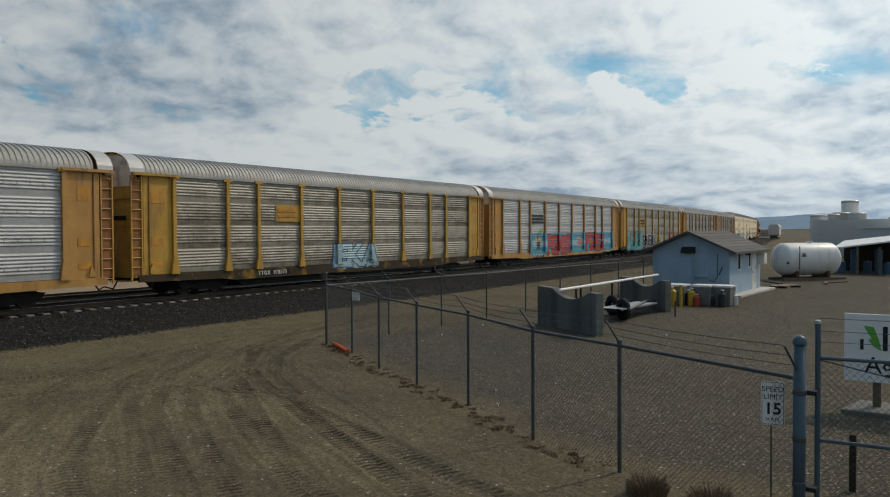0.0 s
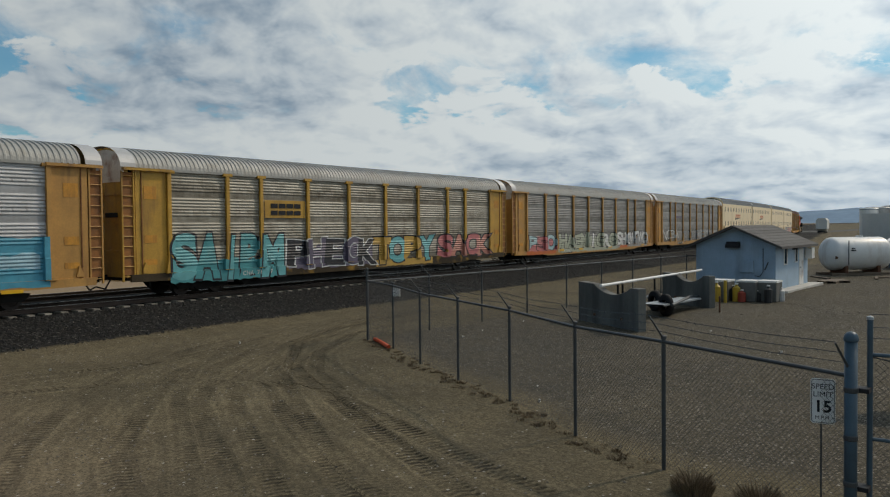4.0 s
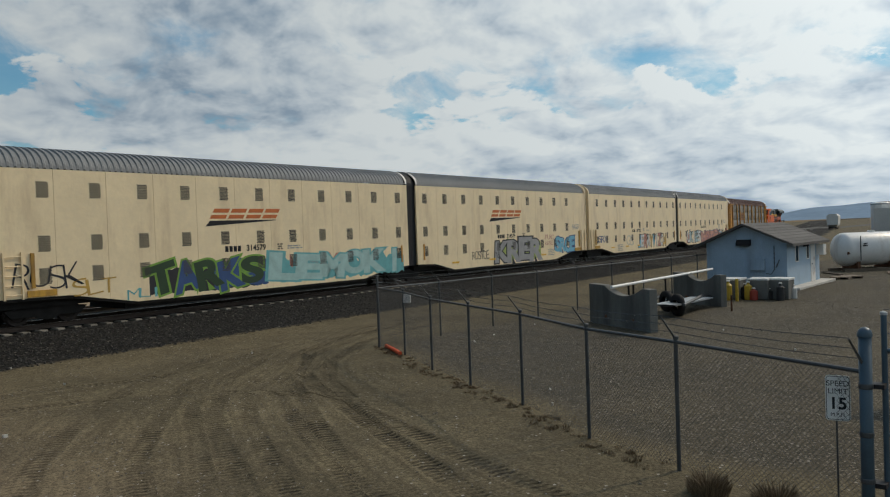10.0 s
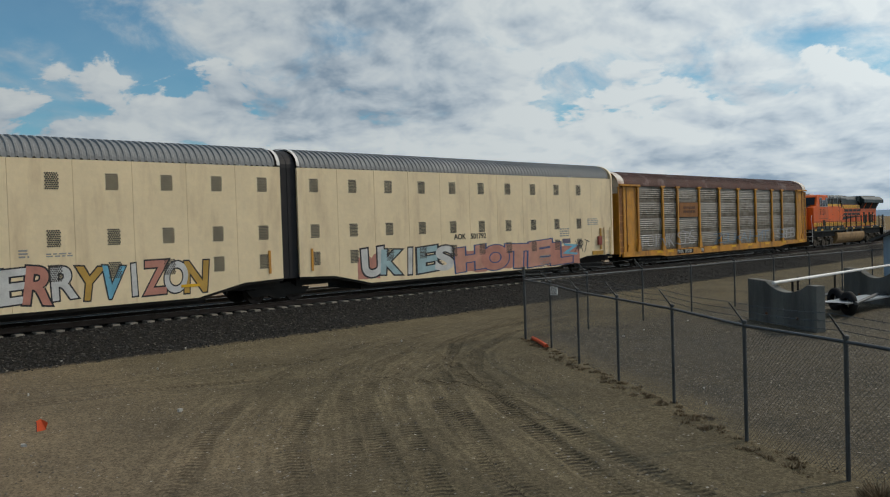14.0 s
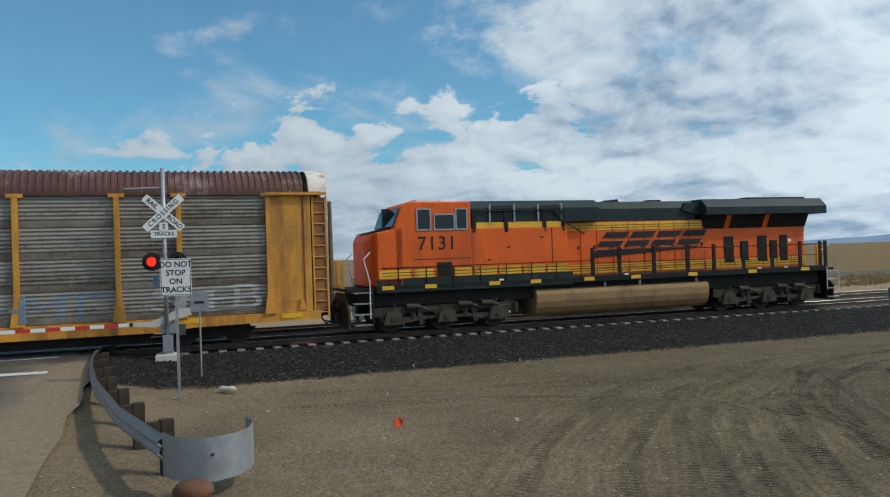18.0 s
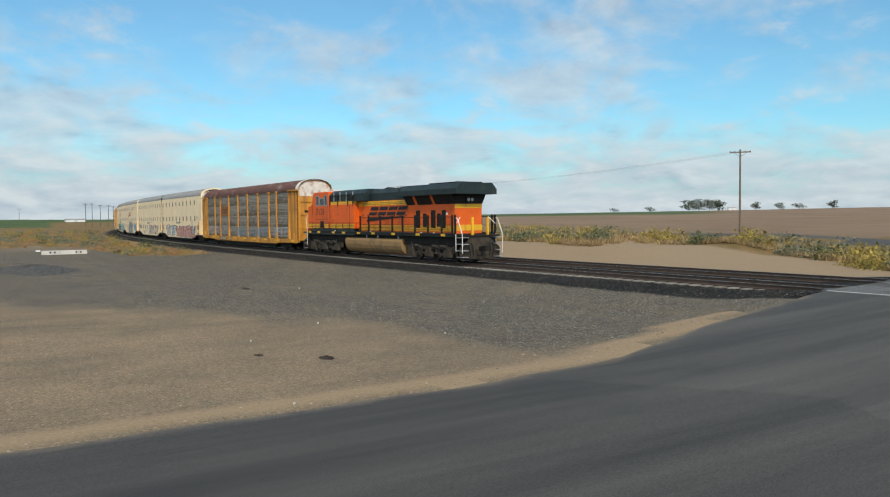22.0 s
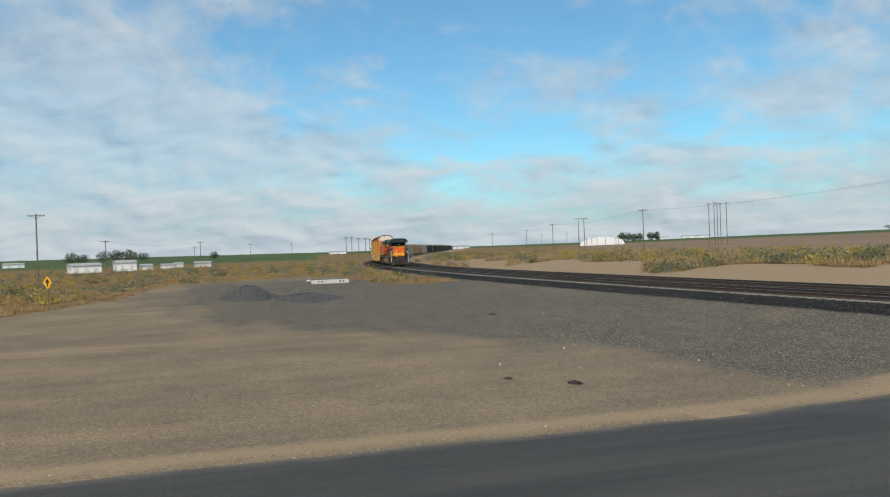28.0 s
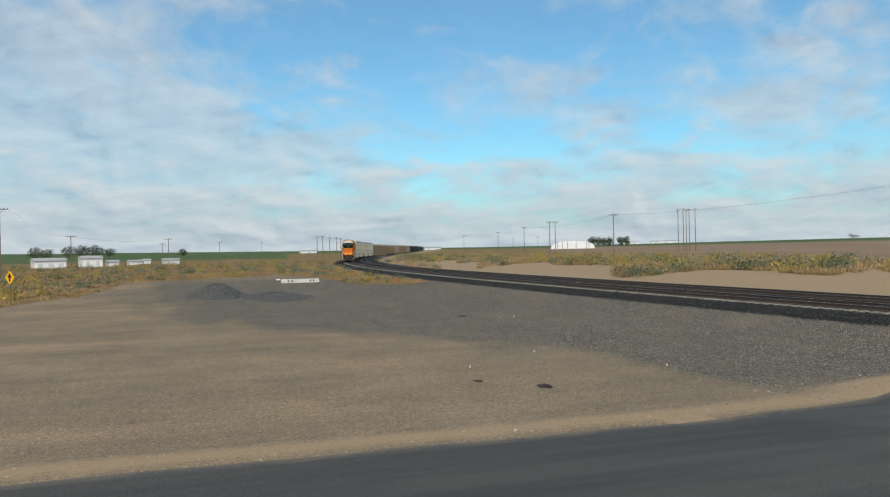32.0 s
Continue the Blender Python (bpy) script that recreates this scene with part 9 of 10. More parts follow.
POLES = [(-61.4, 223, 11.6, 1), (-65.55, 274, 11.5, 1), (-65.95, 276, 11.5, 1), (-67.8, 332, 11, 1), (-69.7, 476, 11, 1), (-72.2, 560, 10, 1), (-93.1, 300, 9.0, 1), (-99.2, 250, 9.3, 1), (-103.3, 146, 11.7, 1), (-93.5, 420, 8, 1), (-89.7, 520, 9, 1), (-86.8, 560, 9, 1), (-66.8, 700, 9, 1), (-68.6, 700, 9.5, 1), (-37.5, 108, 10.9, 1), (60.1, 422, 11, 1), (64.8, 435, 11, 1), (65.3, 600, 11, 1)]
_tops = [utility_pole(b, d, h, a, 2.6) for b, d, h, a in POLES]
utility_pole(7.9, 38.9, 6.1, 0, label="short bare wooden pole beside the relay cabinet")
utility_pole(0.5, 50.2, 8.0, 1, 0.9, "wooden pole with small fittings at its top", gear=True)
# tall transmission structures: bare poles close together
for b, d, h in ((-56.95, 300, 15.2), (-56.6, 300, 15.4), (-56.2, 302, 15.4), (-55.8, 303, 15.6), (-56.4, 304, 15.3), (-19.9, 300, 13.2), (-19.5, 300, 13.2), (-18.9, 298, 13.6), (-18.5, 298, 13.6), (-82.9, 330, 9.2), (-82.5, 330, 9.2), (-82.0, 340, 8.6), (-81.5, 340, 8.6), (-81.2, 345, 8.6), (-1.6, 520, 11), (-0.6, 520, 11)):
    utility_pole(b, d, h, 1, 1.6, "tall slender wooden transmission pole")


def wires(pairs, sag=1.2, drop=0.3):
    t = thing("overhead_wires", "thin overhead lines slung between the poles", "overhead wires", kind="stuff")
    for (p, q) in pairs:
        for o in (-1.0, 0.0, 1.0):
            n = 14
            d = Vector((q[0] - p[0], q[1] - p[1], 0)).normalized()
            s = Vector((-d.y, d.x, 0)) * o
            sh = Shape().pipe([Vector(p).lerp(Vector(q), k / n) + s - Vector((0, 0, drop + sag * 4 * (k / n) * (1 - k / n))) for k in range(n + 1)], 0.008, 3)
            part("wire", sh, M["zinc_dark"], t)


wires([(_tops[8], _tops[7]), (_tops[7], _tops[6]), (_tops[6], _tops[9]), (_tops[0], _tops[3]), (_tops[3], _tops[4]), (_tops[14], _tops[0]), (_tops[4], _tops[5])])


def sign_on_post(name, label, b, d, hpost, shape, material, zc, face=None, post=True):
    x, y = at_bearing(b, d)
    t = thing(name, label, "road sign", facing(x, y, gz(x, y), face or (0, 0)))
    part("post", Shape().box(-0.04, 0.04, 0.01, 0.07, -0.2, hpost), M["wood"], t)
    part("plate", Shape().prism([(a, c + zc) for a, c in shape], "y", -0.01, 0.0), material, t)
    return t


octagon = [(0.33 * math.cos(radians(22.5 + 45 * k)), 0.33 * math.sin(radians(22.5 + 45 * k))) for k in range(8)]
diamond = [(0, 0.52), (-0.52, 0), (0, -0.52), (0.52, 0)]
_s = sign_on_post("curve_sign", "yellow diamond warning sign with a black arrow", -102.8, 66, 2.6, diamond, M["yellow_sign"], 2.0, face=(-14, -58))
part("arrow", Shape().prism([(-0.08, 1.7), (0.08, 1.7), (0.08, 2.0), (0.25, 2.0), (0.0, 2.35), (-0.25, 2.0), (-0.08, 2.0)], "y", -0.018, -0.012), M["letter_k"], _s)
_s = sign_on_post("arrow_sign", "yellow sign with a black double arrow at the road end", -10.2, 80, 1.6, rounded(1.3, 0.62, 0.04), M["yellow_sign"], 1.75)
part("arrow", Shape().prism([(-0.5, 1.75), (-0.3, 1.93), (-0.3, 1.81), (0.3, 1.81), (0.3, 1.93), (0.5, 1.75), (0.3, 1.57), (0.3, 1.69), (-0.3, 1.69), (-0.3, 1.57)], "y", -0.018, -0.012), M["letter_k"], _s)
_s = sign_on_post("stop_sign", "small red octagonal sign by the far road", -4.95, 55, 2.4, octagon, M["red_sign"], 2.15)
part("text_bar", Shape().box(-0.22, 0.22, -0.016, -0.011, 2.08, 2.2), M["white_sign"], _s)
sign_on_post("stop_sign", "octagonal sign seen from its grey back", -21.3, 52, 2.6, octagon, M["zinc_dark"], 2.3)


# ---- far buildings ----
def barn(b, d, w, h, depth, material, roof, label, flat=False, doors=2):
    x, y = at_bearing(b, d)
    t = thing("farm_building", label, "building", Matrix.Translation((x, y, gz(x, y) - 0.1)) @ Matrix.Rotation(radians(-b + 12), 4, "Z"), "far buildings")
    part("wall", Shape().box(-w / 2, w / 2, 0, depth, 0, h), material, t)
    e = h * 0.32 if not flat else 0.15
    part("roof", Shape().prism([(-0.4, h), (depth + 0.4, h), (depth / 2, h + e)], "x", -w / 2 - 0.3, w / 2 + 0.3), roof, t)
    for k in range(doors):
        xx = -w / 2 + w * (k + 0.5) / doors
        part("door", Shape().box(xx - w * 0.08, xx + w * 0.08, -0.06, 0, 0, h * 0.7), M["steel_wall"], t)
    return t


for _b, _d, _w, _h, _lab, _dr in ((-100.4, 235, 9.0, 2.9, "long white farm building beyond the scrub", 3), (-97.9, 235, 6.0, 3.0, "white gabled farm shed beyond the scrub", 2), (-96.6, 240, 3.2, 2.0, "small white shed beyond the scrub", 1), (-95.2, 260, 4.5, 1.7, "low white trailer beyond the scrub", 2), (-94.5, 262, 2.6, 1.7, "low white trailer beyond the scrub", 1), (-92.9, 262, 5.5, 1.9, "low blue-white trailer beyond the scrub", 2), (-106.5, 420, 14, 2.6, "pale farm building far off", 2), (-104.6, 420, 10, 2.4, "pale farm building far off", 2), (-83.5, 560, 14, 2.0, "pale roof far off among the scrub", 1), (-57.8, 900, 36, 3.2, "pale sheds far off on the rise", 3), (-60.2, 880, 20, 3.0, "pale sheds far off on the rise", 2), (-74.5, 620, 16, 3.0, "pale plant building far off", 2), (-38.0, 950, 10, 3.5, "white farm house among trees far off", 1), (6.5, 420, 7, 2.2, "small white shed on the field edge", 1)):
    barn(_b, _d, _w * 0.85, _h * 0.8, _h * 2, M["car_white"] if "blue" not in _lab else M["steel_wall"], M["silver"], _lab, doors=_dr)


def hoop_building():
    x, y = at_bearing(-64.3, 470)
    t = thing("hoop_building", "white hoop-roofed store with tall upright ribs", "building", Matrix.Translation((x, y, gz(x, y) - 0.2)) @ Matrix.Rotation(radians(64.3), 4, "Z"), "far buildings")
    rows = []
    for k in range(13):
        a = math.pi * k / 12
        rows.append([(-13 * math.cos(a), yy, 5.2 * math.sin(a) ** 0.7) for yy in (0, 16)])
    part("hoop_roof", Shape().sheet(rows), M["car_white"], t)
    part("end_wall", Shape().prism([(-13 * math.cos(math.pi * k / 12), 5.1 * math.sin(math.pi * k / 12) ** 0.7) for k in range(13)], "y", 0.0, 0.1), M["car_white"], t)
    for xx in (-9, -6, -3, 2, 8, 9.5):
        part("rib", Shape().box(xx - 0.12, xx + 0.12, -0.3, -0.05, 0, 4.4), M["zinc_dark"], t)


hoop_building()


def white_warehouse():
    z = gz(50, 88) - 0.1
    t = thing("white_warehouse", "large plain white metal warehouse across the far road", "building")
    # shade on this white side is put into the colour by grey cladding
    clad_box(t, "side_wall", 35.2, 36.0, 88.2, 112, z, z + 5.2, M["steel_wall"], 1.0)
    b = part("front_wall", Shape().box(36.0, 76, 88.0, 88.4, z, z + 5.6), M["car_white"], t)
    rib = Shape()
    for k in range(58):
        rib.box(36.3 + 0.68 * k, 36.4 + 0.68 * k, 87.95, 88.0, z, z + 5.6)
    part("ribs", rib, M["car_white"], b)
    part("roof", Shape().add([(35.2, 88, z + 5.6), (76, 88, z + 5.6), (76, 100, z + 6.6), (35.2, 100, z + 6.6), (76, 112, z + 5.6), (35.2, 112, z + 5.6)], [(0, 1, 2, 3), (3, 2, 4, 5)]), M["car_white"], t)
    part("end_wall", Shape().box(75.6, 76, 88.4, 112, z, z + 5.6), M["car_white"], t)


white_warehouse()


def far_hills():
    """A low ridge at the edge of the plain in the east, distance haze put into its blue colour."""
    rows = [[], [], []]
    for k in range(121):
        b = 38 + 70 * k / 120
        lift = 30 + 26 * math.sin(k * 0.11) + 9 * math.sin(k * 0.37 + 1) + 4 * math.sin(k * 0.9)
        fade = math.sin(math.pi * k / 120) ** 0.5
        for row, d, h in zip(rows, (3300, 3700, 3950), (-12, max(2.0, lift) * fade * 0.8, max(2.0, lift) * fade + 6)):
            x, y = at_bearing(b, d)
            row.append((x, y, h))
    tagged(part("backdrop", Shape().sheet(rows), mat("hillside with painted haze", (0.24, 0.33, 0.43), 0.95, 0, 0.15, 0.004, spec=0.0), smooth=True), "low hazy blue hills on the horizon", "hills", kind="structure")


far_hills()


# ---- beam and heap on the left ----
def left_beam():
    x, y = -88.5, 9.0
    t = thing("concrete_beam", "white concrete beam with dark slots lying on the ground", "concrete beam", facing(x, y, gz(x, y) + 0.1, (0, 6)))
    part("beam", Shape().box(-2.1, 2.1, -0.25, 0.25, -0.1, 0.32), M["concrete_light"], t, bevel=0.03)
    for xx in (-1.3, -0.9, 1.1, 1.5):
        part("slot", Shape().box(xx - 0.09, xx + 0.09, -0.27, -0.25, 0.06, 0.22), M["dark"], t)
    part("cross_end", Shape().box(-2.6, -2.2, -0.2, 0.2, 0.25, 0.38), M["white_sign"], t)


left_beam()


def stone_heap(x, y, w, h, seed):
    """A low heap of dark ballast stones."""
    rs = np.random.RandomState(seed)
    rows = []
    for r in np.linspace(1, 0, 22):
        row = []
        for k in range(61):
            a = 2 * math.pi * k / 60
            rr = r * (1 + 0.16 * math.sin(2 * a + 1) + 0.1 * math.sin(5 * a + seed))
            px, py = w * rr * math.cos(a), w * 0.55 * rr * math.sin(a)
            lump = 0.5 + 0.5 * math.cos(math.pi * min(1.0, r)) + 0.35 * math.exp(-((r * math.cos(a) - 0.55) / 0.3) ** 2) * (1 - r)
            hh = h * 0.85 * lump + 0.13 * rs.rand() * (r < 0.93)
            row.append((x + px, y + py, gz(x + px, y + py) - 0.04 + hh))
        row[-1] = row[0]
        rows.append(row)
    o = part("ballast_mound", Shape().sheet(rows), M["heap"])
    return tagged(o, "low heap of dark crushed stone", "stone heap")


M["heap"] = mat("crushed dark stone", (0.075, 0.072, 0.068), 0.95, 0, 0.6, 6, bump=0.8, bscale=14)
stone_heap(-66.5, 0.0, 5.4, 1.15, 1)
stone_heap(-61.5, 4.4, 5.6, 0.4, 2)


# ---- scrub, grass and weeds ----
def clump(seed, blades, h, spread):
    """Thin upright triangles springing from one root."""
    rs = np.random.RandomState(seed)
    v = np.zeros((blades, 3, 3))
    a, r = rs.rand(blades) * 6.283, np.sqrt(rs.rand(blades)) * spread
    bx, by = r * np.cos(a), r * np.sin(a)
    hh = h * rs.uniform(0.45, 1.0, blades) * (1 - 0.45 * (r / spread) ** 2)
    lean = rs.uniform(0.1, 0.6, blades)
    tx, ty = bx + np.cos(a) * hh * lean, by + np.sin(a) * hh * lean
    wa, w = rs.rand(blades) * 6.283, h * rs.uniform(0.05, 0.12, blades) * min(1.0, 7.0 / math.sqrt(blades))
    z0 = hh * rs.uniform(0.0, 0.45, blades)
    v[:, 0] = np.stack([bx - w * np.cos(wa), by - w * np.sin(wa), z0], 1)
    v[:, 1] = np.stack([bx + w * np.cos(wa), by + w * np.sin(wa), z0 * 0.8], 1)
    v[:, 2] = np.stack([tx, ty, hh], 1)
    return v


def bush(seed, leaves, h, spread):
    """Small leaf triangles filling an uneven dome."""
    rs = np.random.RandomState(seed)
    u = rs.normal(size=(leaves, 3))
    u /= np.linalg.norm(u, axis=1)[:, None]
    r = rs.rand(leaves, 1) ** 0.45
    lob = 1 + 0.35 * np.sin(3 * np.arctan2(u[:, 1], u[:, 0]) + seed)[:, None]
    c = u * r * lob * np.array([spread, spread, h * 0.75])
    c[:, 2] = np.abs(c[:, 2])
    s = h * 0.145 * rs.uniform(0.5, 1.2, (leaves, 1, 1)) * math.sqrt(40 / leaves)
    return c[:, None, :] + rs.normal(size=(leaves, 3, 3)) * s


def scrub(name, label, material, spots, sizes, blades=26, flat=1.0, category="scrub", grass=False):
    """Many clumps joined into one growth."""
    rs = np.random.RandomState(len(spots))
    protos = [clump(s, blades, 1.0, 0.75) if grass else bush(s, blades, 1.0, 0.8) for s in range(6)]
    out = []
    zs = terrain(spots[:, 0], spots[:, 1])
    for (x, y), z, s in zip(spots, zs, sizes):
        p = protos[rs.randint(6)]
        a = rs.rand() * 6.283
        ca, sa = math.cos(a), math.sin(a)
        q = np.empty_like(p)
        q[..., 0] = (p[..., 0] * ca - p[..., 1] * sa) * s + x
        q[..., 1] = (p[..., 0] * sa + p[..., 1] * ca) * s + y
        q[..., 2] = p[..., 2] * s * flat + z - 0.03
        out.append(q)
    v = np.concatenate(out).reshape(-1, 3)
    me = bpy.data.meshes.new(name)
    n = len(v)
    me.vertices.add(n)
    me.vertices.foreach_set("co", v.astype(np.float32).ravel())
    me.loops.add(n)
    me.loops.foreach_set("vertex_index", np.arange(n, dtype=np.int32))
    me.polygons.add(n // 3)
    me.polygons.foreach_set("loop_start", np.arange(0, n, 3, dtype=np.int32))
    me.materials.append(material)
    me.update()
    me.validate()
    return tagged(new(name, me), label, category, kind="stuff")


def leaf_mat(name, a, b):
    mt = bpy.data.materials.new(name)
    mt.use_nodes = True
    n, l = mt.node_tree.nodes, mt.node_tree.links
    bs = n["Principled BSDF"]
    bs.inputs["Roughness"].default_value = 0.85
    g = n.new("ShaderNodeNewGeometry")
    r = n.new("ShaderNodeValToRGB")
    r.color_ramp.elements[0].color, r.color_ramp.elements[1].color = (*a, 1), (*b, 1)
    l.new(g.outputs["Random Per Island"], r.inputs[0])
    l.new(r.outputs[0], bs.inputs["Base Color"])
    return mt


M["sage"] = leaf_mat("grey green sage", (0.09, 0.10, 0.06), (0.21, 0.215, 0.14))
M["rabbit"] = leaf_mat("yellow flowering brush", (0.17, 0.15, 0.04), (0.40, 0.29, 0.05))
M["russet"] = leaf_mat("russet dry weeds", (0.22, 0.115, 0.05), (0.38, 0.22, 0.10))
M["straw"] = leaf_mat("straw grass", (0.26, 0.18, 0.085), (0.38, 0.27, 0.135))
M["greenbush"] = leaf_mat("green bush", (0.045, 0.062, 0.026), (0.12, 0.14, 0.06))
M["tumble"] = leaf_mat("dry brown tumbleweed", (0.11, 0.076, 0.043), (0.27, 0.195, 0.115))


def scatter(n, seed, region, bare=0.0, patch=22, stray=0.45):
    rs = np.random.RandomState(seed)
    pts = region(rs, n)
    pts = pts[smooth_noise(pts[:, 0], pts[:, 1], patch, 40 + seed) + rs.uniform(-stray, stray, len(pts)) > bare]
    lat = lateral(pts[:, 0], pts[:, 1])
    ok = ((lat < -4.5) | (lat > 10))
    return pts[ok], rs


def left_field(rs, n):
    # beyond the bare apron on the near side of the line
    d = 55 + 190 * rs.rand(n) ** 1.35
    b = rs.uniform(-122, -74, n)
    p = np.stack([d * np.sin(np.radians(b)), d * np.cos(np.radians(b))], 1)
    x, y = p[:, 0], p[:, 1]
    return p[x < scrub_edge(y) + rs.normal(size=n) * 0.8]


def right_bank(rs, n):
    x = -rs.uniform(14, 260, n)
    off = np.where(x < -45, 16.5, 20.5) + 3.5 * np.sin(x * 0.21) * np.sin(x * 0.083 + 1) + np.interp(x, [-120, -70, -40], [70, 30, 9]) * rs.rand(n) ** 2.0
    s = np.interp(x, RX, RS)
    p = np.stack([x, np.interp(s, RS, RY) + off], 1)
    ok = (np.degrees(np.arctan2(p[:, 0], p[:, 1])) < -18) & ((p[:, 1] < 62) | (p[:, 1] > 74)) & (p[:, 0] < road_left(p[:, 1]) - 2.5)
    return p[ok]


def right_grass(rs, n):
    x = -4 + 320 * rs.rand(n) ** 1.6
    s = np.interp(x, RX, RS)
    p = np.stack([x, np.interp(s, RS, RY) + np.where(x < 14, 27.5 + 5 * rs.rand(n), 17 + 45 * rs.rand(n) ** 1.5)], 1)
    return p[(p[:, 1] < 62.5)]


def bank_front(rs, n):
    p = right_bank(rs, n * 6)
    s = np.interp(p[:, 0], RX, RS)
    off = p[:, 1] - np.interp(s, RS, RY)
    return p[off < 27 + 2 * rs.rand(len(p))][:n]


for _nm, _lab, _m, _n, _sd, _reg, _lo, _hi in (
        ("sagebrush", "grey-green sagebrush over the open land", "sage", 2000, 1, left_field, 0.6, 1.6),
        ("green_brush", "dark green bushes over the open land", "greenbush", 550, 10, left_field, 0.6, 1.5),
        ("rabbitbrush", "yellow-flowering brush over the open land", "rabbit", 1500, 2, left_field, 0.5, 1.3),
        ("dry_weeds", "russet dry weeds over the open land", "russet", 7000, 3, left_field, 0.2, 0.6),
        ("straw_grass", "straw-coloured dry grass over the open land", "straw", 8500, 4, left_field, 0.2, 0.5),
        ("bank_brush", "yellow-green brush along the far bank", "rabbit", 1100, 5, right_bank, 0.6, 1.4),
        ("bank_sage", "grey-green sagebrush along the far bank", "sage", 1700, 6, right_bank, 0.5, 1.3),
        ("bank_weeds", "dry straw grass along the far bank", "straw", 9000, 7, right_bank, 0.3, 0.7),
        ("bank_bush", "green bushes along the far bank", "greenbush", 450, 8, bank_front, 0.6, 1.35),
        ("verge_grass", "straw-coloured grass beyond the line", "straw", 5000, 9, right_grass, 0.3, 0.6)):
    _p, _rs = scatter(_n, _sd, _reg, -0.25 if _m == "straw" else -0.15, 16, 0.25) if _m in ("russet", "straw") else scatter(_n, _sd, _reg, 0.14, 9, 0.2)
    scrub(_nm, _lab, M[_m], _p, _rs.uniform(_lo, _hi, len(_p)), blades=34 if _m in ("russet", "straw") else 200, grass=_m in ("russet", "straw"), flat=0.8 if _m == "russet" else 1.0)


def tumbleweed(x, y, s, seed):
    p = clump(seed, 1100, s, s * 0.75).reshape(-1, 3)
    p = p + np.array([x, y, gz(x, y)])
    sh = Shape().add(p.tolist(), [(3 * k, 3 * k + 1, 3 * k + 2) for k in range(len(p) // 3)])
    # wiry stems
    rs = random.Random(seed)
    for k in range(40):
        a, r = rs.random() * 6.283, s * rs.uniform(0.3, 0.8)
        sh.rod((x, y, gz(x, y)), (x + r * math.cos(a), y + r * math.sin(a), gz(x, y) + s * rs.uniform(0.3, 0.9)), 0.006, 3)
    tagged(part("tumbleweed", sh, M["tumble"]), "dry brown tumbleweed caught at the fence foot", "tumbleweed", "tumbleweeds")


tumbleweed(9.70, 3.72, 0.33, 1)
tumbleweed(9.60, 2.85, 0.36, 2)
_fp = []
for (_a, _b2) in zip(FENCE, FENCE[1:]):
    for _k in range(46):
        _t = random.random()
        _fp.append((_a[0] + (_b2[0] - _a[0]) * _t + random.uniform(-0.35, 0.1), _a[1] + (_b2[1] - _a[1]) * _t + random.uniform(-0.1, 0.3)))
_fp = np.array(_fp)
scrub("fence_weeds", "short dry weeds along the foot of the fence", M["tumble"], _fp, np.random.RandomState(4).uniform(0.05, 0.12, len(_fp)), blades=40, grass=True)


def far_tree(b, d, h, w, seed):
    x, y = at_bearing(b, d)
    z = gz(x, y)
    t = thing("tree", "dark green tree in a far windbreak", "tree", Matrix.Translation((x, y, z)), "far trees")
    part("trunk", Shape().rod((0, 0, -0.2), (0.1, 0, h * 0.45), 0.22, 6, 0.1).rod((0.05, 0, h * 0.3), (w * 0.25, 0.1, h * 0.6), 0.1, 5, 0.05).rod((0.05, 0, h * 0.3), (-w * 0.25, 0, h * 0.62), 0.1, 5, 0.05), M["wood_dark"], t)
    rs = np.random.RandomState(seed)
    n = 700
    u = rs.normal(size=(n, 3))
    u /= np.linalg.norm(u, axis=1)[:, None]
    c = u * (rs.rand(n, 1) ** 0.4) * np.array([w / 2, w / 2, h * 0.46]) + np.array([0, 0, h * 0.5])
    c[:, 0] += 0.2 * w * np.sin(c[:, 2])
    vs = []
    for q in c:
        for k in range(3):
            vs.append(tuple(q + rs.normal(size=3) * h * 0.042))
    part("crown", Shape().add(vs, [(3 * k, 3 * k + 1, 3 * k + 2) for k in range(n)]), M["treeleaf"], t)


M["treeleaf"] = leaf_mat("dark tree leaves", (0.018, 0.032, 0.018), (0.05, 0.075, 0.03))
_rs = random.Random(8)
for _b, _d, _h, _w in [(-62.9, 650, 8, 7), (-62.5, 650, 7.5, 8), (-62.1, 655, 7, 6), (-61.7, 650, 7.5, 7), (-60.9, 660, 7.5, 6), (-60.5, 655, 8, 6), (-101.3, 520, 7, 9), (-100.6, 520, 6, 8), (-99.3, 520, 7, 10), (-98.5, 525, 8, 9), (-97.7, 520, 8, 9), (-96.9, 530, 6, 9), (-92.2, 520, 5, 6), (-80.8, 620, 6, 10), (-46, 900, 5, 12), (-43.5, 900, 6, 12), (-40.9, 900, 13, 16), (-40.2, 900, 14, 16), (-39.5, 900, 13, 16), (-38.9, 905, 13, 14), (-36.5, 905, 9, 10), (-35, 900, 8, 10), (-33.8, 900, 7, 14), (-31.8, 900, 9, 10), (-14.2, 880, 8, 12), (2.2, 430, 4.5, 6), (5.0, 430, 6.5, 8), (6.0, 432, 7.5, 9), (7.0, 430, 7, 8), (1.2, 430, 3.5, 5), (12, 800, 5, 12), (-23.5, 900, 6, 10)]:
    far_tree(_b, _d, _h, _w, int(_d + _b * 10) % 997)


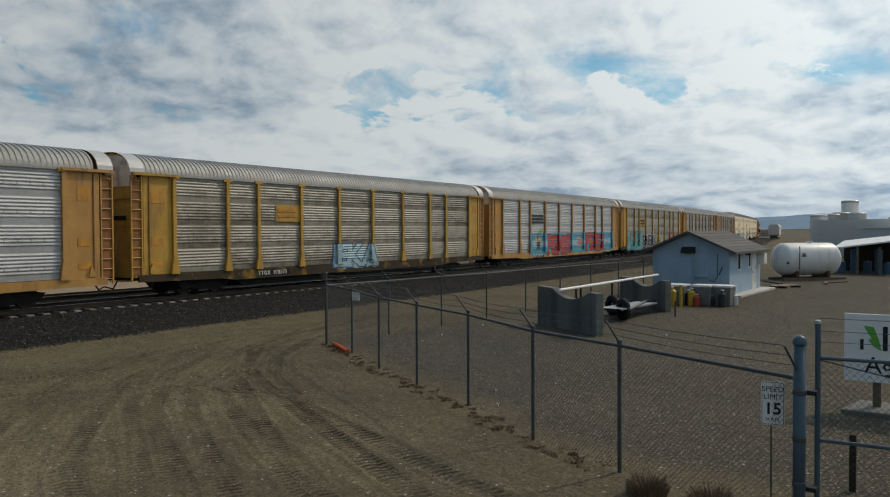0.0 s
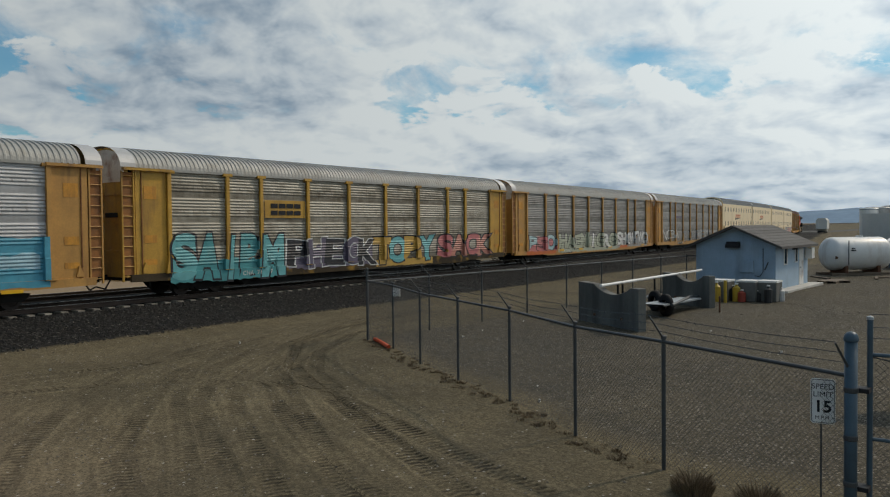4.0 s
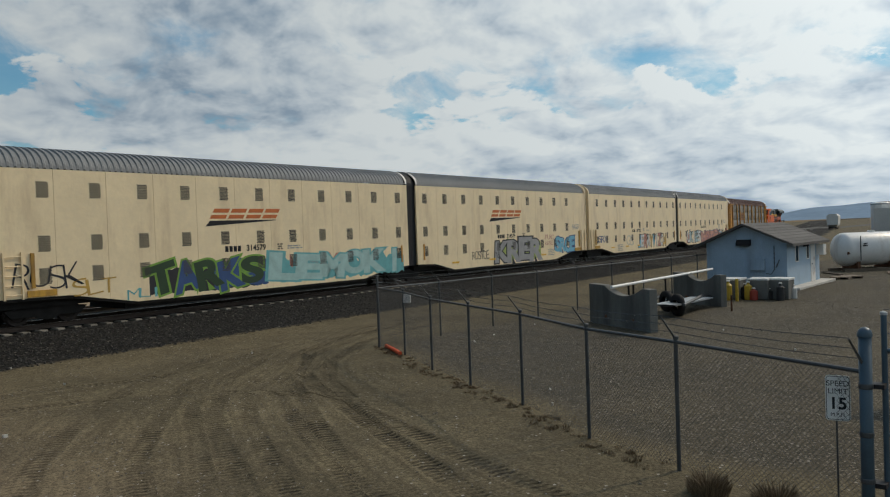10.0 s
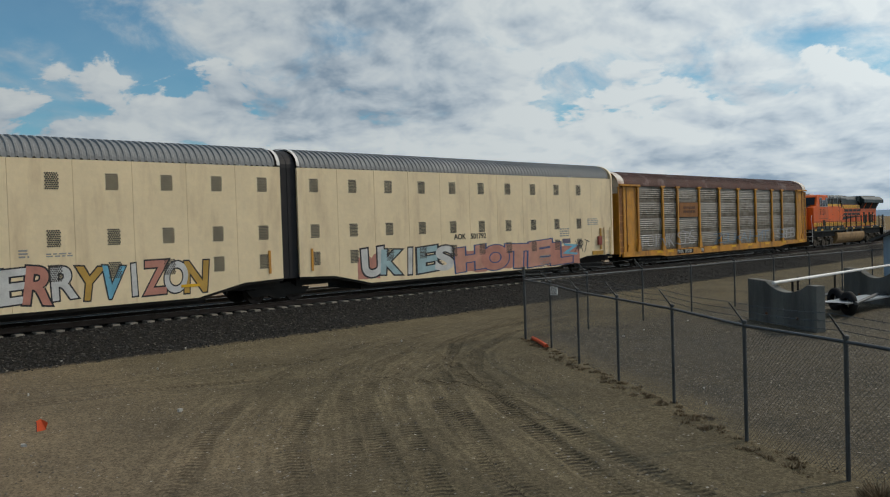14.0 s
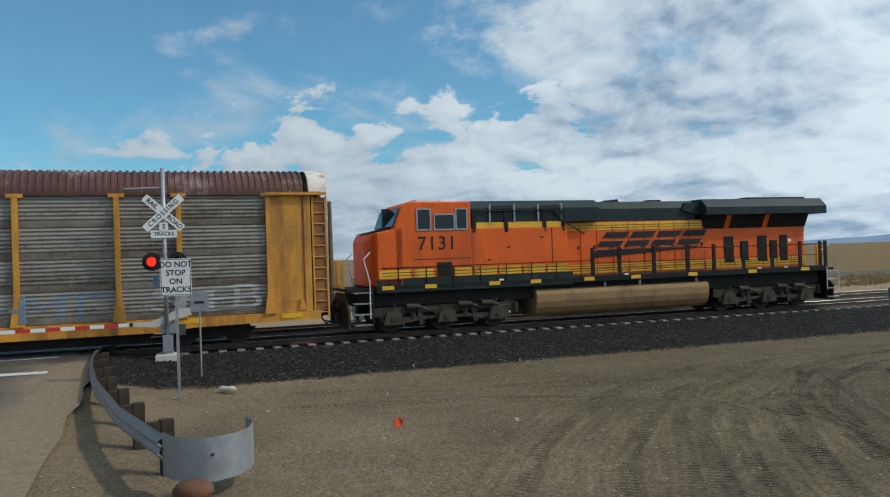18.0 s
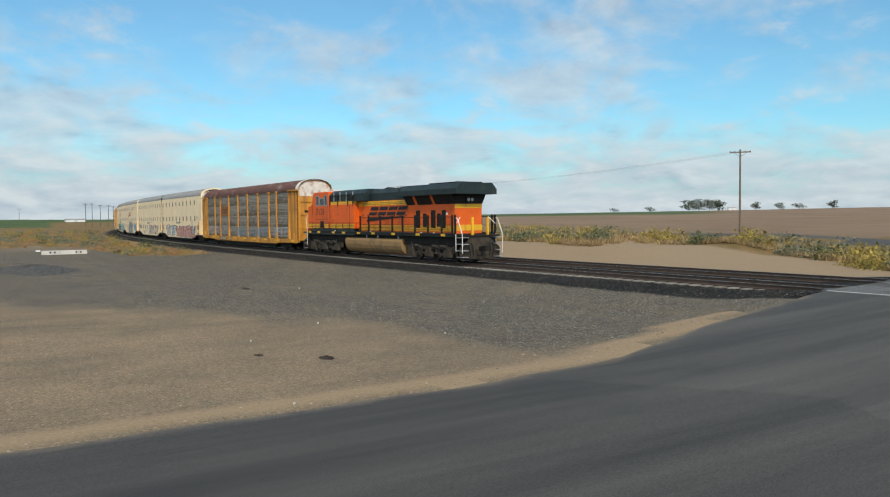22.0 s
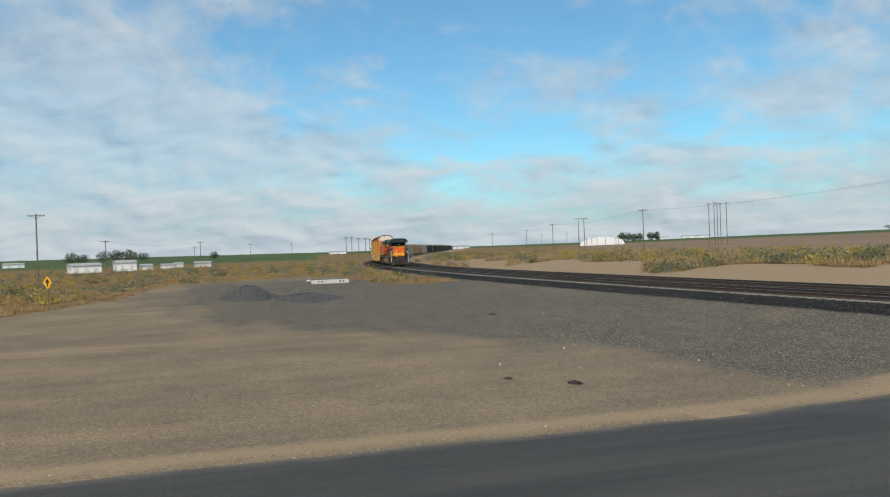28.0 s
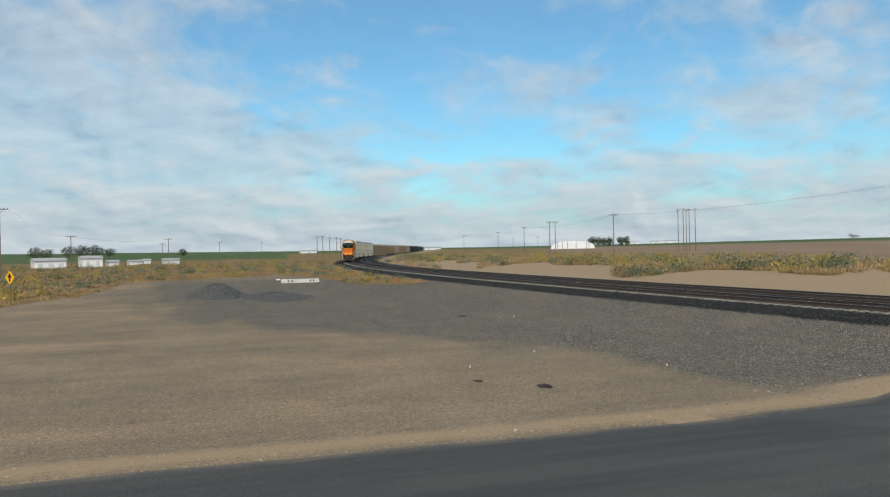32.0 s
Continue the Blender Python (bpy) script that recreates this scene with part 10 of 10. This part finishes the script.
# ---- loose stones ----
def loose_stones(name, label, spots, lo, hi, material, seed):
    rs = np.random.RandomState(seed)
    n = len(spots)
    base = np.array([(1, 0, 0), (0, 1, 0), (-1, 0, 0), (0, -1, 0), (0, 0, 0.75), (0, 0, -0.6)], float)
    s = rs.uniform(lo, hi, n) * rs.uniform(0.6, 1.0, n)
    v = base[None] * s[:, None, None] * rs.uniform(0.55, 1.3, (n, 6, 1))
    a = rs.rand(n) * 6.283
    ca, sa = np.cos(a)[:, None], np.sin(a)[:, None]
    q = np.stack([v[..., 0] * ca - v[..., 1] * sa, v[..., 0] * sa + v[..., 1] * ca, v[..., 2]], -1)
    z = terrain(spots[:, 0], spots[:, 1]) + rut_relief(spots[:, 0], spots[:, 1])[0]
    q = q + np.stack([spots[:, 0], spots[:, 1], z + s * 0.2], 1)[:, None, :]
    f = np.array([(0, 1, 4), (1, 2, 4), (2, 3, 4), (3, 0, 4), (1, 0, 5), (2, 1, 5), (3, 2, 5), (0, 3, 5)])
    faces = (f[None] + (np.arange(n) * 6)[:, None, None]).reshape(-1, 3)
    me = bpy.data.meshes.new(name)
    me.from_pydata(q.reshape(-1, 3).tolist(), [], faces.tolist())
    me.materials.append(material)
    return tagged(new(name, me), label, "stones", kind="stuff")


def spread_stones():
    pale = leaf_mat("mixed pale stone", (0.06, 0.053, 0.044), (0.34, 0.30, 0.25))
    drab = leaf_mat("drab yard stone", (0.05, 0.044, 0.036), (0.22, 0.195, 0.16))
    dark = leaf_mat("dark ballast stone", (0.007, 0.0066, 0.0062), (0.040, 0.038, 0.034))
    rs = np.random.RandomState(77)
    p = np.stack([10 + 26 * rs.rand(7000) ** 1.3, -2 + 19 * rs.rand(7000)], 1)
    fx = np.interp(p[:, 1], [-30, 2, 4.4, 6.3, 8.6, 10.7, 12.7, 14.9, 16.7], [10.4, 10.3, 10.4, 11.3, 12.8, 13.8, 14.9, 16.3, 17.1])
    p = p[(p[:, 0] > fx + 0.2) & (smooth_noise(p[:, 0], p[:, 1], 5, 3) > -0.15)]
    loose_stones("yard_stones", "loose stones strewn over the yard", p, 0.01, 0.034, drab, 1)
    p = np.stack([rs.uniform(-0.5, 14, 5200), 3 + 20 * rs.rand(5200)], 1)
    p = p[smooth_noise(p[:, 0], p[:, 1], 4, 6) > 0.0]
    loose_stones("dirt_stones", "small stones scattered on the bare dirt", p, 0.008, 0.028, pale, 2)
    p = np.stack([-12 - 50 * rs.rand(9000) ** 1.3, rs.uniform(3, 26, 9000)], 1)
    lat = lateral(p[:, 0], p[:, 1])
    st = np.interp(p[:, 0], [-66, -44, -38, -32, -24.6, -14], [-6, -3, -1, 6, 10, 11.8])
    p = p[(lat < -2.6) & (p[:, 1] > st + rs.normal(size=len(p)) * 2) & (p[:, 0] < road_left(p[:, 1]) - 0.5)]
    loose_stones("gravel_stones", "grey and pale gravel beside the line", p, 0.012, 0.038, pale, 3)
    x = rs.uniform(-70, 60, 26000)
    s = np.interp(x, RX, RS)
    p = np.stack([x, np.interp(s, RS, RY) + rs.uniform(-6.2, -1.45, len(x))], 1)
    p = p[(p[:, 0] > -8) | (lateral(p[:, 0], p[:, 1]) > -3.3)]
    p = p[(p[:, 0] < road_left(p[:, 1]) - 0.2) | (p[:, 0] > road_right(p[:, 1]) + 1.6)]
    loose_stones("ballast_stones", "coarse dark ballast along the track", p, 0.03, 0.075, dark, 4)


spread_stones()


# ---- sleepers ----
def tie_mesh():
    return Shape().prism([(-1.3, -0.34), (1.3, -0.34), (1.3, -0.27), (-0.7, -0.26), (-0.85, -0.19), (-1.24, -0.185), (-1.3, -0.20)], "x", -0.125, 0.125)


def lay_ties():
    me = tie_mesh().mesh("sleeper", M["tie"])
    for tr, off, lo, hi in ((track_near, 0.0, -80, 85), (track_far, 4.3, -60, 75)):
        rest = Shape()
        k = 0
        s = -330.0
        while s < 260:
            x, y, h = rail_at(s, off)
            if not -17.5 < s < -3.8:
                if lo < s < hi:
                    ob = part("sleeper", me, None, tr, at=Matrix.Translation((x, y, -0.045 if off > 1 else 0.0)) @ Matrix.Rotation(h, 4, "Z"))
                else:
                    c, sn = math.cos(h), math.sin(h)
                    b = Shape().box(-0.125, 0.125, -1.3, -0.8, -0.3, -0.19 - 0.06 * (off > 1))
                    rest.add([(x + px * c - py * sn, y + px * sn + py * c, pz) for px, py, pz in b.v], b.f)
            s += 0.6
        o = part("sleepers_beyond", rest, M["tie"], tr, "further concrete sleepers")
        o["kind"] = "stuff"


lay_ties()

# ---- motion of the train ----
def run(t):
    """Distance of the train along the line: a steady pull that quickens for a moment near the crossing."""
    return 17.33 - 14.81 * t - 0.0427 * t * t / 2 + float(np.interp(t, [0, 17.5, 18, 18.5, 19, 19.5, 20, 20.5, 21, 22, 23, 32], [0, 0.05, 0.03, -0.25, -0.57, -0.83, -1.04, -1.18, -1.25, -1.38, -1.5, -1.5]))


def motions():
    """The train runs along the curve from right to left."""
    for car, off, half in TRAIN:
        rows = []
        for t in [float(k) for k in range(18)] + [18 + 0.5 * k for k in range(8)] + [float(k) for k in range(22, 33)]:
            s = run(t) + off
            ax, ay, _ = rail_at(s - half)
            bx, by, _ = rail_at(s + half)
            rows.append((t, pose((ax + bx) / 2, (ay + by) / 2, 0.0, 0, 0, math.degrees(math.atan2(by - ay, bx - ax)))))
        walk(car, rows)


motions()
